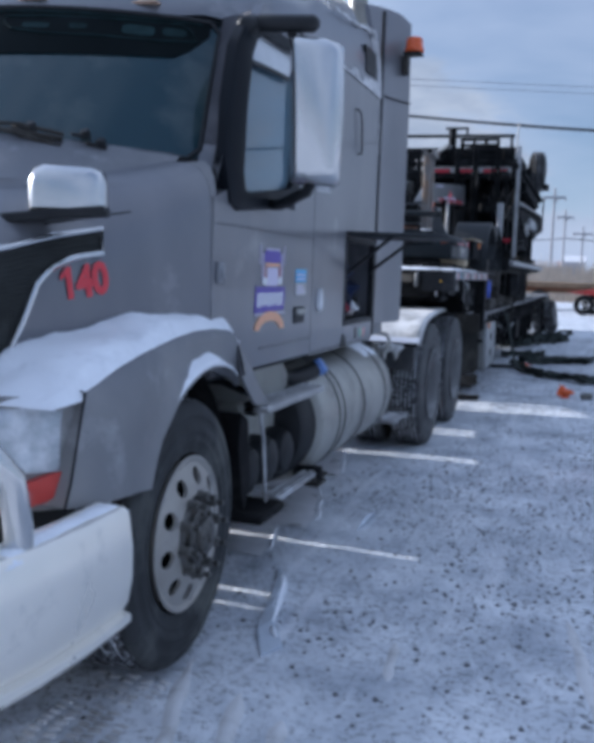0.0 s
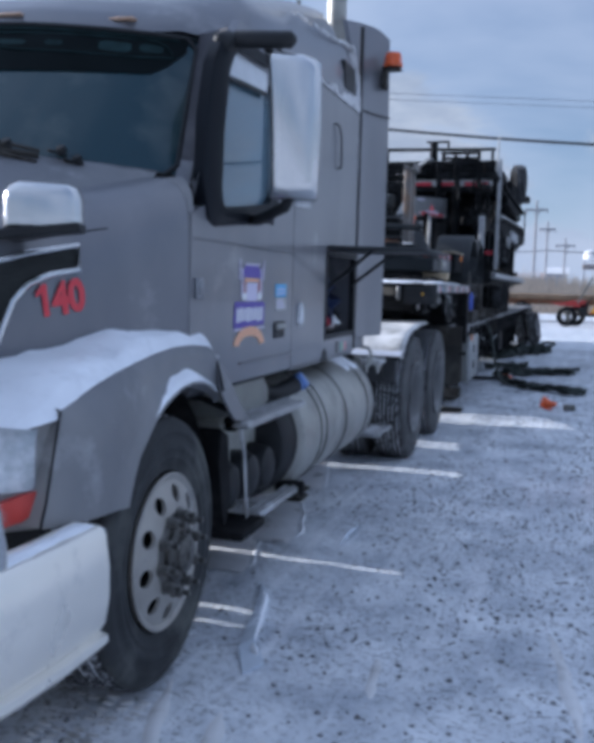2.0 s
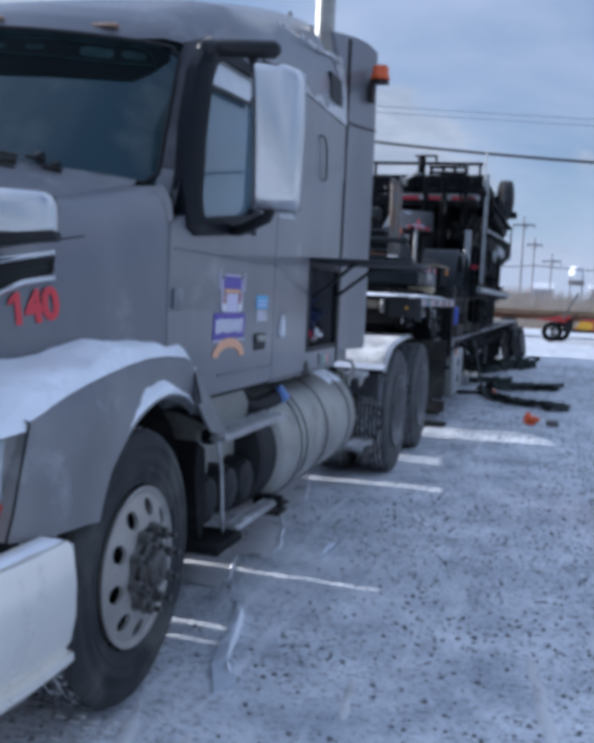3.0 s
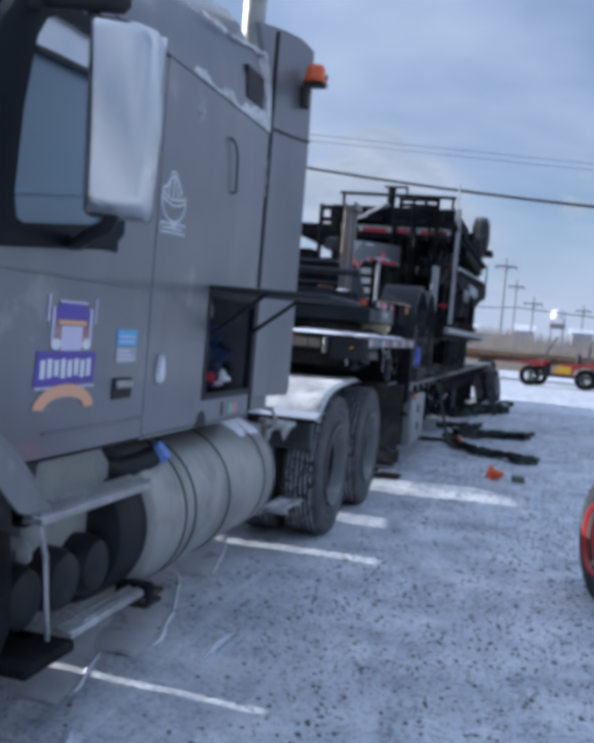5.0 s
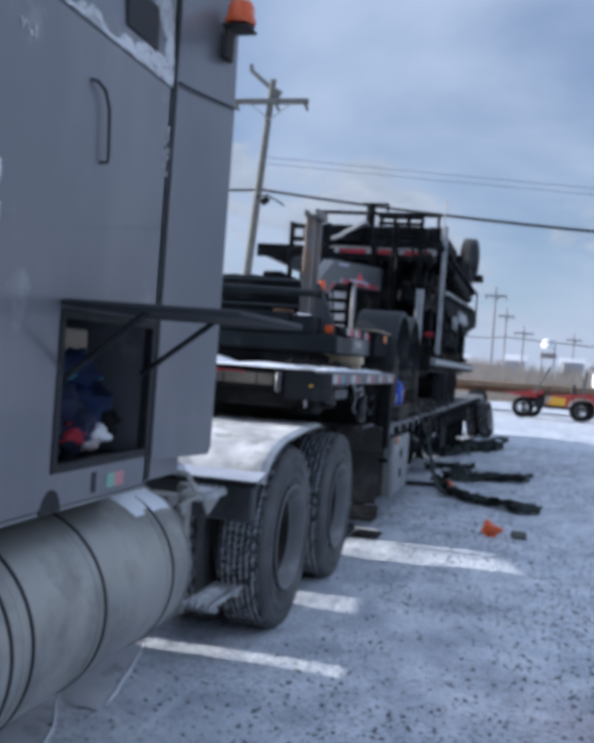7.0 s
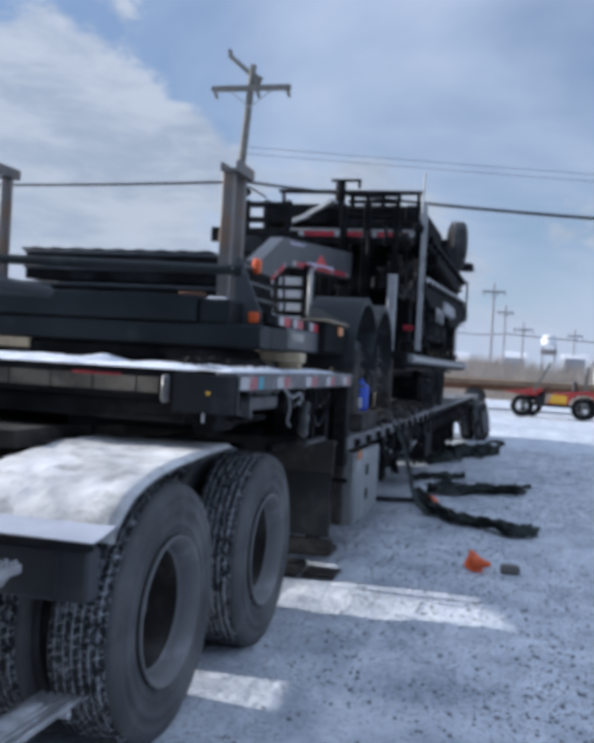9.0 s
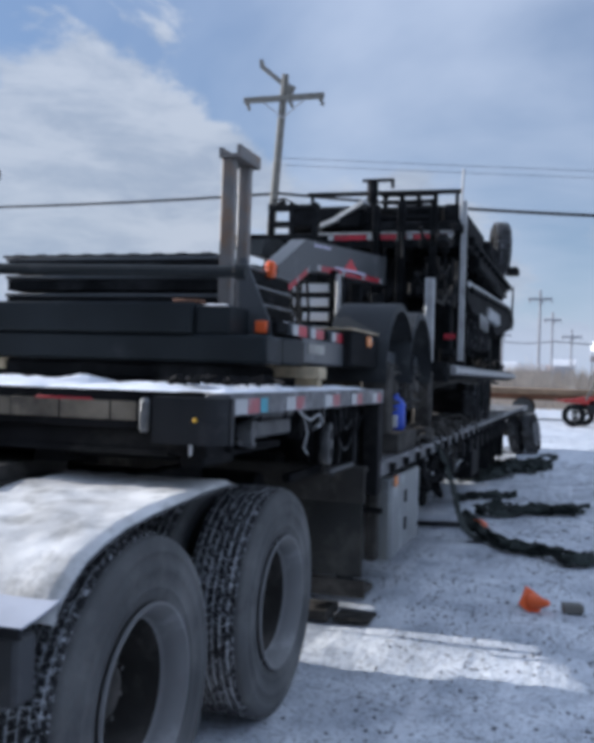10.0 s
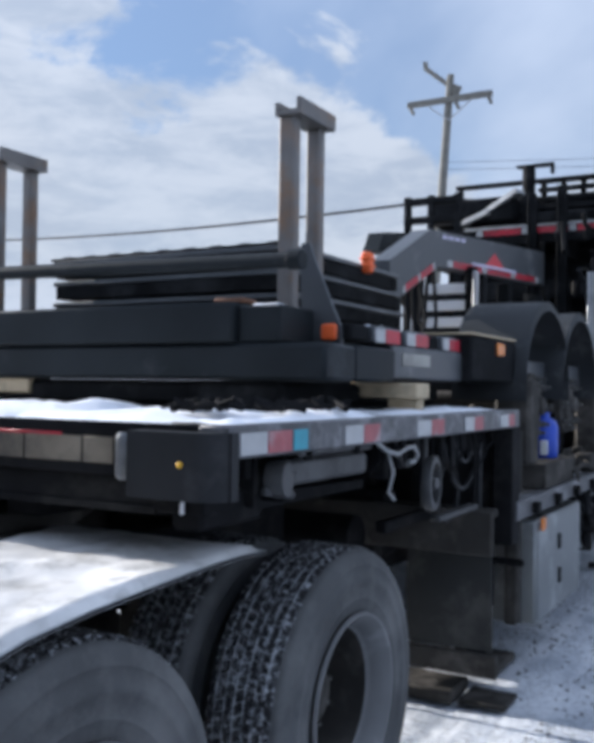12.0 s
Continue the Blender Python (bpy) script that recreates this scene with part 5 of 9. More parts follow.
rows = [roof_sec(y) for y in (3.52, 3.535, 3.56, 3.62, 3.7, 3.85, 4.05, 4.3, 4.6, 4.85, 5.2, 5.5, 5.8, 6.0, 6.07)]
s = Shape().grid(rows)
s.add(rows[-1], [list(range(len(rows[-1])))])
roof = part("roof_cap", s, PAINT, truck, "grey roof cap crusted with road salt", 55)
s = Shape().grid([[screen(u, 0.93, -0.010), screen(u, 0.965, -0.010), (XC + u * 1.06, 3.522 + brow(u), 2.424 + 0.006 * (1 - u * u)), (XC + u * 1.06, 3.60 + brow(u), 2.415)] for u in [-1 + 0.1 * k for k in range(21)]])
part("roof_gasket", s, SUN_BAND, roof, "black rubber above the windscreen", 60)
s = Shape().box(-0.012, 0.013, 5.66, 5.92, 2.60, 2.76, 0.006, Matrix.Translation((XS - 0.018, 0, 0)) @ Matrix.Translation((0, 5.7, 2.75)) @ pose(0, 0, 0, 0, -2, 0) @ Matrix.Translation((0, -5.7, -2.75)))
part("sleeper_window", s, BLACK, roof, "small dark sleeper window")
FADED_AMBER = material("faded_amber_lens", (0.46, 0.31, 0.22), 0.35, 0, 0.3, 40)
for ly in (-0.72, -0.30, 0.30, 0.72):
    ym = 3.565 + brow(ly / 1.06)
    s = Shape().box(XC + ly - 0.062, XC + ly + 0.062, ym - 0.028, ym + 0.02, 2.463, 2.476, 0.004)
    part("roof_marker", s, FADED_AMBER, roof, "faded amber roof marker lamp")
# side seam between wall and roof cap
s = Shape().tube([(XS - 0.003, y, 2.508) for y in (4.35, 4.8, 5.4, 6.07)], 0.005, 6)
part("roof_seam", s, BLACK, roof)


# side extender behind the sleeper, flaring out
def extender(side):
    rows = []
    for z in (1.09, 1.12, 1.6, 2.2, 2.52, 2.8, 3.0, 3.10, 3.14):
        back = 6.52 - (0.03 if z < 1.1 else 0)
        row = []
        for k in range(9):
            t = k / 8
            y = 6.10 + (back - 6.10) * t
            top = 3.115 + 0.02 * math.sin(3.0 * t) - 0.03 * max(0.0, t - 0.8) / 0.2
            inset = 0.13 * max(0, (z - 2.55) / 0.6)
            x = XS + 0.005 + 0.085 * t ** 1.4 - inset * (1 - t) * 0.9 - inset * 0.1
            row.append((x if side > 0 else 2 * XC - x, y, min(z, top)))
        rows.append(row)
    return Shape().slab(rows, (-0.03 if side > 0 else 0.03, 0, 0))


ext = part("side_extender", extender(1), PAINT, truck, "grey side extender panel", 40)
part("side_extender", extender(-1), PAINT, truck, "", 40)
s = Shape().tube([(XS + 0.012 + 0.085 * t ** 1.4, 6.10 + 0.42 * t, 2.545 + 0.022 * t) for t in (0, 0.25, 0.5, 0.75, 1)], 0.005, 6)
part("extender_joint", s, BLACK, ext)
s = Shape().box(XS - 0.02, XS + 0.004, 6.077, 6.098, 1.02, 3.06, 0.003)
part("rubber_gap", s, BLACK, truck)
# exhaust stack behind the sleeper
s = Shape().cyl((-1.62, 6.45, 0.9), (-1.62, 6.45, 3.95), 0.065, 24)
part("exhaust_pipe", s, ALU, truck, "dull metal exhaust pipe")

# beacon on its bracket
s = Shape().box(-1.28, -1.16, 6.36, 6.48, 2.862, 2.876, 0.004).box(-1.275, -1.25, 6.38, 6.46, 2.74, 2.865, 0.004)
brk = part("beacon_bracket", s, UNDER, truck)
s = Shape().lathe([(0.062, 0), (0.066, 0.02), (0.058, 0.024), (0.054, 0.075), (0.046, 0.092), (0, 0.097)], (-1.21, 6.40, 2.876), (0, 0, 1), 24)
part("beacon_lens", s, material("beacon_orange", (0.72, 0.12, 0.03), 0.3, 0, 0.1, 9), brk, "orange warning beacon")

# door mirror: two black arms, tall silver shell, glass
s = Shape()
mm = Matrix.Translation((-1.088, 3.89, 2.055)) @ pose(0, 0, 0, 0, 0, 14)
prof = [(-0.098, -0.275), (-0.085, -0.288), (0.088, -0.292), (0.103, -0.275), (0.108, 0.0), (0.104, 0.235), (0.085, 0.265), (0.03, 0.285), (-0.105, 0.30), (-0.118, 0.285)]
rings = []
for d, k in ((-0.072, 0.70), (-0.064, 0.82), (-0.045, 0.93), (-0.012, 0.99), (0.05, 1.0), (0.06, 0.985)):
    rings.append([mm @ Vector((a * k + 0.012 * (1 - k), d, c * (0.45 + 0.55 * k))) for a, c in prof])
s.grid(rings, True)
s.add(rings[0], [list(range(10))])
s.add(rings[-1], [list(range(10))])
mir = part("door_mirror", s, SILVER, truck, "tall silver door mirror shell", 45)
s = Shape().box(-0.10, 0.10, 0.061, 0.066, -0.27, 0.27, 0.002, mm)
part("mirror_glass", s, material("mirror_glass", (0.8, 0.8, 0.8), 0.03, 1.0), mir)
s = Shape()
s.bar((XS - 0.01, 3.70, 2.35), (XS + 0.02, 3.80, 2.385), 0.06, 0.075, 0.02)
s.bar((XS + 0.01, 3.78, 2.382), (-1.085, 3.885, 2.396), 0.065, 0.066, 0.022)
s.tube([(-1.20, 3.86, 2.37), (-1.185, 3.88, 2.335), (-1.15, 3.89, 2.33)], 0.02, 8)
s.tube([(XS - 0.01, 4.08, 1.70), (XS + 0.06, 4.02, 1.695), (-1.20, 3.93, 1.71), (-1.12, 3.90, 1.74), (-1.10, 3.89, 1.78)], 0.024, 10)
parts("mirror_arm", s, BLACK, mir, "black mirror arm", 60)

# fuel tank with straps, steps, battery box, air tanks
TX, TZ, TR = -1.60, 0.615, 0.335
s = Shape().lathe([(0.0, 0.0), (TR * 0.55, 0.004), (TR - 0.035, 0.012), (TR - 0.008, 0.03), (TR, 0.055), (TR, 1.62), (TR - 0.008, 1.645), (TR - 0.035, 1.665), (TR * 0.5, 1.675), (0, 1.68)], (TX, 4.78, TZ), (0, 1, 0), 56)
tank = part("fuel_tank", s, ALU, truck, "dull aluminium fuel tank")
for ty in (5.06, 5.17, 5.62, 6.20):
    s = Shape().lathe([(TR + 0.0005, -0.022), (TR + 0.003, -0.02), (TR + 0.003, 0.02), (TR + 0.0005, 0.022)], (TX, ty, TZ), (0, 1, 0), 56)
    part("tank_strap", s, ALU, tank)
    s = Shape().lathe([(TR + 0.001, 0.022), (TR + 0.007, 0.024), (TR + 0.007, 0.034), (TR + 0.001, 0.036)], (TX, ty, TZ), (0, 1, 0), 56)
    part("strap_liner", s, BLACK, tank)
s = Shape().lathe([(TR - 0.01, 0), (TR + 0.004, 0.0), (TR + 0.004, 0.006), (TR - 0.02, 0.007)], (TX, 6.42, TZ), (0, 1, 0), 56)
part("tank_rim", s, GALV, tank)
s = Shape()
for ty in (5.15, 6.2):
    s.box(TX - 0.55, TX - 0.2, ty - 0.05, ty + 0.05, 0.35, 0.95, 0.02)
parts("tank_bracket", s, FRAME, tank)
s = Shape().tube([(-1.52, 4.55, 0.90), (-1.42, 4.70, 0.86), (-1.385, 4.88, 0.88), (-1.37, 4.95, 0.90)], 0.045, 10)
part("filler_neck", s, BLACK, truck)
s = Shape().lathe([(0.045, 0), (0.048, 0.03), (0.042, 0.05), (0, 0.055)], (-1.37, 4.95, 0.895), (0.75, 0.1, 0.6), 18)
part("filler_cap", s, BLUECAP, truck, "blue filler cap")
# dark end of the neighbouring tank in front
s = Shape().lathe([(0, 0), (0.22, 0.01), (0.285, 0.03), (0.30, 0.06), (0.30, 0.28)], (TX - 0.01, 4.55, 0.61), (0, 1, 0), 40)
part("tank_end", s, BLACK, truck)
# battery box and cream cover
s = Shape().prism([(4.10, 0.82), (4.62, 0.82), (4.62, 0.90), (4.52, 0.985), (4.14, 0.985), (4.10, 0.95)], "x", -1.85, -1.42)
part("battery_box", s, CREAM, truck, "dirty cream battery box cover", 25)
s = Shape().box(-1.80, -1.46, 4.14, 4.58, 0.55, 0.818, 0.03).box(-1.62, -1.42, 4.06, 4.14, 0.60, 0.70, 0.03)
parts("battery_box", s, CREAM, truck)
s = Shape().box(-1.9, -1.36, 3.92, 5.0, 0.985, 0.998)
part("tank_shield", s, BLACK, truck)
for ay in (3.985, 4.235, 4.465):
    s = Shape().lathe([(0, 0), (0.06, 0.006), (0.095, 0.022), (0.112, 0.055), (0.115, 0.09), (0.115, 0.5)], (-1.335, ay, 0.535), (-1, 0, 0), 28)
    part("air_tank", s, BLACK, truck, "black air tank")


def step(y0, y1, x0, x1, z, owner, nm="step"):
    ob = part(nm, Shape().box(x0, x1, y0, y1, z - 0.035, z - 0.006, 0.005), TREAD_ALU, owner, "saw-toothed aluminium step")
    sh = Shape()
    k = int((x1 - x0) / 0.028)
    for i in range(k):
        xx = x0 + (i + 0.5) * (x1 - x0) / k
        m2 = int((y1 - y0) / 0.024)
        for j in range(m2):
            yy = y0 + (j + 0.5) * (y1 - y0) / m2
            sh.box(xx - 0.005, xx + 0.005, yy - 0.007, yy + 0.007, z - 0.007, z + 0.004, 0.002)
    tagged(part("tread_teeth", sh, TREAD_ALU, ob), kind="stuff")
    return ob


# far side, unseen: tank, boxes and steps that close the flank to low sun
s = Shape().lathe([(0.0, 0.0), (TR - 0.03, 0.01), (TR, 0.05), (TR, 2.35), (TR - 0.03, 2.39), (0, 2.40)], (2 * XC - TX, 4.80, TZ), (0, 1, 0), 40)
part("fuel_tank", s, ALU, truck)
part("battery_box", Shape().box(-3.74, -3.2, 4.01, 4.745, 0.22, 1.0, 0.02), BLACK, truck)
part("sun_block_skirt", Shape().box(-3.72, -3.68, 3.66, 3.80, 0.2, 1.0, 0.01), BLACK, truck)
part("sun_block_skirt", Shape().box(-3.72, -3.68, 3.83, 3.965, 0.15, 1.0, 0.01), BLACK, truck)
part("sun_block_skirt", Shape().box(-3.70, -3.66, 4.80, 7.22, 0.75, 1.02, 0.01), BLACK, truck)

step(3.86, 4.68, -1.36, -1.240, 0.850, truck)
step(4.19, 4.78, -1.372, -1.292, 0.385, truck)
s = Shape().bar((-1.32, 3.965, 0.83), (-1.32, 4.03, 0.656), 0.012, 0.028).bar((-1.32, 4.028, 0.66), (-1.32, 4.075, 0.37), 0.012, 0.024)
parts("step_hanger", s, TREAD_ALU, truck, "worn metal step hanger")
s = Shape().tube([(-1.62, 3.75, 0.95), (-1.45, 3.84, 0.94), (-1.33, 3.93, 0.875)], 0.014, 8).box(-1.36, -1.30, 3.86, 3.93, 0.80, 0.86, 0.012)
s.box(-1.50, -1.25, 3.84, 4.14, 0.335, 0.38, 0.01).box(-1.42, -1.27, 4.76, 4.82, 0.32, 0.40, 0.008).box(-1.6, -1.38, 4.05, 4.12, 0.33, 0.38, 0.008)
parts("step_bracket", s, FRAME, truck)
s = Shape().box(-1.40, -1.28, 4.74, 4.95, 0.325, 0.345, 0.006).box(-1.40, -1.28, 4.78, 4.93, 0.29, 0.31, 0.006)
parts("tank_foot", s, UNDER, truck)
# catwalk steps behind the tank, cross plate
step(6.56, 6.84, -1.40, -1.27, 0.905, truck)
s = Shape()
for k in range(5):
    s.box(-1.46 + 0.034 * k, -1.442 + 0.034 * k, 6.84 + 0.02 * (k % 2), 7.32, 0.318, 0.342, 0.005)
s.box(-1.47, -1.30, 6.90, 6.925, 0.295, 0.317, 0.004).box(-1.47, -1.30, 7.22, 7.245, 0.295, 0.317, 0.004)
parts("step_slat", s, TREAD_ALU, truck, "worn aluminium step slat")
s = Shape()
heap(s, -1.41, -1.30, 6.58, 6.80, 0.908, 0.007, 0.02, 61, 0.3)
heap(s, -1.48, -1.37, 6.34, 6.46, 0, 0.012, 0.02, 62, 0.3, lambda x, y: TZ + math.sqrt(max(0.0, TR ** 2 - (x - TX) ** 2)) - 0.004)
heap(s, -1.46, -1.36, 6.92, 7.25, 0.343, 0.008, 0.02, 63, 0.3)
solo("snow", s, SNOW_THIN, "snow caught on the steps behind the fuel tank", "snow", kind="stuff", crease=80)
s = Shape().tube([(-1.34, 6.44, 0.86), (-1.30, 6.50, 0.90), (-1.29, 6.58, 0.88), (-1.31, 6.66, 0.86)], 0.012, 8)
s.prism([(6.43, 0.84), (6.50, 0.93), (6.60, 0.945), (6.62, 0.925), (6.52, 0.89), (6.47, 0.82)], "x", -1.335, -1.325).prism([(6.60, 0.86), (6.82, 0.89), (6.83, 0.87), (6.66, 0.80)], "x", -1.30, -1.29)
parts("bent_bracket", s, ALU, truck, "bent metal bracket")
s = Shape().box(-1.52, -1.46, 6.84, 6.90, 0.28, 0.9, 0.005).box(-1.9, -1.45, 6.6, 6.7, 0.82, 0.88, 0.01)
s.tube([(-1.30, 6.50, 0.93), (-1.32, 6.46, 1.0), (-1.5, 6.44, 1.02), (-1.7, 6.44, 0.98)], 0.014, 8)
parts("catwalk_bracket", s, ALU, truck)
s = Shape().box(-2.95, -1.61, 6.45, 7.2, 1.03, 1.055, 0.006)
part("deck_plate", s, TREAD_ALU, truck)
s = Shape().box(-1.85, -1.268, 7.238, 7.335, 0.675, 0.86, 0.012).box(-1.38, -1.372, 7.228, 7.238, 0.70, 0.845, 0.002)
parts("fender_flap", s, material("dusty_black_plastic", (0.040, 0.042, 0.046), 0.5, 0, 0.2, 4, 0.05, 40, (0.085, 0.085, 0.088), 0.4, 3), truck)

# drive wheel guard: rolled sheet over the first drive wheel
arch = [(7.372, 0.87), (7.395, 0.912), (7.44, 0.953), (7.52, 1.002), (7.62, 1.034), (7.74, 1.060), (7.92, 1.078), (8.12, 1.090), (8.32, 1.099), (8.52, 1.103), (8.64, 1.098)]
for side in (1, -1):
    e = lambda x: x if side > 0 else 2 * XC - x
    s = Shape().slab([[(e(-1.235), y, z), (e(-1.30), y, z + 0.004), (e(-1.62), y, z + 0.006), (e(-1.93), y, z)] for y, z in arch], (0, 0.004, -0.008))
    part("wheel_guard", s, GALV if side > 0 else BLACK, truck, "snow-covered drive wheel guard" if side > 0 else "", 50)
s = Shape().tube([(-1.235, y, z - 0.003) for y, z in arch], 0.004, 6)
part("guard_lip", s, BLACK, truck, "", 60)
FLAP = [(7.225, 0.890), (7.30, 0.900), (7.42, 0.925)]
s = Shape().slab([[(x, y, z) for x in (-1.86, -1.5, -1.248)] for y, z in FLAP], (0, 0, -0.006))
shelf = part("guard_step", s, material("frosted_plate", (0.44, 0.46, 0.52), 0.55, 0.1, 0.12, 4, 0.1, 30, (0.58, 0.60, 0.66), 0.4, 3), truck, "frosted flat shelf ahead of the wheel guard")
part("shelf_lip", Shape().box(-1.86, -1.246, 7.221, 7.236, 0.858, 0.888, 0.004), BLACK, shelf)
# mud flap at the rear of the tractor
s = Shape()
rows = []
for k in range(9):
    z = 1.0 - 0.085 * k
    rows.append([(x, 9.93 + 0.006 * math.sin(k * 0.7 + x * 3), z) for x in (-3.80, -3.6, -3.4, -3.2, -3.1)])
s.slab(rows, (0, 0.012, 0))
part("mud_flap", s, FRAME, truck)
s = Shape()
rows = []
for k in range(9):
    z = 1.0 - 0.085 * k
    rows.append([(x, 10.60 + 0.012 * math.sin(k * 0.9 + x * 4) + 0.01 * math.sin(x * 14), z) for x in (-1.62, -1.55, -1.45, -1.33, -1.24, -1.19)])
s.slab(rows, (0, 0.012, 0))
part("mud_flap", s, material("dusty_black_rubber", (0.034, 0.035, 0.034), 0.75, 0, 0.25, 2, 0.1, 20, (0.085, 0.083, 0.076), 0.5, 2.5, spec=0.25), truck, "dusty black rubber mud flap")
part("mud_flap", Shape().box(-3.8, -3.38, 10.62, 10.64, 0.3, 1.2, 0.005), FRAME, truck)
part("mud_flap_bar", Shape().box(-1.68, -1.17, 10.585, 10.64, 0.96, 1.0, 0.008), UNDER, truck)
part("mud_flap_bar", Shape().box(-1.62, -1.16, 10.59, 10.63, 0.20, 0.31, 0.006), UNDER, truck)
part("flap_hanger", Shape().bar((-1.45, 9.9, 0.98), (-1.45, 10.6, 0.98), 0.05, 0.05), FRAME, truck)

# snow lying on the truck
s = Shape()
def fender_top(x, y):
    uz = float(np.interp(y, [2.2, 2.40, 2.524] + [a for a, b in F_EDGE[4:14]], [1.04, 1.045, 1.05] + [b for a, b in F_EDGE[4:14]]))
    return uz - 0.008 + float(np.interp(-x, [1.305, 1.345, 1.44, 1.62], [0.0, 0.017, 0.032, 0.040])) * min(1.0, max(0.0, (y - 2.45) / 0.12))
heap(s, -1.66, -1.305, 2.36, 3.68, 0, 0.024, 0.025, 3, 0.08, lambda x, y: fender_top(x, y) + 0.014)
solo("snow", s, SNOW, "soft snow drift lying on the front fender", "snow", kind="stuff", crease=80)
s = Shape()
rows = []
for k in range(61):
    y = 2.85 + 0.72 * k / 60
    tuck = 0.045 * max(0.0, (y - 3.44) / 0.175)
    lz = float(np.interp(y, [a for a, b in F_LIP], [b for a, b in F_LIP]))
    full = min(1.0, (k / 60) ** 0.9 * 1.35, ((60 - k) / 20) ** 1.4)
    full *= 0.85 + 0.35 * noise.noise(Vector((y * 9, 2, 5))) + 0.15 * noise.noise(Vector((y * 31, 7, 1)))
    top = 0.058 * max(0.05, full)
    rows.append([(-1.2375 - tuck - 0.05 * w ** 1.5, y, lz - 0.004 + 0.012 + top * w + 0.004 * math.sin(math.pi * w)) for w in (0, 0.15, 0.35, 0.6, 0.85, 1.0)] + [(-1.31, y, lz + 0.006 + top)])
s.grid([[(p[0] + 0.012 * math.sin(math.pi * min(1, j / 4)), p[1], p[2]) for j, p in enumerate(r)] for r in rows])
solo("snow", s, SNOW, "strip of snow along the wheel arch lip", "snow", kind="stuff", crease=80)
s = Shape()
heap(s, -1.262, -1.18, 2.0, 2.56, 0.752, 0.014, 0.02, 5, 0.12, lambda x, y: 0.748)
solo("snow", s, SNOW, "thin snow along the top of the bumper", "snow", kind="stuff", crease=80)
s = Shape()
def guard_top(x, y):
    return float(np.interp(y, [a for a, b in arch], [b for a, b in arch])) + 0.006
heap(s, -1.95, -1.237, 7.36, 8.62, 0, 0.013, 0.025, 12, 0.03, lambda x, y: guard_top(x, y) + 0.003)
heap(s, -2.9, -1.63, 6.5, 7.15, 1.057, 0.05, 0.04, 6, 0.15)
solo("snow", s, material("trodden_grey_snow", (0.66, 0.65, 0.635), 0.6, 0, 0.25, 5, 0.3, 14, (0.34, 0.33, 0.31), 0.46, 5.5), "thin trodden snow lying on the drive wheel guard", "snow", kind="stuff", crease=80)
s = Shape()
heap(s, -1.53, -1.36, 6.04, 6.45, 0, 0.013, 0.018, 9, 0.22, lambda x, y: TZ + math.sqrt(max(0.0, TR ** 2 - (x - TX) ** 2)) + 0.0)
solo("snow", s, SNOW, "thin snow on the fuel tank shoulder", "snow", kind="stuff", crease=80)
# salt and snow crust on the roof cap and its seam
s = Shape()
for k in range(900):
    t = rnd(0, 1)
    lean, sz = 0.0, 0.004 + 0.011 * random.random() ** 2
    if k % 9 == 8:
        y = 6.05 - 1.4 * t ** 3
        z = float(np.interp(y, [4.05, 4.85, 5.5, 6.08], [2.645, 2.782, 2.855, 2.935])) - rnd(0.004, 0.02)
    elif k % 3 == 0:
        z = 2.53 + 0.38 * t
        y = 6.058 - (0.02 + 0.20 * t * max(0.0, 0.7 + noise.noise(Vector((z * 14, 3, 1))))) * random.random() ** 1.5
        lean = 1.25
    elif k % 3 == 1:
        y = 5.0 + 0.70 * t
        z = 2.522 + random.random() ** 1.7 * 0.05 * max(0.0, 0.35 + 1.4 * noise.noise(Vector((y * 6, 1, 8))))
        sz *= 0.7
    else:
        y = 6.05 - 0.42 * random.random() ** 1.3
        z = 2.522 + random.random() ** 1.3 * 0.11 * max(0.0, 0.5 + (y - 5.75) + 0.8 * noise.noise(Vector((y * 9, 5, 2))))
    q = []
    for i in range(7):
        a = 2 * math.pi * i / 7
        c, d = sz * 2.6 * rnd(0.7, 1.3) * math.cos(a), sz * 0.75 * rnd(0.6, 1.3) * math.sin(a)
        q.append((min(6.066, y + c * math.cos(lean) - d * math.sin(lean)), z + c * math.sin(lean) + d * math.cos(lean)))
    x = XC + float(np.interp(z, [2.51, 2.725, 2.94], [1.158, 1.146, 1.10])) + 0.001
    s.prism(q, "x", x - 0.006, x + rnd(0.001, 0.004))
for k in range(26):
    y, z = (rnd(5.03, 5.12), rnd(2.36, 2.40)) if k < 8 else (rnd(6.02, 6.058), rnd(2.18, 2.45))
    s.prism([(y + rnd(0.003, 0.010) * math.cos(a), z + rnd(0.004, 0.018) * math.sin(a)) for a in (0, 1.05, 2.1, 3.14, 4.2, 5.2)], "x", XS - 0.004, XS + 0.003)
solo("snow", s, SNOW_THIN, "crusted snow and salt along the roof seam", "snow", kind="stuff", smooth=False)
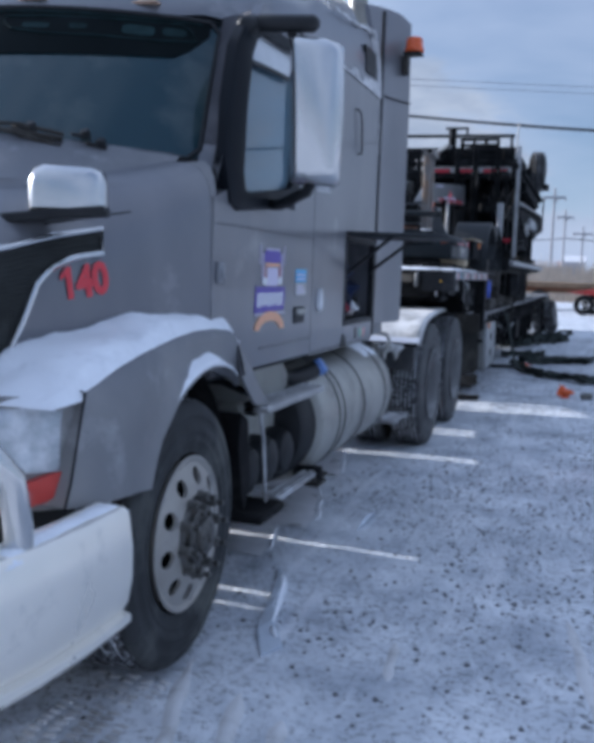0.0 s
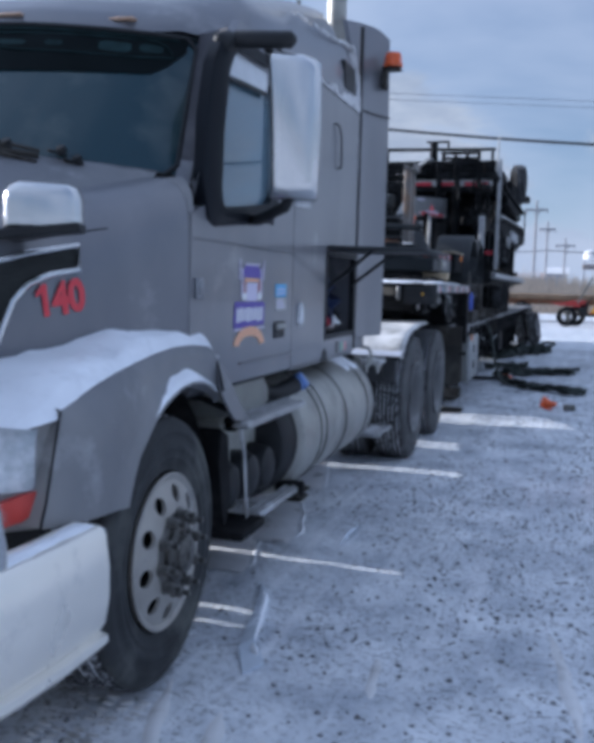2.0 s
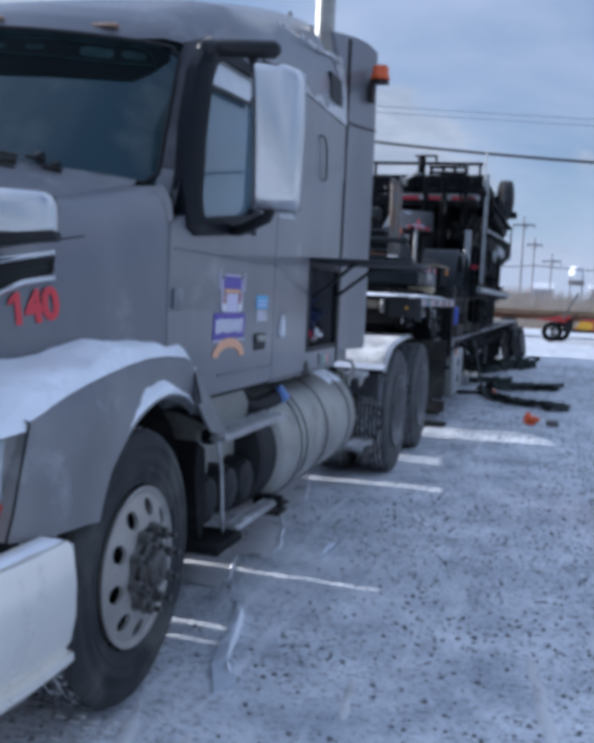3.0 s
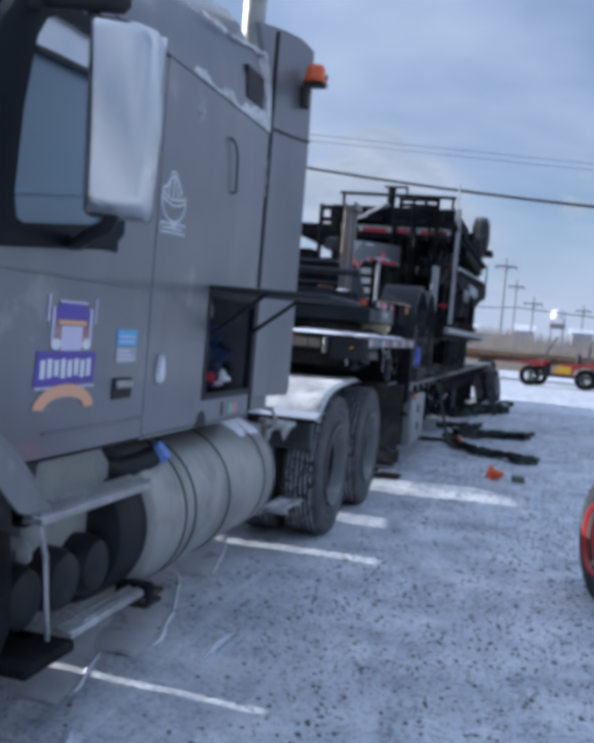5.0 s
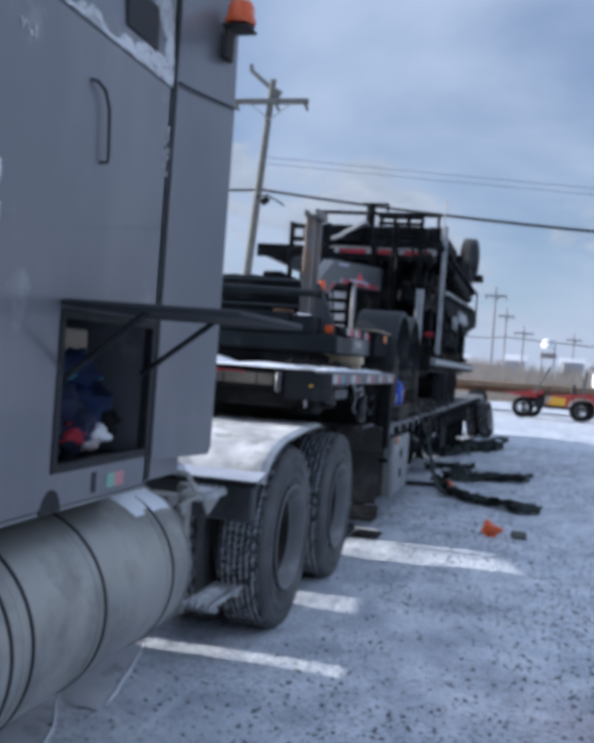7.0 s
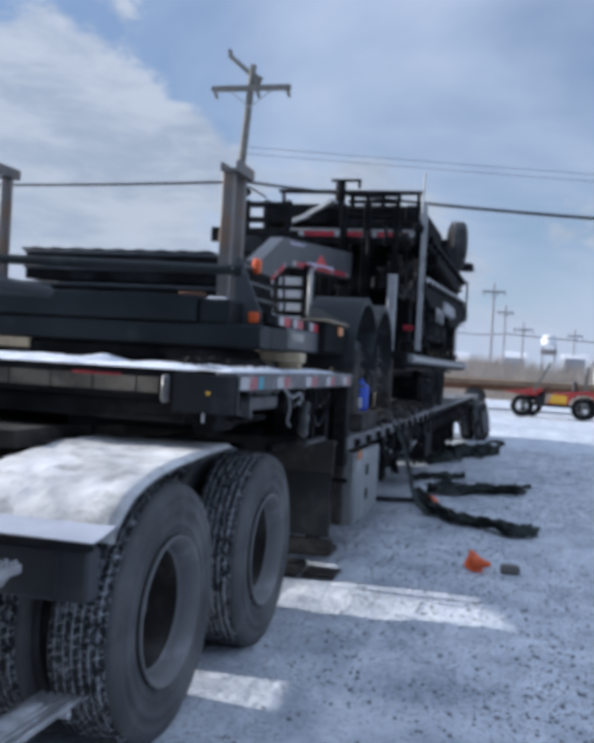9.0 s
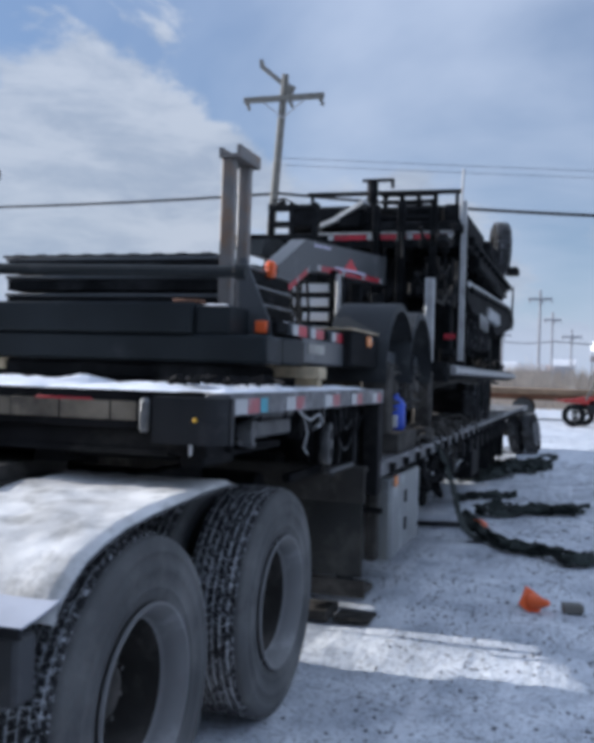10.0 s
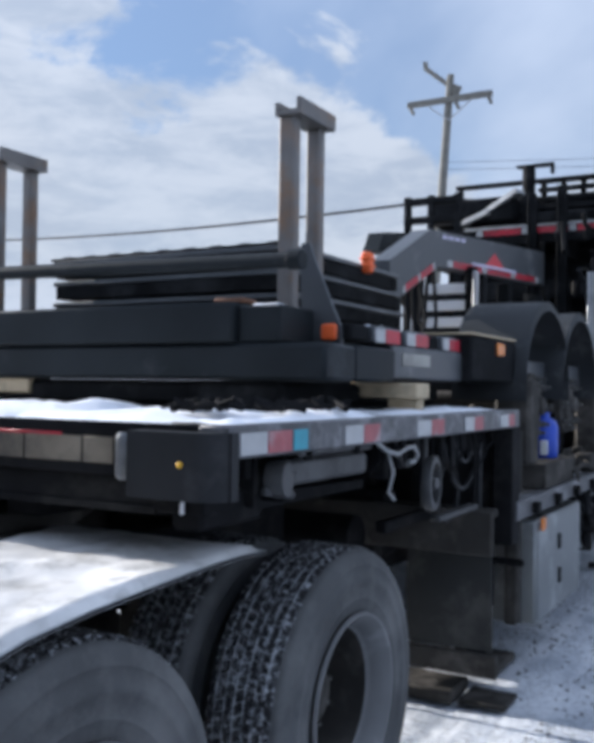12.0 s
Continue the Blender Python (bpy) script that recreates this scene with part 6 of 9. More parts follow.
# luggage inside the open hatch
def lump(c, r, seed):
    """A crumpled bundle: a ball pushed about by noise and flattened."""
    c, rows3 = Vector(c), []
    for j in range(13):
        th = math.pi * j / 12
        row = []
        for i in range(18):
            ph = 2 * math.pi * i / 18
            d = Vector((math.sin(th) * math.cos(ph), math.sin(th) * math.sin(ph), math.cos(th)))
            q = r * (1 + 0.55 * noise.noise(d * 1.7 + Vector((seed, 0, 0))) + 0.30 * noise.noise(d * 4.5 + Vector((0, seed, 0))))
            row.append(c + Vector((d.x * q, d.y * q * 1.25, d.z * q * 0.8)))
        rows3.append(row)
    return Shape().grid(rows3, True)


CLOTHS = ((TEXTILE, "dark blue cloth bag stuffed in the luggage hatch"), (material("blue_nylon", (0.012, 0.022, 0.065), 0.7, 0, 0.4, 9, 0.2, 30, spec=0.2), "blue nylon bag stuffed in the luggage hatch"),
          (LOADBLACK, "black cloth bag stuffed in the luggage hatch"), (material("mauve_cloth", (0.10, 0.075, 0.095), 0.9, 0, 0.3, 9, 0.2, 30), "faded mauve jacket stuffed in the luggage hatch"))
for k in range(14):
    bc = (-1.50 - 0.10 * (k % 2), 5.47 + 0.11 * (k % 5), 1.20 + 0.11 * (k // 5) + rnd(0, 0.03))
    mt, said = CLOTHS[(0, 1, 0, 3, 2, 1, 0)[k % 7]]
    solo("cloth_bag", lump(bc, rnd(0.08, 0.115), k * 3.7), mt, said, "bag", "bags in the luggage hatch", crease=70)
s = Shape().tube([(-1.46, 5.60, 1.39), (-1.44, 5.75, 1.43), (-1.46, 5.88, 1.40)], 0.010, 6)
solo("strap", s, material("teal_webbing", (0.03, 0.16, 0.22), 0.7, 0, 0.2, 20), "teal webbing handle over the clothes bags", "strap")
RED_CLOTH = material("dark_red_cloth", (0.34, 0.03, 0.045), 0.8, 0, 0.35, 12, 0.2, 30, spec=0.2)
solo("red_bag", lump((-1.425, 5.63, 1.215), 0.044, 3.1), RED_CLOTH, "crumpled red bag in the luggage hatch", "bag", crease=70)
solo("white_bag", lump((-1.415, 5.78, 1.205), 0.042, 5.5), WHITEP, "crumpled white plastic bag in the luggage hatch", "bag", crease=70)
solo("white_bag", lump((-1.42, 5.72, 1.175), 0.038, 9.9), material("dull_mauve_plastic", (0.40, 0.36, 0.36), 0.6, 0, 0.3, 9), "crumpled pale plastic bag in the luggage hatch", "bag", crease=70)
solo("carton", Shape().box(-1.62, -1.48, 5.52, 5.80, 1.46, 1.57, 0.006), material("beige_card", (0.30, 0.25, 0.20), 0.8, 0, 0.15, 6), "flat beige carton on top of the luggage", "box")

# ---- step-deck trailer ----
TXL, TXR = -3.86, -1.14
trailer = thing("step_deck_trailer", XC, 16, 0, "black step-deck semi trailer with snowy front deck", "trailer")
UZ, LZ = 1.468, 1.01
DF, DS, DE = 8.30, 10.86, 26.2           # front edge, step, rear edge
s = Shape()
ny = int((DS - DF - 0.1) / 0.14)
for k in range(18):
    x0 = TXL + 0.10 + k * (TXR - TXL - 0.2) / 18
    s.box(x0 + 0.003, x0 + (TXR - TXL - 0.2) / 18 - 0.003, DF + 0.05, DS, UZ - 0.045, UZ, 0.004)
parts("plank", s, DECKWOOD, trailer)
s = Shape().box(TXR - 0.10, TXR, DF, DS + 0.02, UZ - 0.088, UZ - 0.002, 0.006)
part("side_rail", Shape().box(TXL, TXL + 0.10, DF, DS + 0.02, UZ - 0.088, UZ - 0.002, 0.006), FRAME, trailer)
rail = part("side_rail", s, material("grey_rail", (0.10, 0.10, 0.105), 0.5, 0.3, 0.3, 6, 0.1, 40, (0.30, 0.30, 0.31), 0.45, 7), trailer, "grey deck side rail")
cols = [(WHITE, 8.34, 8.47), (FADED, 8.475, 8.60), (TEAL, 8.61, 8.69), (WHITE, 8.93, 9.06), (FADED, 9.065, 9.19), (WHITE, 9.52, 9.66), (FADED, 9.665, 9.80), (WHITE, 10.05, 10.17), (FADED, 10.175, 10.29), (WHITE, 10.55, 10.68), (FADED, 10.685, 10.78)]
for mt, a, b in cols:
    part("reflective_tape", Shape().box(TXR, TXR + 0.004, a, b, UZ - 0.080, UZ - 0.022, 0.001), mt, rail)
s = Shape().box(TXL + 0.105, TXR - 0.105, DF, DF + 0.06, UZ - 0.15, UZ - 0.004, 0.008).box(TXL + 0.1, TXR - 0.1, DF + 0.03, DF + 0.10, UZ - 0.24, UZ - 0.15, 0.006)
front = part("front_rail", s, FRAME, trailer, "black front rail")
for k, (a, w) in enumerate([(-1.62, 0.105), (-1.84, 0.212), (-2.06, 0.212), (-2.28, 0.215), (-2.5, 0.212), (-2.72, 0.216), (-2.94, 0.212), (-3.16, 0.212)]):
    part("reflective_tape", Shape().box(a, a + w, DF - 0.004, DF, UZ - 0.115, UZ - 0.045, 0.001), TAN, front, "dusty reflective strip")
part("side_strip", Shape().box(-1.95, -1.70, DF - 0.0045, DF, UZ - 0.045, UZ - 0.037, 0.001), RED, front)
s = Shape().box(-1.495, -1.455, DF - 0.024, DF, UZ - 0.155, UZ - 0.03, 0.010)
part("document_holder", s, material("scuffed_clear_plastic", (0.16, 0.165, 0.17), 0.35, 0, 0.3, 20, 0.1, 60), front, "clear plastic document holder")
s = Shape()
ring = [(-1.42, DF - 0.06), (-1.225, DF - 0.06)] + [(-1.225 + 0.09 * math.sin(radians(a)), DF + 0.03 - 0.09 * math.cos(radians(a))) for a in (15, 30, 45, 60, 75, 90)] + [(-1.135, DF - 0.002), (-1.42, DF - 0.002)]
s.prism(ring, "z", UZ - 0.19, UZ - 0.02)
cor = part("corner_casting", s, BLACK, trailer, "black rounded corner box", 25)
part("marker_lamp", Shape().lathe([(0.008, 0), (0.008, 0.006), (0, 0.010)], (-1.25, DF - 0.058, UZ - 0.10), (0, -1, 0), 14), YELLOW, cor, "small amber marker lamp")
# beams under the upper deck
s = Shape()
for bx in (XC - 0.55, XC + 0.55):
    s.box(bx - 0.07, bx + 0.07, DF + 0.1, DS, UZ - 0.30, UZ - 0.05)
for k in range(8):
    y = DF + 0.25 + k * 0.34
    s.box(TXL + 0.1, TXR - 0.1, y - 0.025, y + 0.025, UZ - 0.16, UZ - 0.05, 0.004)
parts("cross_member", s, FRAME, trailer)
s = Shape().prism([(DF + 0.02, 1.225), (DF + 0.30, 1.18), (9.6, 1.18), (9.6, 1.21), (DF + 0.02, 1.245)], "x", TXL + 0.45, TXR - 0.25)
part("kingpin_plate", s, FRAME, trailer)
s = Shape().box(-1.36, -1.26, DF + 0.05, DF + 0.35, 1.185, 1.28, 0.01)
part("kingpin_bracket", s, FRAME, trailer)
part("grease_lamp", Shape().cyl((-1.30, DF + 0.02, 1.232), (-1.30, DF + 0.02, 1.292), 0.006, 10), WHITEP, trailer)
# bulkhead at the step and gooseneck webs
s = Shape().box(TXL + 0.05, TXR - 0.02, DS - 0.02, DS + 0.05, LZ - 0.05, UZ - 0.09, 0.008)
for bx in (XC - 0.55, XC + 0.55):
    s.prism([(9.6, UZ - 0.3), (DS, UZ - 0.3), (DS, 0.98), (10.4, 1.08)], "x", bx - 0.05, bx + 0.05)
for bx in (TXR - 0.06, TXR - 0.5, TXL + 0.06, TXL + 0.5):
    s.box(bx - 0.05, bx + 0.05, DS - 0.06, DS + 0.08, 0.80, UZ - 0.09, 0.006)
parts("step_bulkhead", s, FRAME, trailer)
# lower deck
s = Shape()
for k in range(18):
    x0 = TXL + 0.08 + k * (TXR - TXL - 0.16) / 18
    s.box(x0 + 0.003, x0 + (TXR - TXL - 0.16) / 18 - 0.003, DS + 0.05, DE, LZ - 0.045, LZ, 0.004)
parts("plank", s, DECKWOOD, trailer)
s = Shape().box(TXR - 0.08, TXR, DS, DE, LZ - 0.10, LZ - 0.002, 0.006).box(TXL, TXL + 0.08, DS, DE, LZ - 0.10, LZ - 0.002, 0.006)
pockets = Shape()
for k in range(28):
    y = DS + 0.3 + k * 0.48
    pockets.box(TXR + 0.0, TXR + 0.035, y - 0.035, y + 0.035, LZ - 0.09, LZ - 0.03, 0.006)
parts("stake_pocket", pockets, FRAME, trailer)
parts("side_rail", s, material("worn_low_rail", (0.10, 0.10, 0.105), 0.5, 0.3, 0.3, 6, 0.1, 40, (0.28, 0.28, 0.29), 0.4, 4), trailer)
s = Shape()
for bx in (XC - 0.55, XC + 0.55):
    s.box(bx - 0.07, bx + 0.07, DS, DE, 0.58, LZ - 0.05)
for k in range(30):
    y = DS + 0.3 + k * 0.46
    s.box(TXL + 0.08, TXR - 0.08, y - 0.03, y + 0.03, LZ - 0.17, LZ - 0.05, 0.004)
parts("cross_member", s, FRAME, trailer)
# landing legs
for e in (1, -1):
    lx = -1.42 if e > 0 else 2 * XC + 1.42
    s = Shape().box(lx - 0.07, lx + 0.07, 11.05, 11.19, 0.40, 1.10, 0.01).box(lx - 0.05, lx + 0.05, 11.07, 11.17, 0.16, 0.42, 0.008)
    s.bar((lx, 11.2, 0.5), (lx - e * 0.1, 12.0, 0.85), 0.05, 0.05)
    leg = part("landing_leg", s, FRAME, trailer, "black landing leg")
    part("landing_foot", Shape().box(lx - 0.16, lx + 0.16, 10.98, 11.28, 0.10, 0.15, 0.012), UNDER, leg)
s = Shape().box(2 * XC + 1.42, -1.42, 11.09, 11.15, 0.62, 0.68).cyl((-1.35, 11.12, 0.66), (-1.18, 11.12, 0.66), 0.02)
parts("leg_shaft", s, FRAME, trailer)
s = Shape()
for i, (a, b) in enumerate(((-1.88, 0.07), (-1.66, 0.07), (-1.40, 0.03))):
    s.box(a, a + 0.24, 10.66 + 0.04 * i, 10.98, 0.005, b, 0.008)
each("timber_block", s, UNDER, "dirty timber block on the snow beside the landing leg", "timber block", "timber blocks")
# tool box hung under the lower deck
s = Shape().box(-1.75, -1.17, 11.33, 12.42, 0.285, 0.85, 0.012)
tb = part("tool_box", s, material("light_grey_tool_box", (0.25, 0.26, 0.26), 0.45, 0.5, 0.1, 3, 0.03, 30, (0.42, 0.43, 0.44), 0.3, 4), trailer, "light grey steel tool box")
s = Shape().box(-1.172, -1.163, 11.36, 12.39, 0.31, 0.83, 0.004)
part("tool_box_door", s, tb.data.materials[0], tb)
for lz in (0.48, 0.68):
    part("latch", Shape().box(-1.164, -1.15, 11.80, 11.85, lz - 0.045, lz + 0.045, 0.005), BLACK, tb)
part("marker_lamp", Shape().box(-1.15, -1.135, 11.34, 11.42, 0.80, 0.87, 0.006), AMBER, trailer, "amber side marker lamp")
s = Shape().box(-1.31, -1.24, 11.22, 11.31, 0.30, 1.35, 0.01)
part("box_post", s, UNDER, trailer, "dark steel post beside the tool box")
# winches, rolled straps and hoses below the rails
for k, y in enumerate((8.64, 10.15)):
    s = Shape().cyl((-1.30, y - 0.07, UZ - 0.17), (-1.30, y + 0.07, UZ - 0.17), 0.055, 18).box(-1.37, -1.23, y - 0.085, y - 0.072, UZ - 0.24, UZ - 0.09, 0.003).box(-1.37, -1.23, y + 0.072, y + 0.085, UZ - 0.24, UZ - 0.09, 0.003)
    part("strap_winch", s, FRAME, trailer, "black strap winch")
s = Shape()
for a, b, dz in ((9.55, 9.80, 0.07), (10.2, 10.5, 0.1), (10.05, 10.6, 0.22)):
    s.tube([(-1.24, a + (b - a) * k / 10, UZ - 0.13 - dz * math.sin(math.pi * k / 10)) for k in range(11)], 0.010, 6)
parts("hose", s, BLACK, trailer)
s = Shape()
s.tube([(-1.30, 10.3 + 0.13 * math.cos(2 * math.pi * k / 20), 1.10 + 0.13 * math.sin(2 * math.pi * k / 20)) for k in range(21)], 0.009, 6)
s.cyl((-1.26, 10.62, 0.85), (-1.26, 10.62, 1.30), 0.014, 8)
parts("hose_coil", s, BLACK, trailer)
WORN = material("worn_grey_steel", (0.085, 0.085, 0.086), 0.5, 0.2, 0.3, 6, 0.1, 40, (0.03, 0.03, 0.03), 0.45, 5)
s = Shape().box(-1.36, -1.235, 8.78, 9.30, 1.268, 1.345, 0.012).box(-1.36, -1.24, 8.84, 9.36, 1.346, 1.374, 0.01)
parts("rail_tray", s, WORN, trailer)
s = Shape().lathe([(0.02, -0.03), (0.05, -0.03), (0.055, 0.0), (0.05, 0.03), (0.02, 0.03)], (-1.215, 8.66, 1.30), (1, 0.2, 0), 16, True, True)
s.cyl((-1.23, 8.60, 1.27), (-1.20, 8.72, 1.25), 0.012, 8).box(-1.25, -1.19, 8.68, 8.74, 1.31, 1.35, 0.01)
parts("winch_ratchet", s, WORN, trailer)
s = Shape().tube([(-1.20, 9.28, 1.385), (-1.19, 9.36, 1.345), (-1.19, 9.46, 1.325), (-1.19, 9.56, 1.345), (-1.19, 9.62, 1.345), (-1.19, 9.66, 1.31), (-1.195, 9.63, 1.285), (-1.20, 9.60, 1.29)], 0.008, 8)
s.tube([(-1.21, 9.42, 1.34), (-1.20, 9.45, 1.26), (-1.21, 9.43, 1.19), (-1.20, 9.46, 1.16)], 0.006, 6)
parts("tarp_hook", s, GALV, trailer, "pale bent steel hook")
s = Shape().lathe([(0.085, -0.02), (0.11, -0.018), (0.115, 0.0), (0.11, 0.018), (0.085, 0.02), (0.08, 0), (0.085, -0.02)], (-1.225, 9.90, 1.18), (1, 0.15, 0), 24)
s.cyl((-1.25, 9.90, 1.18), (-1.20, 9.90, 1.18), 0.025, 12).box(-1.26, -1.235, 9.86, 9.94, 1.08, 1.38, 0.006)
parts("pulley", s, WORN, trailer)
s = Shape()
for k in range(13):
    y, d, r = 9.36 + 0.11 * k, rnd(0.06, 0.26), rnd(0.004, 0.008)
    s.tube([(-1.23, y, 1.385), (-1.22, y + rnd(-0.04, 0.04), 1.385 - d * 0.6), (-1.24, y + rnd(-0.06, 0.06), 1.385 - d)], r, 6)
s.tube([(-1.22, 10.41, 1.38), (-1.215, 10.42, 1.2), (-1.22, 10.42, 1.04)], 0.008, 6)
for k in range(9):
    s.box(-1.30, -1.235, 9.45 + 0.14 * k, 9.50 + 0.14 * k + rnd(0, 0.05), 1.20 + rnd(0, 0.1), 1.37, 0.008)
tagged(part("strap_end", s, FRAME, trailer), kind="stuff")
part("air_line_bracket", Shape().box(-1.28, -1.23, 10.02, 10.52, 1.005, 1.03, 0.006), WORN, trailer)
s = Shape().box(-2.4, -1.75, 10.56, 10.80, 0.70, 1.05, 0.03).cyl((-1.75, 10.3, 0.86), (-2.4, 10.3, 0.86), 0.1, 20)
parts("air_tank", s, FRAME, trailer)
for k in range(14):
    y = 12.7 + k * 0.62
    s = Shape().box(-1.30, -1.16, y - 0.07, y + 0.07, 0.70, 0.86, 0.01).cyl((-1.23, y - 0.10, 0.77), (-1.23, y + 0.10, 0.77), 0.05, 12)
    part("strap_winch", s, FRAME, trailer)
# hanging boards and flaps ahead of the rear axles
for k, (y, w) in enumerate(((16.9, 0.5), (18.1, 0.5), (19.0, 0.5), (20.4, 0.5))):
    s = Shape().box(-1.78, -1.18, y, y + 0.02, 0.30, 0.88, 0.006)
    part("mud_flap", s, FRAME, trailer)
# the far boxes are unseen, added to stop sun passing under the deck
s = Shape().box(-1.6, -1.19, 16.2, 16.9, 0.36, 0.86, 0.02).box(-3.82, -3.4, 11.3, 15.9, 0.12, 0.88, 0.02).box(-3.82, -3.4, 15.92, 18.8, 0.12, 0.88, 0.02).box(-3.82, -3.4, 19.2, 21.6, 0.12, 0.88, 0.02)
parts("side_box", s, FRAME, trailer)
# unseen far-side panels, added to shape the sun strips on the ground
part("sun_block_deck_skirt", Shape().prism([(9.35, 1.27), (9.9, 1.255), (10.84, 1.175), (10.84, 1.376), (9.35, 1.376)], "x", -3.84, -3.81), FRAME, trailer)
part("sun_block_skirt", Shape().box(-3.80, -3.77, 9.50, 9.98, 0.12, 1.24, 0.005), FRAME, truck)
part("cross_board", Shape().box(-2.95, -1.16, 10.50, 10.54, 0.79, 1.0, 0.006), UNDER, trailer, "dirty cross board ahead of the step")
# another unseen panel on the far side that blocks low sun
part("sun_block_panel", Shape().box(-3.79, -3.75, 8.2, 8.75, 0.90, 1.16, 0.005), BLACK, truck)
for wy in (25.25, 26.5):
    for e in (1, -1):
        for wx in (-0.82, -1.12):
            m = pose(wx - 0.1, wy, 0.425, 0, -9, -4) if e > 0 else pose(2 * XC - wx, wy, 0.425, 0, 0, 180)
            wheel_at(trailer, m @ Matrix.Scale(0.83, 4), WHEEL_D, REAR_TYRE)
s = Shape()
for wy in (25.25, 26.5):
    s.cyl((XC - 1.4, wy, 0.425), (XC + 1.4, wy, 0.425), 0.07)
    s.box(XC - 0.6, XC + 0.6, wy - 0.3, wy + 0.3, 0.5, 0.7, 0.03)
parts("axle", s, UNDER, trailer)

# snow on the upper deck
s = Shape()
heap(s, -1.98, -1.15, DF + 0.01, 9.35, UZ, 0.024, 0.03, 21, 0.10)
heap(s, -3.7, -1.9, DF + 0.01, 9.1, UZ, 0.035, 0.04, 22, 0.10)
heap(s, -1.55, -1.16, 9.3, 10.7, UZ, 0.018, 0.03, 23, 0.2)
solo("snow", s, SNOW, "broken snow lying on the trailer front deck", "snow", kind="stuff", crease=80)
s = Shape()
for k in range(40):
    x, y = rnd(-1.55, -1.24), rnd(8.45, 9.15)
    s.tube([(x, y, UZ + 0.03), (x + rnd(-0.05, 0.05), y + rnd(-0.05, 0.05), UZ + 0.045 + rnd(0, 0.015)), (x + rnd(-0.09, 0.09), y + rnd(-0.09, 0.09), UZ + 0.028)], rnd(0.006, 0.012), 6)
kit("chain", s, FRAME, "dark tie-down chain heaped in the deck snow", "chain", "chain_link")


# ---- load: flatbed equipment trailers stacked on the semi trailer ----
def tape_run(owner, p0, p1, n, h, nrm):
    """Alternating red and white reflective pieces along a line."""
    p0, p1, nrm = Vector(p0), Vector(p1), Vector(nrm)
    for k in range(n):
        h0, h1 = (0.36, 0.64) if k % 2 == 0 else (-0.32, 1.32)
        a, b = p0.lerp(p1, max(0.0, (k + h0) / n)), p0.lerp(p1, min(1.0, (k + h1) / n))
        sh = Shape()
        up = Vector((0, 0, h / 2))
        q = [a - up, b - up, b + up, a + up]
        sh.add(q + [c + nrm * 0.003 for c in q], [[0, 1, 2, 3], [4, 5, 6, 7], [0, 1, 5, 4], [1, 2, 6, 5], [2, 3, 7, 6], [3, 0, 4, 7]])
        part("reflective_tape", sh, RED if k % 2 else WHITE, owner, smooth=False)


def i_post(x, y, z0, z1, owner, w=0.17, d=0.20):
    """A square tube upright."""
    return Shape().box(x - w / 2, x + w / 2, y - d / 2, y + d / 2, z0, z1, 0.006)


flat1 = thing("equipment_trailer", XC, 11, 1.6, "dark grey steel equipment trailer with posts, chained on deck", "trailer")
# rear cross beams
s = Shape().box(-3.55, -1.30, 9.10, 9.34, 1.585, 1.715, 0.014)
part("lower_beam", s, TRAILER, flat1, "dark grey cross beam")
s = Shape().box(-3.55, -1.662, 9.08, 9.30, 1.717, 1.862, 0.010)
part("upper_beam", s, TRAILER, flat1, "dark grey cross beam")
s = Shape().box(-1.660, -1.487, 9.115, 9.36, 1.717, 1.85, 0.008)
parts("corner_gusset", s, TRAILER, flat1, "", 20)
part("corner_gusset", Shape().prism([(-1.53, 1.717), (-1.372, 1.717), (-1.378, 1.79), (-1.42, 1.88), (-1.455, 1.96), (-1.49, 2.04), (-1.512, 2.10), (-1.545, 2.10), (-1.545, 1.9)], "y", 9.362, 9.376), NECK, flat1, "grey corner gusset plate", 20)
s = Shape().box(-1.50, -1.32, 9.70, 13.9, 1.60, 1.735, 0.008).box(-1.50, -1.305, 9.345, 9.70, 1.588, 1.716, 0.008).box(-3.6, -3.5, 9.3, 13.9, 1.6, 1.8, 0.008)
for k in range(8):
    s.box(-3.55, -1.45, 9.7 + 0.55 * k, 9.78 + 0.55 * k, 1.66, 1.78, 0.005)
frm = part("side_frame", next(s.pieces()), NECK, flat1, "dark grey side frame")
for q in list(s.pieces())[1:]:
    part("frame_member", q, TRAILER, flat1)
s = Shape()
for y0, y1 in ((9.385, 9.535), (9.80, 9.845), (10.11, 10.265)):
    s.box(-1.45, -1.345, y0, y1, 1.737, 1.80, 0.008)
parts("rail_pocket", s, LOADBLACK, flat1)
s = Shape()
for y0, y1 in ((9.54, 9.795), (9.85, 10.105), (10.27, 10.505)):
    s.box(-1.45, -1.325, y0, y1, 1.737, 1.80, 0.008)
parts("rail_pocket", s, NECK, flat1)
part("fender_bracket", Shape().box(-1.60, -1.27, 10.52, 11.26, 1.60, 1.82, 0.012), LOADBLACK, flat1, "black box bracket ahead of the fender")
part("bracket_edge", Shape().box(-1.60, -1.262, 10.51, 11.24, 1.822, 1.832, 0.003), WOOD, flat1)
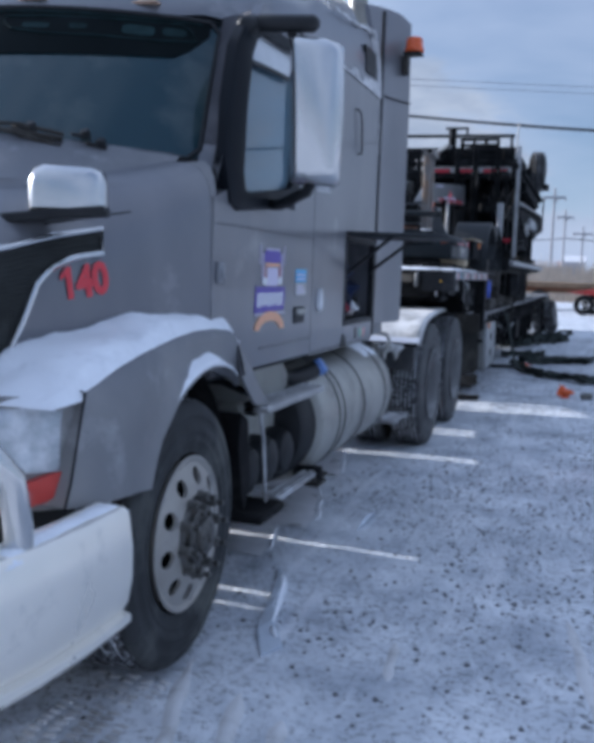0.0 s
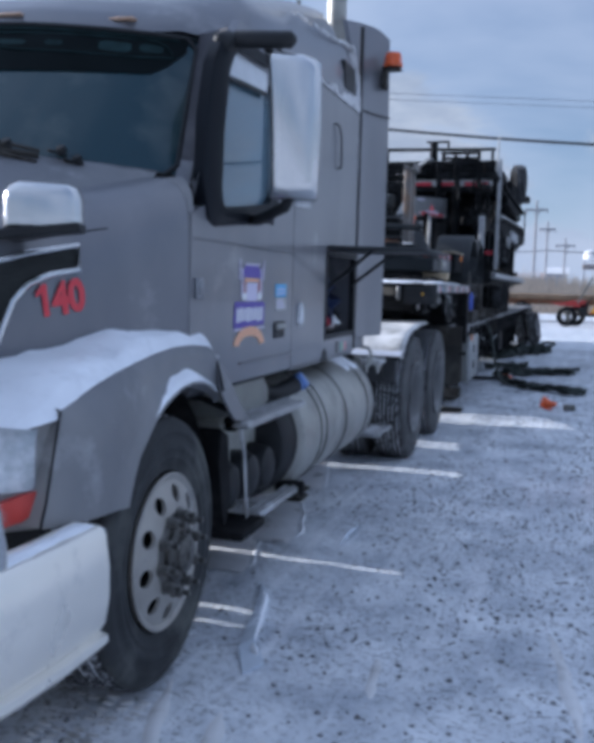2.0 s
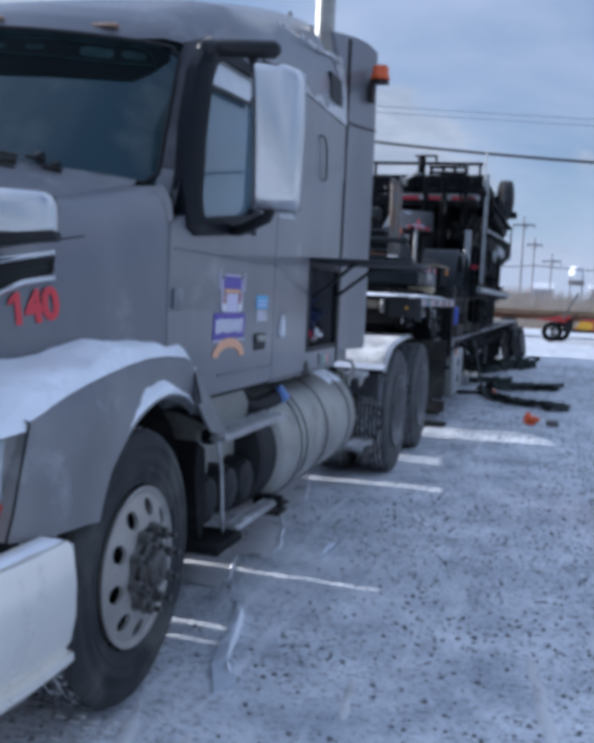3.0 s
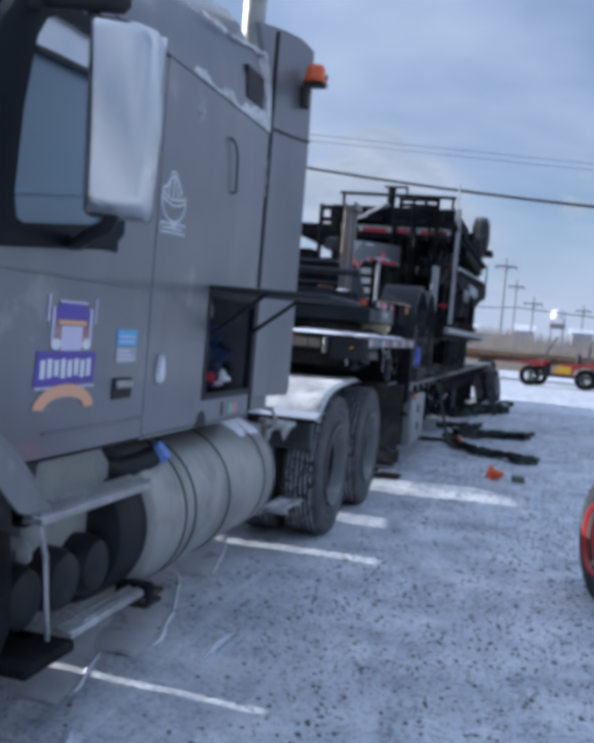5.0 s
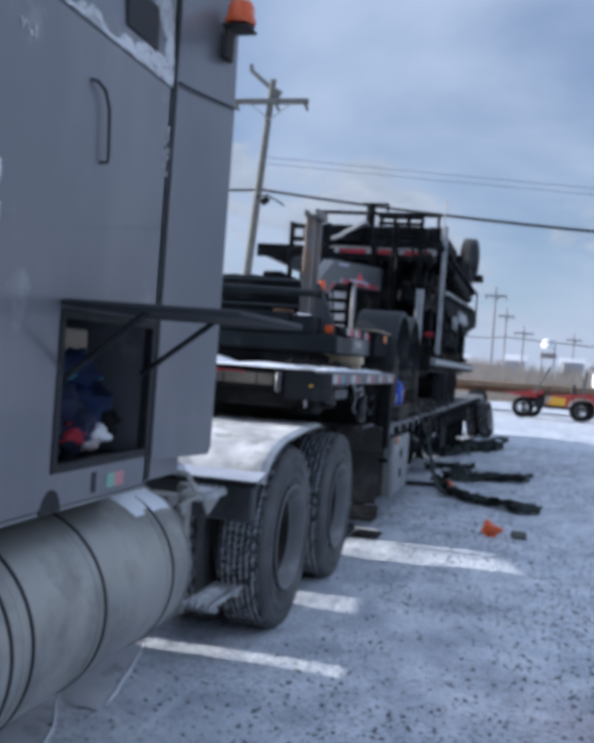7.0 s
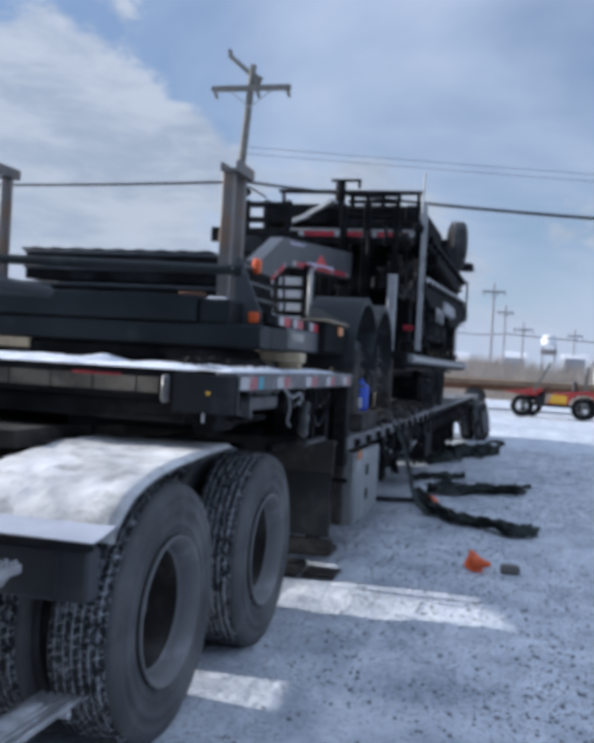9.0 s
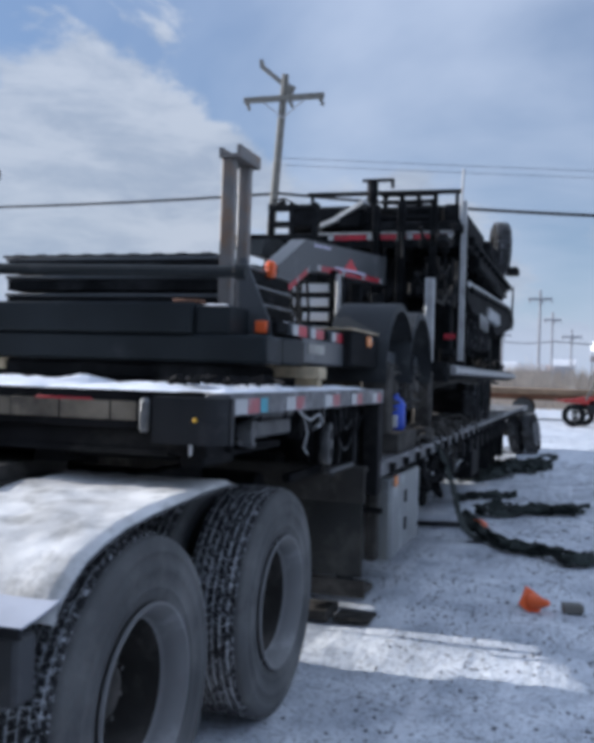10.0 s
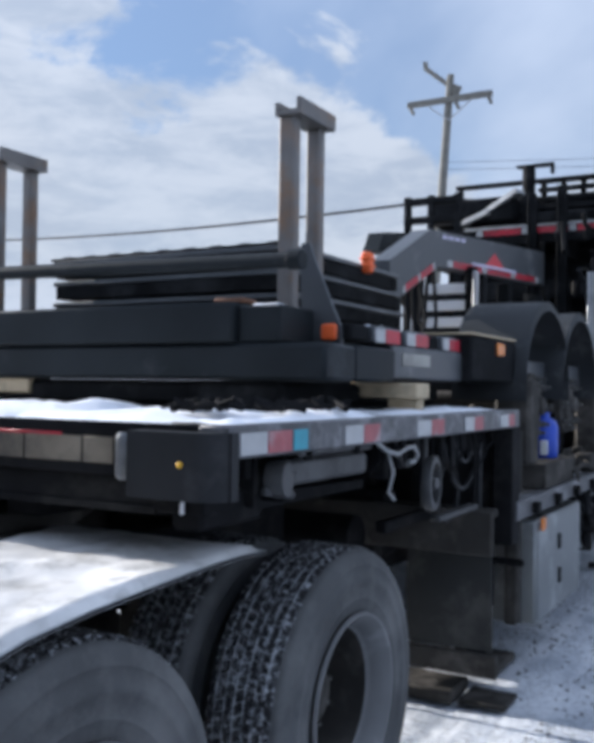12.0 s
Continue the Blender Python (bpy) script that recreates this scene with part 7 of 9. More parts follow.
for mt, a, b in ((WHITE, 9.55, 9.64), (RED, 9.645, 9.785), (WHITE, 9.86, 9.95), (RED, 9.955, 10.095), (WHITE, 10.28, 10.36), (RED, 10.365, 10.50)):
    part("reflective_tape", Shape().box(-1.325, -1.321, a, b, 1.738, 1.79, 0.001), mt, frm)
part("marker_lamp", Shape().box(-1.452, -1.388, 9.345, 9.361, 1.735, 1.796, 0.010), ORANGE, frm, "orange side marker lamp")
part("marker_lamp", Shape().box(-1.268, -1.255, 10.89, 11.01, 1.735, 1.80, 0.010), AMBER, frm, "orange side marker lamp")
part("rating_plate", Shape().box(-1.318, -1.314, 9.80, 10.10, 1.655, 1.705, 0.001), ALU, frm)
# posts with saddle plates
for px in (-1.60, -3.19):
    po = part("stake_post", i_post(px - 0.035, 9.42, 1.80, 2.60, None, 0.068, 0.055), POST, flat1, "weathered grey steel post", 20)
    part("stake_post", i_post(px - 0.03, 9.62, 1.80, 2.60, None, 0.062, 0.05), POST, flat1, "weathered grey steel post", 20)
    part("saddle_plate", Shape().prism([(px - 0.076, 2.598), (px + 0.036, 2.598), (px + 0.036, 2.660), (px + 0.018, 2.660), (px + 0.018, 2.618), (px - 0.058, 2.618), (px - 0.058, 2.648), (px - 0.076, 2.648)], "y", 9.375, 9.665), POST, po, "", 20)
part("hydraulic_pipe", Shape().cyl((-3.6, 9.20, 2.05), (-1.475, 9.20, 2.013), 0.029, 18).cyl((-1.50, 9.20, 2.0135), (-1.445, 9.20, 2.0125), 0.037, 18), TRAILER, flat1, "grey round pipe with end collar")
# fenders and wheels
for k, fy in enumerate((11.72, 12.57)):
    s = Shape()
    rows = []
    for i in range(17):
        a = radians(-8 + 196 * i / 16)
        y, z = fy - 0.50 * math.cos(a), 1.58 + 0.50 * math.sin(a)
        rows.append([(-1.62, y, z), (-1.32, y, z), (-1.21, y, z), (-1.20, y, z - 0.05 * max(0.2, math.sin(a)))])
    s.slab(rows, (0, 0, -0.006))
    part("fender", s, material("dark_grey_fender", (0.034, 0.037, 0.040), 0.6, 0, 0.2, 3, 0.05, 40, (0.10, 0.10, 0.10), 0.25, 4, spec=0.15), flat1, "rounded dark grey wheel fender", 50)
    hb = part("hub", Shape().lathe([(0.0, 0.0), (0.05, 0.0), (0.06, -0.03), (0.11, -0.04), (0.12, -0.06), (0.19, -0.065), (0.19, -0.10), (0, -0.10)], (-1.23, fy, 1.47), (1, 0, 0), 24), UNDER, flat1, "bare wheel hub")
    for i in range(8):
        a = 2 * math.pi * i / 8
        put("lug_nut", LUG, hb).matrix_basis = pose(-1.285, fy + 0.155 * math.sin(a), 1.47 + 0.155 * math.cos(a))
s = Shape()
for fy in (11.72, 12.57):
    s.cyl((-3.6, fy, 1.5), (-1.4, fy, 1.5), 0.05)
    s.box(-1.55, -1.47, fy - 0.45, fy + 0.45, 1.36, 1.48, 0.02)
    for q in (-0.35, 0.0, 0.33):
        s.cyl((-1.45, fy + q, 1.40), (-1.30, fy + q + 0.05, 1.35), 0.03, 10)
s.box(-1.4, -1.2, 11.3, 11.5, 1.15, 1.62, 0.02).box(-1.40, -1.24, 13.3, 13.42, 1.0, 1.62, 0.02)
parts("axle", s, UNDER, flat1)
# chocks of lumber under the frame
for x, y, z, l in ((-1.40, 9.86, 1.535, 0.30), (-2.9, 9.2, 1.535, 0.4), (-3.2, 9.22, 1.535, 0.2)):
    solo("lumber_block", Shape().box(x - l / 2, x + l / 2, y - 0.07, y + 0.07, z - 0.012, z + 0.05, 0.006), WOOD, "pale lumber block wedged under the load", "lumber", "lumber blocks")
solo("lumber_block", Shape().box(-1.40, -1.27, 9.84, 9.92, 1.474, 1.522, 0.005), WOOD, "pale lumber block wedged under the load", "lumber", "lumber blocks")
s = Shape()
heap(s, -1.655, -1.49, 9.12, 9.35, 1.850, 0.016, 0.02, 51, 0.25)
heap(s, -1.445, -1.35, 9.54, 9.80, 1.800, 0.012, 0.02, 52, 0.25)
heap(s, -2.6, -1.70, 9.10, 9.28, 1.862, 0.005, 0.03, 53, 0.3)
solo("snow", s, SNOW, "thin snow caught on the stacked trailer frame", "snow", kind="stuff", crease=80)
# rubber mat strip under the frame
each("rubber_mat", Shape().box(-3.4, -1.40, 9.02, 10.8, 1.4725, 1.488, 0.004).box(-3.3, -1.5, 9.15, 10.7, 1.49, 1.583, 0.02), LOADBLACK, "black rubber dunnage under the stacked trailer", "rubber mat")

# stacked ramps lying across behind the posts
for k in range(3):
    zt = 1.955 + 0.10 * k
    rp = thing("loading_ramp", -2.4, 10.2, zt - 0.085, "black steel loading ramp with worn grey edges, in a stack", "ramp", "stacked loading ramps")
    x1 = -1.735 - 0.012 * k
    s = Shape().box(-3.08, x1, 9.66, 9.73, zt - 0.085, zt - 0.022, 0.004).box(-3.08, x1, 10.70, 10.77, zt - 0.085, zt - 0.022, 0.004)
    s.box(x1 - 0.07, x1, 9.735, 10.695, zt - 0.085, zt - 0.022, 0.004).box(-3.08, -3.01, 9.735, 10.695, zt - 0.085, zt - 0.022, 0.004)
    parts("ramp_frame", s, LOADBLACK, rp)
    s = Shape().box(-3.09, x1 + 0.008, 9.652, 9.735, zt - 0.022, zt, 0.004).box(x1 - 0.075, x1 + 0.008, 9.738, 10.775, zt - 0.022, zt, 0.004)
    parts("ramp_edge", s, NECK, rp, "worn grey edge")
    for j in range(6):
        y = 9.87 + 0.15 * j
        part("ramp_rung", Shape().box(-3.0, x1 - 0.08, y - 0.03, y + 0.03, zt - 0.06, zt - 0.025, 0.004), LOADBLACK, rp)
s = Shape().bar((-3.12, 9.70, 2.163), (-1.80, 9.70, 2.163), 0.075, 0.014, 0.004)
for k in range(9):
    s.box(-3.05 + 0.145 * k, -2.99 + 0.145 * k, 9.67, 9.73, 2.168, 2.176, 0.004)
kit("ramp_rail", s, LOADBLACK, "black toothed ramp rail on top of the ramps", "ramp", "rail_tooth")
solo("rusty_plate", Shape().box(-1.80, -1.67, 9.16, 9.26, 1.864, 1.884, 0.005), RUST, "small rusty plate lying beside the post", "plate")
solo("orange_binder", Shape().box(-1.765, -1.715, 10.33, 10.39, 2.115, 2.215, 0.01).box(-1.77, -1.71, 10.325, 10.395, 2.14, 2.155, 0.006).box(-1.77, -1.71, 10.325, 10.395, 2.175, 2.19, 0.006), ORANGE, "orange plastic binder clipped to the ramps", "binder")

# gooseneck of the next trailer
neck = thing("gooseneck_hitch", -2.2, 13, 2.3, "grey steel gooseneck with reflective tape and red triangle", "trailer hitch")
NX = -1.97
outl = [(11.15, 2.295), (11.78, 2.57), (11.86, 2.578), (14.62, 2.815), (14.62, 2.515), (11.95, 2.357), (11.86, 2.33), (11.26, 2.075), (11.16, 2.10)]
nb = part("neck_beam", Shape().prism(outl, "x", NX - 0.12, NX), NECK, neck, "grey gooseneck beam", 20)
tape_run(nb, (NX + 0.0005, 11.96, 2.385), (NX + 0.0005, 14.55, 2.545), 7, 0.045, (1, 0, 0))
tape_run(nb, (NX + 0.0005, 11.30, 2.125), (NX + 0.0005, 11.90, 2.365), 5, 0.045, (1, 0, 0))
part("triangle_mark", Shape().prism([(12.88, 2.468), (13.40, 2.505), (13.13, 2.60)], "x", NX, NX + 0.003), REDPRINT, nb)
part("print_panel", Shape().prism([(12.60, 2.425), (13.70, 2.495), (13.70, 2.535), (12.60, 2.465)], "x", NX, NX + 0.0035), LILAC, nb)
for j in range(4):
    a = 12.0 + 0.12 * j
    part("print_bar", Shape().prism([(a, 2.545 + 0.01 * j), (a + 0.085, 2.552 + 0.01 * j), (a + 0.085, 2.575 + 0.01 * j), (a, 2.568 + 0.01 * j)], "x", NX, NX + 0.003), LILAC, nb)
s = Shape()
for q, w in ((12.95, 0.05), (13.6, 0.05), (14.55, 0.06)):
    s.box(NX - 0.06 - w, NX - 0.06 + w, q - w, q + w, 1.70 if q > 13.9 else 1.78, 2.42, 0.006)
parts("neck_leg", s, LOADBLACK, neck)
s = Shape().prism([(11.78, 2.46), (12.3, 2.47), (12.3, 2.62), (12.2, 2.64), (11.86, 2.59)], "x", -2.44, -2.33)
s.box(-2.42, -2.34, 12.1, 12.2, 1.80, 2.465, 0.006)
parts("jack_box", s, TRAILER, neck, "black jack box behind the neck")
# coupler parts, chains and jack below the neck
s = Shape()
for k in range(7):
    x, y = -2.03, 11.45 + 0.09 * k
    s.tube([(x, y, 2.16 + 0.035 * k), (x + rnd(-0.03, 0.08), y - 0.05 + rnd(-0.05, 0.05), 2.0), (x + rnd(0, 0.15), y - 0.12, 1.82), (x + 0.1, y - 0.2, 1.80)], 0.013, 6)
each("safety_chain", s, LOADBLACK, "black safety chain hanging below the gooseneck", "chain", "safety chains")
s = Shape()
for k in range(4):
    s.box(-2.32, -1.98, 12.50, 12.56, 1.88 + 0.12 * k, 1.95 + 0.12 * k, 0.006)
rack = kit("rung_rack", s, WHITEP, "black rack with pale rungs below the gooseneck", "rack", "rung")
parts("rack_post", Shape().box(-2.38, -2.32, 12.48, 12.58, 1.80, 2.42, 0.006).box(-1.98, -1.92, 12.48, 12.58, 1.80, 2.42, 0.006), LOADBLACK, rack)
s = Shape().box(-1.90, -1.865, 12.40, 12.44, 1.80, 2.38, 0.008)
solo("white_post", s, WHITE, "pale painted jack post", "post")
s = Shape().box(-1.95, -1.70, 12.1, 12.5, 1.80, 1.90, 0.02)
solo("wood_wedge", s, WOOD, "pale timber wedge on the trailer frame", "timber")


def stacked(y0, y1, z, label, tape_front=False, legs=True, tilt=0.0, x_out=-1.17):
    """A flatbed trailer lying in the stack: side channels, cross members, plank deck, stake pockets."""
    ob = thing("flatbed_trailer", XC, (y0 + y1) / 2, z, label, "trailer", "stacked flatbed trailers")
    xo, xi = x_out, 2 * XC - x_out
    dz = lambda y: tilt * (y - y0)
    sh = Shape()
    for x in (xo - 0.05, xi + 0.05):
        sh.bar((x, y0, z - 0.07), (x, y1, z - 0.07 + dz(y1)), 0.07, 0.14)
    parts("side_channel", sh, LOADBLACK, ob)
    sh = Shape()
    n2 = int((y1 - y0) / 0.5)
    for k in range(n2 + 1):
        y = y0 + 0.1 + k * (y1 - y0 - 0.2) / n2
        sh.box(xi + 0.08, xo - 0.08, y - 0.03, y + 0.03, z - 0.15 + dz(y), z - 0.03 + dz(y), 0.004)
    for x in (XC - 0.6, XC + 0.6):
        sh.bar((x, y0, z - 0.20), (x, y1, z - 0.20 + dz(y1)), 0.12, 0.22)
    parts("cross_member", sh, LOADBLACK, ob)
    sh = Shape()
    for k in range(12):
        x0 = xi + 0.09 + k * (xo - xi - 0.18) / 12
        sh.bar((x0 + 0.09, y0 + 0.02, z - 0.015), (x0 + 0.09, y1, z - 0.015 + dz(y1)), (xo - xi - 0.18) / 12 - 0.008, 0.03, 0.003)
    parts("plank", sh, LOADBLACK, ob)
    sh = Shape()
    for k in range(n2):
        y = y0 + 0.3 + k * 0.5
        sh.box(xo - 0.02, xo + 0.045, y - 0.05, y + 0.05, z - 0.11 + dz(y), z - 0.02 + dz(y), 0.006)
    sh.bar((xo + 0.045, y0 + 0.2, z - 0.065), (xo + 0.045, y1 - 0.1, z - 0.065 + dz(y1)), 0.012, 0.05, 0.003)
    parts("rub_rail", sh, GALV if z < 2 else LOADBLACK, ob)
    sh = Shape().box(xi, xo, y0 - 0.06, y0, z - 0.18, z, 0.006)
    fb = part("front_beam", sh, LOADBLACK, ob)
    if tape_front:
        tape_run(fb, (xo - 1.62, y0 - 0.061, z - 0.06), (xo - 0.06, y0 - 0.061, z - 0.06), 7, 0.055, (0, -1, 0))
        part("edge_rail", Shape().box(xo - 1.66, xo - 0.03, y0 - 0.072, y0 - 0.058, z - 0.026, z - 0.004, 0.003), GALV, fb)
    return ob


low = stacked(13.85, 22.0, 1.70, "black flatbed trailer lying lowest in the stack")
mid = stacked(14.98, 20.4, 2.60, "black flatbed trailer stacked in the middle", tilt=0.032)
top = stacked(15.0, 20.5, 3.14, "black flatbed trailer on top with red and white tape", True)
# wheels and undergear below the decks
for ob, z, ys in ((low, 1.33, (17.2, 18.2)), (mid, 2.30, (17.0, 18.0)), ):
    for y in ys:
        wheel_at(ob, pose(-1.22, y, z), WHEEL_K, SMALL_TYRE)
        wheel_at(ob, pose(-3.78, y, z, 0, 0, 180), WHEEL_K, SMALL_TYRE)
s = Shape()
for y in (14.2, 15.4, 16.3, 19.6, 20.7, 21.6):
    s.box(-3.4, -1.72, y - 0.15, y + 0.15, LZ, 1.52, 0.02)
each("support_block", s, LOADBLACK, "black steel dunnage support between the decks", "support", "dunnage supports")
s = Shape()
for y in (15.3, 16.5, 19.6, 21.4):
    s.box(-3.3, -1.35, y - 0.12, y + 0.12, 1.70, 2.50, 0.02)
each("support_block", s, LOADBLACK, "black steel dunnage support between the decks", "support", "dunnage supports")
s = Shape()
for y in (15.6, 17.4, 19.8):
    s.box(-3.2, -1.4, y - 0.12, y + 0.12, 2.60 + 0.032 * (y - 14.98), 2.95, 0.02)
each("support_block", s, LOADBLACK, "black steel dunnage support between the decks", "support", "dunnage supports")
# uprights in front of the stack
for x, y, z0, z1, mt, w in ((-1.295, 13.45, 1.72, 2.46, GALV, 0.075), (-1.20, 14.93, 1.74, 3.45, GALV, 0.05), (-1.52, 14.9, 1.70, 3.42, LOADBLACK, 0.07), (-1.86, 14.85, 1.70, 3.46, LOADBLACK, 0.08), (-2.15, 14.9, 1.70, 3.42, LOADBLACK, 0.07)):
    solo("upright_channel", Shape().box(x - w / 2, x + w / 2, y - 0.03, y + 0.03, z0, z1, 0.005).box(x - w / 2, x - w / 2 + 0.012, y - 0.07, y + 0.03, z0, z1, 0.004), mt, "pale grey steel upright channel of the load" if mt is GALV else "black steel upright of the load", "post", "uprights of the stack")
# folded stake rack, standing panel, crossbar with jack on top
s = Shape()
for x in (-3.10, -2.87, -2.62):
    s.box(x - 0.03, x + 0.03, 14.10, 14.16, 1.70, 3.32, 0.006)
for z in (2.78, 2.95, 3.1, 3.27):
    s.box(-3.13, -2.58, 14.09, 14.17, z - 0.03, z + 0.03, 0.006)
kit("stake_rack", s, LOADBLACK, "black stake rack standing on the load", "rack", "stake")
s = Shape().box(-3.3, -3.05, 13.6, 14.0, 2.35, 2.62, 0.02).box(-3.35, -3.2, 13.2, 13.5, 2.2, 2.5, 0.02)
each("winch_box", s, LOADBLACK, "black winch box on the load", "winch")
s = Shape().box(-2.6, -1.3, 15.1, 20.4, 3.16, 3.28, 0.02)
for k in range(5):
    s.box(-3.3, -1.35, 15.5 + k * 1.0, 15.62 + k * 1.0, 3.2, 3.52, 0.01)
for k in range(5):
    s.box(-2.18, -1.55, 15.2, 15.26, 3.24 + 0.085 * k, 3.285 + 0.085 * k, 0.006)
for k in range(4):
    s.box(-2.17 + 0.19 * k, -2.12 + 0.19 * k, 15.27, 15.32, 3.20, 3.63, 0.006)
s.box(-2.10, -1.62, 15.6, 15.9, 3.22, 3.55, 0.03).box(-1.5, -1.28, 15.3, 17.6, 3.2, 3.50, 0.03).box(-3.2, -2.35, 15.0, 15.6, 3.2, 3.45, 0.03)
kit("ramp_bundle", s, LOADBLACK, "bundled black steel ramps and frames on top of the load", "ramp", "bundle_frame")
s = Shape().bar((-2.75, 15.1, 3.25), (-2.3, 15.0, 3.48), 0.16, 0.05).bar((-2.9, 15.05, 3.2), (-2.6, 15.0, 3.3), 0.12, 0.05)
each("loose_plate", s, GALV, "pale bent steel plate lying on the load", "plate")
s = Shape().cyl((-2.33, 15.42, 3.2), (-2.33, 15.42, 3.82), 0.065, 18).lathe([(0.13, 0), (0.15, 0.1), (0.12, 0.26), (0.07, 0.32)], (-2.36, 15.4, 3.2), (0, 0, 1), 18).box(-2.45, -2.08, 15.39, 15.45, 3.80, 3.83, 0.004).box(-2.11, -2.08, 15.39, 15.45, 3.72, 3.83, 0.004)
kit("landing_jack", s, LOADBLACK, "black crank jack on top of the load", "jack", "jack_piece")
s = Shape().bar((-3.27, 15.92, 3.775), (-1.37, 15.86, 3.75), 0.05, 0.05)
for x in (-3.2, -1.42):
    s.box(x - 0.02, x + 0.02, 15.87, 15.92, 3.2, 3.76, 0.004)
kit("headboard_bar", s, LOADBLACK, "black crossbar above the load", "bar", "bar_piece")
s = Shape().cyl((-1.28, 15.2, 3.3), (-1.26, 15.2, 3.86), 0.014, 8)
solo("whip_rod", s, GALV, "thin grey rod standing on the load", "rod")
# spare wheel and light lumber beyond
wheel_at(top, pose(-1.06, 18.7, 3.47, 0, 0, 14) @ Matrix.Scale(1.08, 4), WHEEL_K, SMALL_TYRE)
part("wheel_arm", Shape().bar((-1.15, 18.7, 3.5), (-1.6, 18.7, 3.2), 0.08, 0.08), LOADBLACK, top)
part("tail_lamp_box", Shape().box(-1.25, -1.02, 20.3, 20.7, 3.30, 3.42, 0.02), LOADBLACK, top)
s = Shape().box(-1.45, -1.18, 17.5, 19.2, 3.2, 3.42, 0.03).box(-1.35, -1.15, 16.0, 18.5, 2.86, 3.0, 0.02)
s.prism([(17.0, 2.85), (20.0, 2.85), (19.4, 3.2), (17.5, 3.2)], "x", -1.5, -1.2)
each("side_gear", s, LOADBLACK, "black folded gear along the load edge", "gear", "folded gear")
s = Shape()
for k in range(3):
    s.lathe([(0.02, 0), (0.07, 0.02), (0.06, 0.16), (0.0, 0.18)], (-1.14, 17.0 + 0.5 * k, 2.30), (0, 0, 1), 10)
each("strap_roll", s, GALV, "pale strap rolls tucked under the deck", "strap")
part("antenna_post", Shape().box(-1.13, -1.10, 20.6, 20.64, 2.6, 3.12, 0.005), LOADBLACK, mid)
part("side_board", Shape().prism([(14.98, 2.56), (20.3, 2.735), (21.0, 2.66), (21.15, 2.56), (20.9, 2.42), (19.0, 2.23), (18.3, 2.20), (17.5, 2.37), (15.6, 2.30), (14.98, 2.42)], "x", -1.25, -1.155), LOADBLACK, mid, "black folded side board", 20)
part("tail_frame", Shape().prism([(20.3, 2.74), (21.0, 2.67), (21.2, 2.55), (20.95, 2.42), (20.75, 2.44), (20.95, 2.56), (20.8, 2.64), (20.3, 2.70)], "x", -1.154, -1.125), TRAILER, mid, "", 20)
part("board_edge", Shape().bar((-1.15, 14.98, 2.575), (-1.15, 20.3, 2.745), 0.03, 0.05), GALV, mid, "bright worn deck edge")
part("red_reflector", Shape().box(-1.38, -1.26, 14.90, 14.915, 1.97, 2.03, 0.01), RED, mid)
for k in range(3):
    part("strap_tail", Shape().prism([(16.2 + 0.35 * k, 2.34), (16.42 + 0.35 * k, 2.345), (16.36 + 0.35 * k, 2.18), (16.30 + 0.35 * k, 2.15)], "x", -1.152, -1.142), GALV, mid)
s = Shape()
for k in range(7):
    s.bar((-1.5 + 0.02 * k, 13.9 + 0.15 * k, 1.42 + 0.045 * k), (-1.22, 14.1 + 0.9 * k, 1.50 + 0.03 * (k % 3)), 0.04, 0.03)
each("folded_strap", s, UNDER, "pale folded strap lying in the load", "strap", "folded straps")

# rigging hung and heaped through the stack
random.seed(23)
for mt, count, said in ((LOADBLACK, 170, "black chains, hoses and brackets hung through the stack"), (UNDER, 38, "rusty and grimy brackets scattered through the stack")):
    s = Shape()
    for k in range(count):
        y = rnd(14.2, 21.6)
        front = random.random() < 0.12
        x, y = (rnd(-2.3, -1.25), rnd(14.6, 15.1)) if front else (rnd(-1.50, -1.20), min(y, 20.3))
        z = random.choice((1.74, 2.30, 2.45, 2.62, 2.9, 3.0)) + rnd(0, 0.12)
        if k % 3 == 0:
            a, b, c = rnd(0.04, 0.13), rnd(0.05, 0.16), rnd(0.03, 0.10)
            s.box(x - a / 2, x + a / 2, y - b, y + b, z, z + c, 0.008)
        else:
            dx, dy, dz = rnd(-0.12, 0.06), rnd(-0.4, 0.4), rnd(-0.22, 0.10)
            s.tube([(x, y, z), (x + dx * 0.4, y + dy * 0.35, z + dz * 0.8 - 0.05), (x + dx, y + dy * 0.8, z + dz), (x + dx, y + dy, z + rnd(0, 0.1))], rnd(0.008, 0.026), 6)
    solo("rigging", s, mt, said, "rigging", kind="stuff")
# strap tails and chains below the lower deck edge
s = Shape()
for k in range(46):
    y, d, r = rnd(12.6, 21.5), rnd(0.12, 0.55), rnd(0.006, 0.016)
    x = rnd(-1.34, -1.15)
    s.tube([(x, y, 0.94), (x - 0.02, y + rnd(-0.05, 0.05), 0.94 - d * 0.5), (x - rnd(0, 0.1), y + rnd(-0.1, 0.1), 0.94 - d)], r, 5)
solo("strap_tail", s, FRAME, "dark strap tails hanging below the deck edge", "strap", kind="stuff")

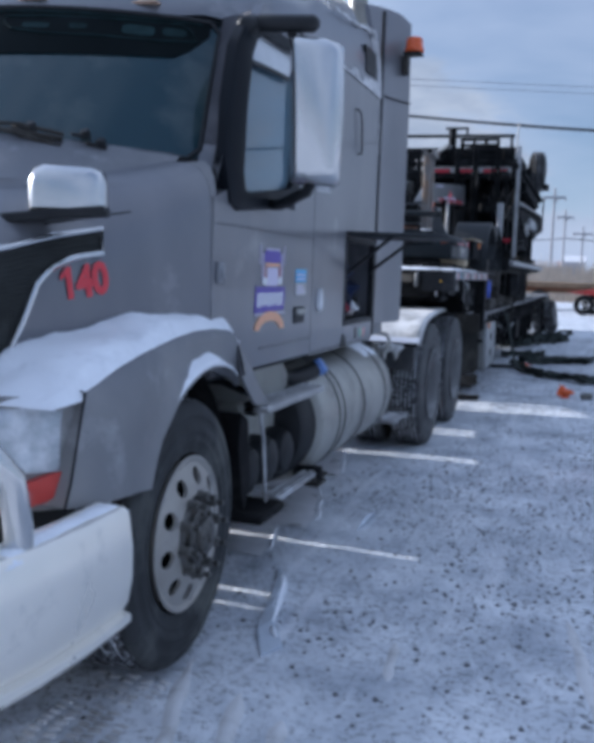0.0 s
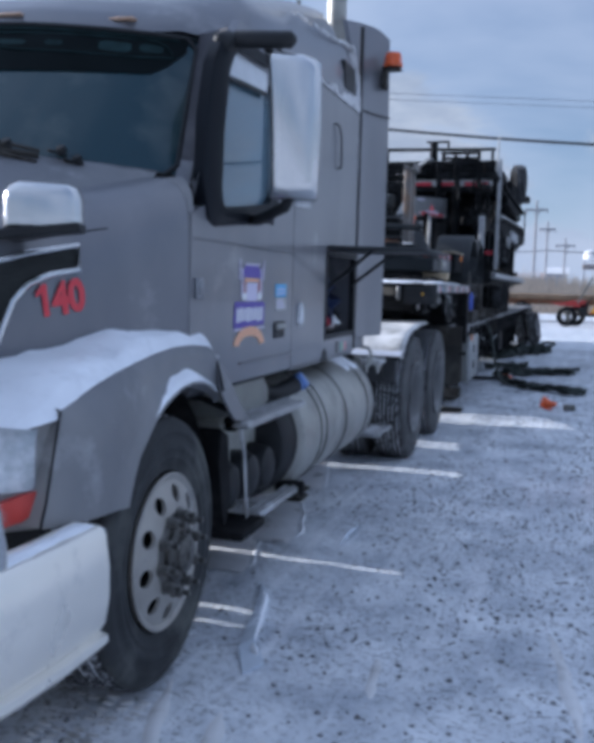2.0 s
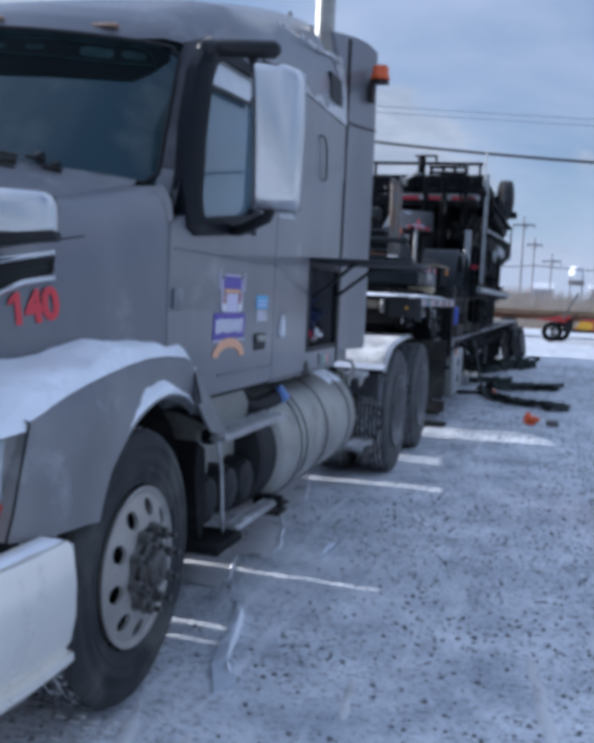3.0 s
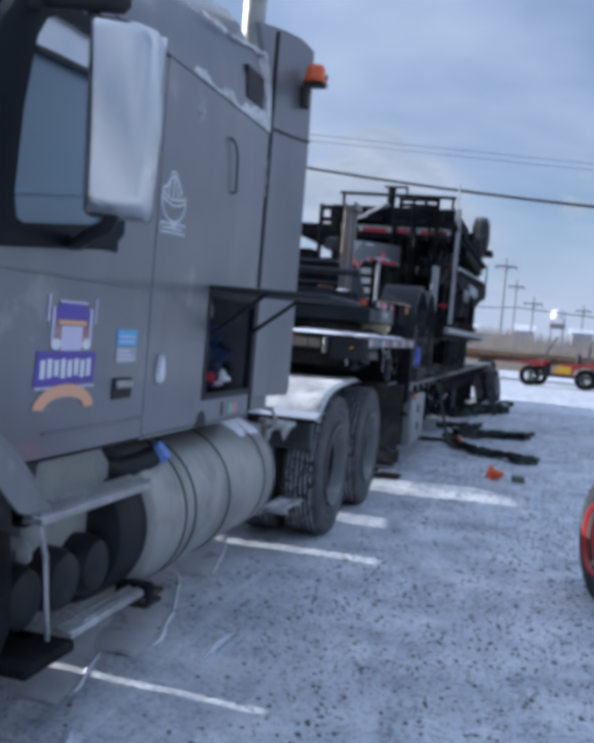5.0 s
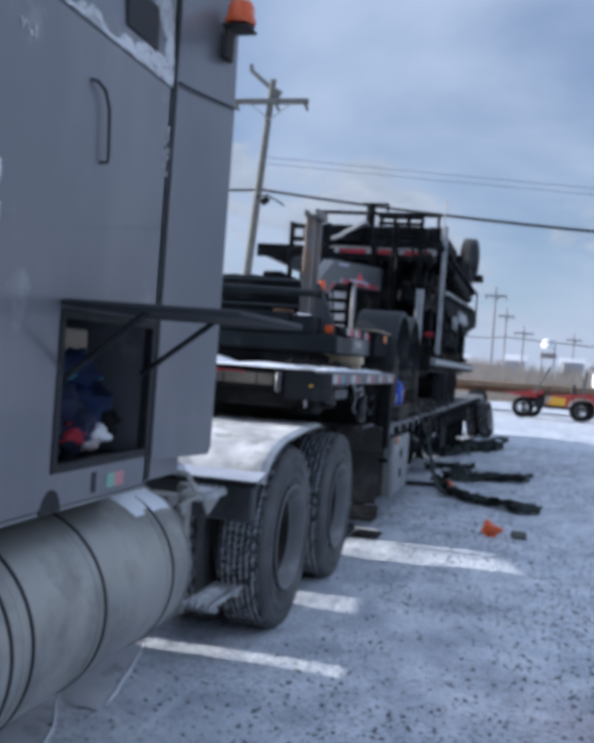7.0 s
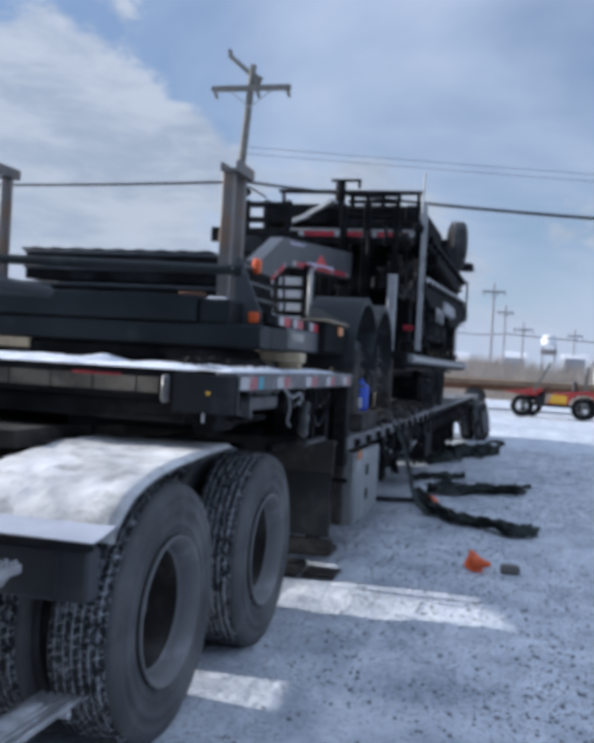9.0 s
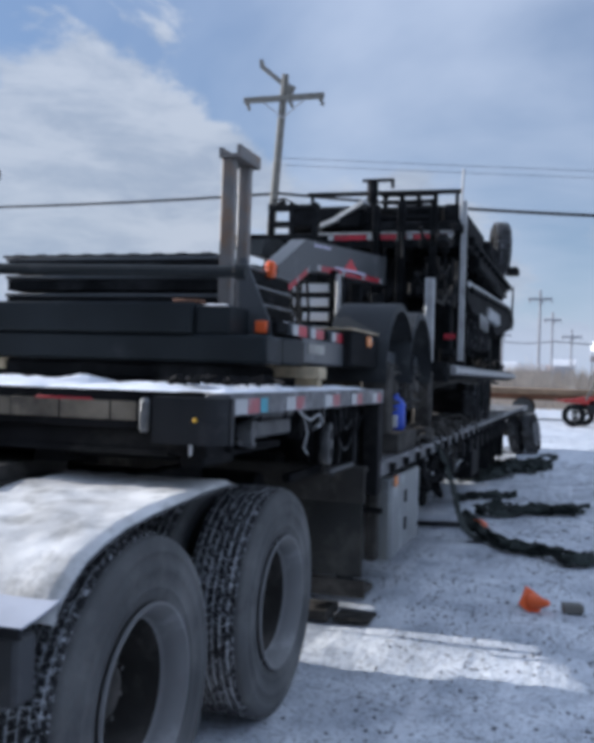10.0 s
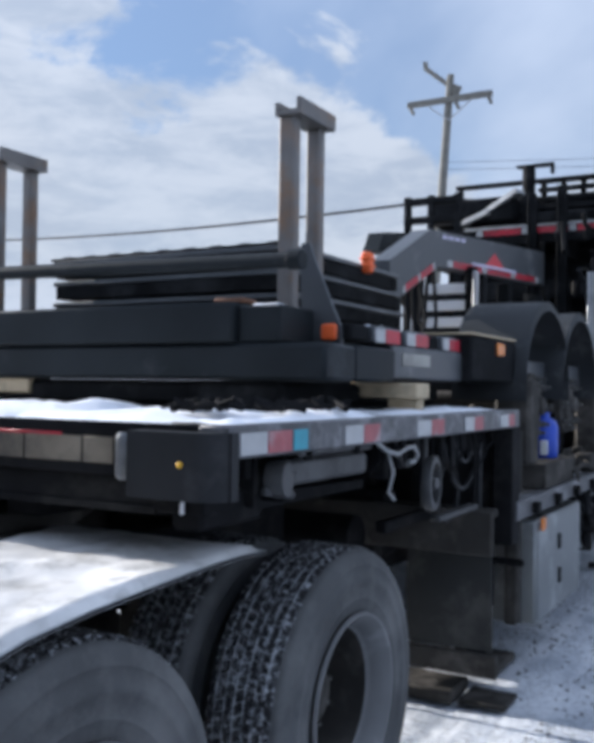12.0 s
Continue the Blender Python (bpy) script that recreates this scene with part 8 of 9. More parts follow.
random.seed(31)
for mt, count, said in ((GALV, 16, "pale chains and binders tangled under the low rail"), (FRAME, 46, "dark bags and straps bunched under the low rail")):
    s = Shape()
    for k in range(count):
        x, y, z = rnd(-1.34, -1.12), 12.55 + 2.6 * random.random() ** 1.4, rnd(0.60, 0.92)
        s.tube([(x, y, z), (x + rnd(-0.05, 0.05), y + rnd(-0.14, 0.14), z - rnd(0.02, 0.12)), (x + rnd(-0.06, 0.04), y + rnd(-0.2, 0.2), z - rnd(-0.04, 0.16)), (x + rnd(-0.05, 0.03), y + rnd(-0.25, 0.25), z + rnd(-0.08, 0.08))], rnd(0.008, 0.018) if mt is GALV else rnd(0.012, 0.034), 6)
    solo("tangle", s, mt, said, "rigging", kind="stuff")
# blue jug and odds on the lower deck behind the step
jg = thing("jug", -1.28, 11.75, 0.965, "bright blue plastic jug with a pale label", "jug")
s = Shape().lathe([(0.075, 0), (0.085, 0.015), (0.085, 0.19), (0.07, 0.225), (0.035, 0.245), (0.03, 0.275), (0, 0.275)], (-1.30, 12.0, 1.15), (0, 0, 1), 24)
part("jug_body", s, BLUE, jg)
part("jug_label", Shape().box(-1.30, -1.255, 11.905, 11.92, 1.17, 1.26, 0.004), WHITEP, jg)
solo("plank", Shape().box(-1.42, -1.16, 11.5, 12.2, 1.012, 1.15, 0.006), UNDER, "dirty dark plank under the jug", "plank")
s = Shape()
random.seed(5)
for k in range(16):
    y, x = rnd(12.3, 15.5), rnd(-1.45, -1.18)
    s.box(x - rnd(0.03, 0.1), x + rnd(0.03, 0.1), y - rnd(0.05, 0.2), y + rnd(0.05, 0.2), LZ, LZ + rnd(0.04, 0.14), 0.012)
for k in range(60):
    y, x = rnd(12.2, 16.5), rnd(-1.55, -1.16)
    z = LZ + 0.02 + rnd(0, 0.05)
    a, b, c = rnd(-0.30, 0.30), rnd(-0.16, 0.16), rnd(0.01, 0.05)
    s.tube([(x, y, z), (x + b * 0.5, y + a * 0.4, z + c), (x + b, y + a, z + c * 0.4), (x + b * 1.2, y + a * 1.5, LZ + 0.015)], rnd(0.008, 0.024), 6)
solo("tackle", s, UNDER, "grimy chains, binders and tackle heaped on the lower deck", "tackle", kind="stuff")
s = Shape()
for k in range(4):
    y = 13.2 + 0.4 * k
    s.tube([(-1.20, y, LZ + 0.12), (-1.12, y + 0.06, LZ - 0.02), (-1.12, y + 0.1, LZ - 0.2 - 0.1 * (k % 3)), (-1.16, y + 0.2, LZ - 0.06)], 0.009, 6)
solo("hanging_strap", s, UNDER, "loose straps and hooks hanging over the lower rail", "strap")


# ---- things lying on the snow ----
def cloth_line(pts, w, seed, h=0.05, lanes=6):
    """Crumpled webbing along a line on the ground: twisted ribbons heaped over one another."""
    random.seed(seed)
    sh = Shape()
    pts = [Vector((x, y, 0)) for x, y in pts]
    for lane in range(lanes):
        line, ph, amp = [], rnd(0, 6), rnd(0.3, 1.0)
        for a, b in zip(pts, pts[1:]):
            for k in range(8):
                q = a.lerp(b, k / 8)
                line.append(Vector((q.x + w * 0.8 * amp * math.sin(ph + 9 * q.x + 5 * q.y), q.y + w * 2.2 * amp * math.cos(ph + 7 * q.x) + rnd(-w, w) * 0.4,
                                    0.014 + h * 0.5 * (1 + math.sin(ph * 2 + 11 * q.x + rnd(-0.5, 0.5))) * amp)))
        rows, width = [], rnd(0.028, 0.05)
        for i, q in enumerate(line):
            d = (line[min(i + 1, len(line) - 1)] - line[max(i - 1, 0)]).normalized()
            turn = 1.1 * math.sin(ph + 0.55 * i) + rnd(-0.3, 0.3)
            side = (Vector((-d.y, d.x, 0)).normalized() * math.cos(turn) + Vector((0, 0, 1)) * math.sin(turn)) * width
            rows.append([q - side, q + Vector((0, 0, 0.006)), q + side])
        low = min(p.z for r in rows for p in r)
        sh.slab([[p + Vector((0, 0, 0.004 - min(0.0, low))) for p in r] for r in rows], (0, 0, -0.007))
    return sh


for run, w, seed, h, lanes, said in (
        ([(-1.15, 15.2), (-0.95, 14.6), (-0.75, 13.95), (-0.55, 13.65), (-0.25, 13.55), (0.0, 13.2), (0.24, 13.45)], 0.06, 1, 0.06, 8, "tangled dark webbing strap lying on the snow"),
        ([(-1.05, 15.9), (-0.8, 15.75), (-0.45, 16.1), (-0.1, 16.3), (0.14, 16.4)], 0.10, 2, 0.08, 10, "tangled dark webbing strap lying on the snow"),
        ([(-1.45, 16.9), (-1.2, 17.0), (-0.95, 17.3), (-0.72, 17.5)], 0.06, 3, 0.05, 6, "short dark strap lying on the snow"),
        ([(-1.6, 20.4), (-1.3, 20.9), (-1.0, 21.0), (-0.75, 21.3), (-0.45, 22.0)], 0.20, 4, 0.22, 16, "heap of dark webbing on the snow"),
        ([(-1.7, 19.0), (-1.4, 19.3), (-1.2, 19.9), (-1.0, 20.3)], 0.14, 6, 0.14, 9, "heap of dark webbing on the snow")):
    solo("tie_down_strap", cloth_line(run, w, seed, h, lanes), STRAP, said, "strap", "straps on the snow", "stuff", crease=60)
solo("winch_bar", Shape().tube([(-1.56, 14.62, 0.03), (-1.15, 14.72, 0.035), (-0.98, 14.8, 0.05)], 0.028, 8), BLACK, "black winch bar lying on the snow", "bar")
s = Shape()
s.slab([[(x - 0.012, y - w, z), (x, y, z + 0.004), (x + 0.012, y + w, z)] for x, y, z, w in ((-1.14, 12.95, 1.0, 0.03), (-1.10, 13.1, 0.92, 0.035), (-1.07, 13.4, 0.72, 0.04), (-1.04, 13.65, 0.48, 0.05), (-1.02, 13.8, 0.30, 0.07), (-0.98, 13.92, 0.14, 0.09), (-0.90, 14.02, 0.04, 0.08), (-0.78, 13.98, 0.02, 0.06))], (-0.008, 0, -0.002))
solo("hanging_strap", s, STRAP, "dark strap hanging from the deck to the snow", "strap")
s = Shape().lathe([(0.05, 0), (0.085, 0.05), (0.06, 0.09), (0, 0.11)], (-0.93, 14.72, 0.0), (0.2, 0.1, 1), 10)
solo("orange_rag", s, ORANGE, "orange binder handle lying in the straps", "binder")
# fallen safety cone: base plate on edge, squat body
cone = thing("traffic_cone", -0.2, 11.56, 0.0, "small fallen orange traffic cone on snow", "traffic cone")
part("cone_base", Shape().box(-0.08, 0.08, -0.08, 0.08, 0, 0.016, 0.006, Matrix.Translation((-0.235, 11.57, 0.055)) @ pose(0, 0, 0, 55, 35, 20)), ORANGE, cone)
part("cone_body", Shape().lathe([(0.058, 0), (0.046, 0.03), (0.024, 0.11), (0.016, 0.13), (0, 0.134)], (-0.225, 11.55, 0.065), (0.75, -0.45, 0.1), 18), ORANGE, cone)
solo("wood_chunk", Shape().box(-0.07, 0.07, -0.045, 0.045, 0.0, 0.065, 0.012, Matrix.Translation((0.035, 11.62, 0.0)) @ pose(0, 0, 0, 0, 0, 12)), POLEWOOD, "grey wood offcut lying on the snow", "wood")
# wheel with a red rim, standing alone beside the way
rw = thing("spare_tyre", 0.72, 7.1, 0, "knobbly black tyre on a red rim standing on the snow", "tyre")
rm = pose(0.585, 7.1, 0.37, 0, 0, 196) @ Matrix.Scale(1.11, 4)
s = Shape()
s.lathe([(0.15, -0.02), (0.20, 0.0), (0.27, 0.0), (0.305, -0.02), (0.318, -0.05), (0.318, -0.17), (0.30, -0.20), (0.2, -0.22), (0.15, -0.2)], (0, 0, 0), (1, 0, 0), 48)
tread_blocks(s, 0.335, -0.21, -0.01, 4, 30, 0.02)
ob = part("tread_ring", s, RUBBER, rw)
ob.matrix_basis = rm
s = Shape().lathe([(0.20, 0.004), (0.195, 0.012), (0.18, 0.0), (0.16, -0.05), (0.10, -0.03), (0.05, -0.03), (0, -0.025)], (0, 0, 0), (1, 0, 0), 36)
part("rim", s, REDPAINT, rw).matrix_basis = rm

def ridge(sh, line, w, h, seed):
    """A low uneven ridge of snow along a line on the ground."""
    rows = []
    fine = []
    for (xa, ya), (xb, yb) in zip(line, line[1:]):
        fine += [(xa + (xb - xa) * k / 6, ya + (yb - ya) * k / 6) for k in range(6)]
    fine.append(line[-1])
    for i, (x, y) in enumerate(fine):
        end = min(1.0, 4 * min(i, len(fine) - 1 - i) / len(fine) + 0.05)
        k = end * (1 + 0.5 * noise.noise(Vector((x * 9, y * 6, seed))))
        g0 = ground_height(x, y) - 0.004
        dx = 0.012 * noise.noise(Vector((x * 5, y * 5, seed + 3)))
        rows.append([(x + dx + w * a * k, y, g0 + h * b * k) for a, b in ((-1, 0), (-0.55, 0.7), (0, 1), (0.5, 0.75), (1, 0))])
    sh.grid(rows)


# ice plates fallen from the truck
def ice(pts, t, label="thin ice plate lying on the snow"):
    sh = Shape()
    k2 = len(pts)
    sh.add([(x, y, z) for x, y, z in pts] + [(x + 0.004, y - 0.004, z + t) for x, y, z in pts], [list(range(k2)), list(range(k2, 2 * k2))] + [[i, (i + 1) % k2, k2 + (i + 1) % k2, k2 + i] for i in range(k2)])
    solo("ice_plate", sh, ICE, label, "ice", "ice plates on the snow", smooth=False)


ice([(-1.05, 3.32, 0.0), (-1.14, 3.52, 0.012), (-1.26, 4.10, 0.012), (-1.32, 4.28, 0.002), (-1.235, 4.12, 0.02), (-1.10, 3.58, 0.03), (-1.00, 3.42, 0.01)], 0.018)
s = Shape()
ridge(s, [(-1.00, 3.40), (-1.06, 3.50), (-1.12, 3.62), (-1.24, 4.12), (-1.31, 4.27)], 0.022, 0.045, 41)
solo("snow", s, SNOW, "white frost along the upper edge of the ice plate", "snow", kind="stuff", crease=80)
ice([(-1.13, 5.05, 0.0), (-1.10, 5.35, 0.01), (-1.12, 5.5, 0.0), (-1.145, 5.3, 0.012)], 0.012)


# sheets of dirty ice beside the truck, broken off along a white edge
for k, (line, w) in enumerate((([(-1.45, 4.42), (-1.475, 4.62), (-1.55, 4.92), (-1.66, 5.20), (-1.74, 5.45)], 0.34), ([(-1.40, 4.98), (-1.405, 5.22), (-1.52, 5.68), (-1.68, 6.10), (-1.94, 6.65)], 0.40), ([(-1.57, 6.30), (-1.62, 6.55), (-1.73, 7.0), (-1.83, 7.40)], 0.30))):
    it = thing("ice_sheet", line[0][0], line[0][1], 0, "sheet of dirty ice with a white broken edge on the ground", "ice", "ice sheets beside the truck")
    sh = Shape()
    cols = []
    for i in range(25):
        y = line[0][1] + (line[-1][1] - line[0][1]) * i / 24
        x = float(np.interp(y, [q[1] for q in line], [q[0] for q in line]))
        wide = w * (0.25 + 0.75 * math.sin(math.pi * (0.15 + 0.8 * i / 24))) * (1 + 0.35 * noise.noise(Vector((y * 4, k, 1))))
        cols.append([(x - wide * j / 5, y, ground_height(x - wide * j / 5, y) + (0.009 if 0 < j < 5 else -0.004)) for j in range(6)])
    sh.grid(cols)
    part("ice", sh, DIRTY_ICE, it)
    sh = Shape()
    ridge(sh, line, 0.015, 0.011, k)
    part("snow_edge", sh, SNOW, it, "white broken edge")
# ridges of snow squeezed up by tyres
s = Shape()
for k, line in enumerate(([(-1.30, 3.30), (-1.20, 2.95), (-1.12, 2.70), (-1.0, 2.30)], [(-1.02, 3.06), (-0.98, 2.9), (-0.95, 2.72), (-0.90, 2.4)], [(0.0, 4.25), (0.05, 3.9), (0.10, 3.55), (0.15, 3.2)], [(-0.62, 3.7), (-0.60, 3.5), (-0.58, 3.3)], [(-0.83, 2.95), (-0.80, 2.75), (-0.77, 2.5)])):
    ridge(s, line, 0.034, 0.012, 20 + k)
solo("snow", s, SNOW_THIN, "low ridges of snow left by tyres", "snow", kind="stuff", crease=80)
# tread print pressed into the snow ahead of the steer wheel
s = Shape()
for row in range(5):
    x = -1.50 + 0.058 * row
    for k in range(52):
        y = 2.98 - 0.036 * k - (0.018 if row % 2 else 0)
        z = ground_height(x, y)
        h = 0.006 + 0.010 * noise.noise(Vector((x * 5, y * 3, 31))) + rnd(-0.002, 0.003)
        if h < 0.0015:
            continue
        x += rnd(-0.004, 0.004)
        s.box(x - 0.021, x + 0.021, y - 0.011, y + 0.011, z - 0.01, z + h, 0.004, Matrix.Translation((x, y, z)) @ pose(0, 0, 0, 0, 0, 14 if row % 2 else -14) @ Matrix.Translation((-x, -y, -z)))
for row in range(4):
    x = -0.62 + 0.05 * row
    for k in range(40):
        y = 2.35 - 0.034 * k
        z = ground_height(x, y)
        s.box(x - 0.017, x + 0.017, y - 0.010, y + 0.010, z - 0.01, z + 0.002 + 0.009 * noise.noise(Vector((x * 6, y * 3, 3))), 0.003)
solo("tread_print", s, SNOW_THIN, "rows of tyre tread print pressed into the snow", "snow", kind="stuff", crease=60)
# grit frozen into the snow
random.seed(11)
s = Shape()
made = 0
while made < 27000:
    x, y = rnd(-2.6, 2.2), 0.4 + 23.5 * random.random() ** 1.15
    d = noise.noise(Vector((x * 0.9, y * 0.55, 4))) + 0.6 * noise.noise(Vector((x * 2.5, y * 2, 7))) + (0.25 if x > -1.0 else -0.3)
    if random.random() > 0.30 + 0.8 * d:
        continue
    r = 0.003 + 0.0105 * random.random() ** 2.8
    z = ground_height(x, y) - r * 0.15
    a0 = rnd(0, 6)
    ringp = [(x + r * rnd(0.7, 1.4) * math.cos(a0 + a), y + r * rnd(0.7, 1.4) * math.sin(a0 + a), z) for a in (0, 1.26, 2.51, 3.77, 5.03)]
    ring2 = [(x + (p[0] - x) * 0.6, y + (p[1] - y) * 0.6, z + r * rnd(0.5, 1.0)) for p in ringp]
    s.add(ringp + ring2, [[i, (i + 1) % 5, 5 + (i + 1) % 5, 5 + i] for i in range(5)] + [[5, 6, 7, 8, 9]])
    made += 1
tagged(put("gravel", s.mesh("gravel", STONE, smooth=False, fix=False)), "dark gravel scattered over packed snow", "gravel", kind="stuff")


# ---- beyond the yard ----
def utility_pole(x, y, h, arm, label, lean=0.0, bayonet=False, r=0.17, wood=None):
    wood = wood or POLEWOOD
    ob = thing("utility_pole", x, y, 0, label, "utility pole", "utility poles")
    sh = Shape().cyl((x, y, -0.2), (x + lean, y, h), r, 14, 0.01, r * 0.65)
    part("pole", sh, wood, ob)
    if arm:
        az = h - 0.78
        part("crossarm", Shape().box(x - arm / 2 + lean, x + arm / 2 + lean, y - 0.18, y - 0.06, az - 0.09, az + 0.09, 0.01), wood, ob)
        sh = Shape()
        for e in (-1, 1):
            sh.bar((x + lean + e * arm * 0.28, y - 0.12, az - 0.05), (x + lean, y - 0.12, az - 0.62), 0.035, 0.035)
        parts("arm_brace", sh, GALV, ob)
        for e in (-0.46, 0.08, 0.46):
            part("insulator", Shape().lathe([(0.05, 0), (0.07, 0.05), (0.04, 0.1), (0.065, 0.16), (0.03, 0.24), (0, 0.25)], (x + lean + e * arm, y - 0.12, az - 0.10), (0.45, 0, -1), 10), wood, ob)
    if bayonet:
        part("ridge_pin", Shape().bar((x + lean, y, h - 0.35), (x + lean - 0.78, y, h + 0.30), 0.14, 0.14).bar((x + lean - 0.78, y, h + 0.25), (x + lean - 0.82, y, h + 0.52), 0.12, 0.12).bar((x + lean, y, h - 0.4), (x + lean + 0.28, y, h - 0.55), 0.12, 0.3), wood, ob)
        x2 = x + lean * 0.64
        sh = Shape().tube([(x2, y - 0.1, 7.0), (x2 + 0.5, y - 0.4, 7.0), (x2 + 1.2, y - 0.8, 6.6)], 0.03, 6)
        sh.lathe([(0.04, 0), (0.12, 0.05), (0.12, 0.28), (0, 0.34)], (x2 + 0.55, y - 0.4, 6.9), (-0.8, 0, -0.5), 12)
        part("street_lamp_arm", sh, LOADBLACK, ob)
    return ob


utility_pole(-9.94, 32.0, 11.0, 2.65, "tall weathered wooden utility pole with crossarm", 0.74, True)
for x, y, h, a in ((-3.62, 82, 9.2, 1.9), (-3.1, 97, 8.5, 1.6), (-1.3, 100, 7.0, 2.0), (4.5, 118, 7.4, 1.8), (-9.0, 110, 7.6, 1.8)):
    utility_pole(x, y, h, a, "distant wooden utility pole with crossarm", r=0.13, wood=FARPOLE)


def wire(p0, p1, sag, r, label="dark overhead power cable sagging between poles"):
    p0, p1 = Vector(p0), Vector(p1)
    pts = []
    for k in range(41):
        t = k / 40
        q = p0.lerp(p1, t)
        q.z -= sag * 4 * t * (1 - t)
        pts.append(q)
    solo("overhead_cable", Shape().tube(pts, r, 6), BLACK, label, "cable", "overhead cables")


wire((-9.3, 32, 7.25), (26, 27, 5.5), 0.9, 0.045)
wire((-9.3, 32, 7.25), (-52, 40, 10.4), 0.7, 0.045)
for dz in (0, 0.22):
    wire((-9.3, 32, 8.15 + dz), (30, 44, 7.95 + dz), 0.12, 0.0075)
wire((-9.0, 110, 6.1), (-3.1, 97, 5.6), 0.2, 0.05)
wire((-3.1, 97, 5.6), (30, 70, 4.2), 0.5, 0.05)

# long brown flatbed and the small red machine behind the truck
fb = thing("flatbed_wagon", 2, 44, 0, "long weathered brown steel flatbed wagon in the snow", "wagon")
part("bed", Shape().box(-6.0, 9.5, 43.2, 45.4, 1.05, 1.28, 0.02), BROWN, fb)
parts("bed_beam", Shape().box(-5.6, 9.0, 43.6, 43.8, 0.80, 1.05, 0.02).box(-5.6, 9.0, 44.8, 45.0, 0.80, 1.05, 0.02), RUST, fb)
for x in (-2.35, 6.4):
    part("bed_wheel", Shape().lathe([(0.2, -0.1), (0.42, -0.09), (0.45, 0), (0.42, 0.09), (0.2, 0.1)], (x, 43.5, 0.45), (0, 1, 0), 20, True, True), RUBBER, fb)
    part("bed_wheel", Shape().lathe([(0.2, -0.1), (0.42, -0.09), (0.45, 0), (0.42, 0.09), (0.2, 0.1)], (x, 45.0, 0.45), (0, 1, 0), 20, True, True), RUBBER, fb)
cart = thing("utility_cart", 0.8, 38.6, 0, "small red and yellow open utility cart parked in snow", "cart")
for x, y, r in ((-0.27, 38.5, 0.41), (0.05, 39.4, 0.41), (1.86, 38.5, 0.41), (2.05, 39.4, 0.41)):
    w = part("cart_wheel", Shape().lathe([(r * 0.55, -0.085), (r - 0.04, -0.10), (r, -0.07), (r, 0.07), (r - 0.04, 0.10), (r * 0.55, 0.085)], (x, y, r), (0, 1, 0), 28), LOADBLACK, cart, "black cart tyre")
    part("cart_rim", Shape().lathe([(r * 0.56, -0.06), (r * 0.50, -0.07), (r * 0.46, -0.03), (r * 0.50, -0.03)], (x, y, r), (0, 1, 0), 20), ALU, w)
    spoke = Shape().cyl((x, y - 0.07, r), (x, y + 0.02, r), 0.07, 12)
    for q in range(5):
        a = 2 * math.pi * q / 5 + 0.4
        spoke.bar((x, y - 0.04, r), (x + 0.5 * r * math.cos(a), y - 0.04, r + 0.5 * r * math.sin(a)), 0.05, 0.02)
    part("wheel_spokes", spoke, ALU, w)
part("cart_body", Shape().prism([(0.62, 0.56), (1.35, 0.54), (1.45, 0.74), (1.62, 0.90), (1.95, 0.95), (2.2, 0.86), (2.45, 0.62), (2.58, 0.70), (2.50, 0.98), (2.05, 1.06), (1.5, 1.0), (0.85, 0.93)], "y", 38.5, 39.4), REDPAINT, cart, "red cart body")
part("cart_panel", Shape().prism([(0.66, 0.58), (1.28, 0.56), (1.32, 0.86), (0.80, 0.88)], "y", 38.47, 38.498), YELLOW, cart, "yellow side panel")
part("cart_chassis", Shape().box(-0.1, 2.3, 38.7, 39.2, 0.42, 0.54, 0.02), FRAME, cart)
part("cart_nose", Shape().prism([(-0.95, 0.92), (-0.5, 0.84), (-0.05, 0.82), (0.42, 0.80), (0.46, 1.06), (0.10, 1.08), (-0.45, 0.96)], "y", 38.6, 39.3), REDPAINT, cart)
s = Shape()
for y in (38.6, 39.4):
    s.bar((0.12, y, 0.95), (0.66, y, 2.0), 0.09, 0.09).bar((1.92, y, 1.0), (2.02, y, 1.95), 0.07, 0.07)
s.bar((0.66, 38.6, 2.0), (0.66, 39.4, 2.0), 0.05, 0.05).bar((2.02, 38.6, 1.95), (2.02, 39.4, 1.95), 0.05, 0.05)
parts("cart_post", s, POLEWOOD, cart)
parts("cart_seat", Shape().box(1.5, 1.65, 38.65, 39.35, 0.8, 1.4, 0.04).box(1.1, 1.6, 38.65, 39.35, 0.78, 0.92, 0.03).box(0.18, 0.55, 38.6, 39.3, 0.45, 1.0, 0.06), BLACK, cart)
part("cart_steering", Shape().bar((0.35, 38.9, 0.85), (0.75, 38.9, 1.25), 0.04, 0.04), BLACK, cart)
# white wagon shell behind the cart
s = Shape().box(2.6, 7.5, 43.4, 45.2, 1.28, 2.0, 0.08)
solo("white_tank", s, WHITEP, "white box tank standing on the flatbed beyond", "tank")

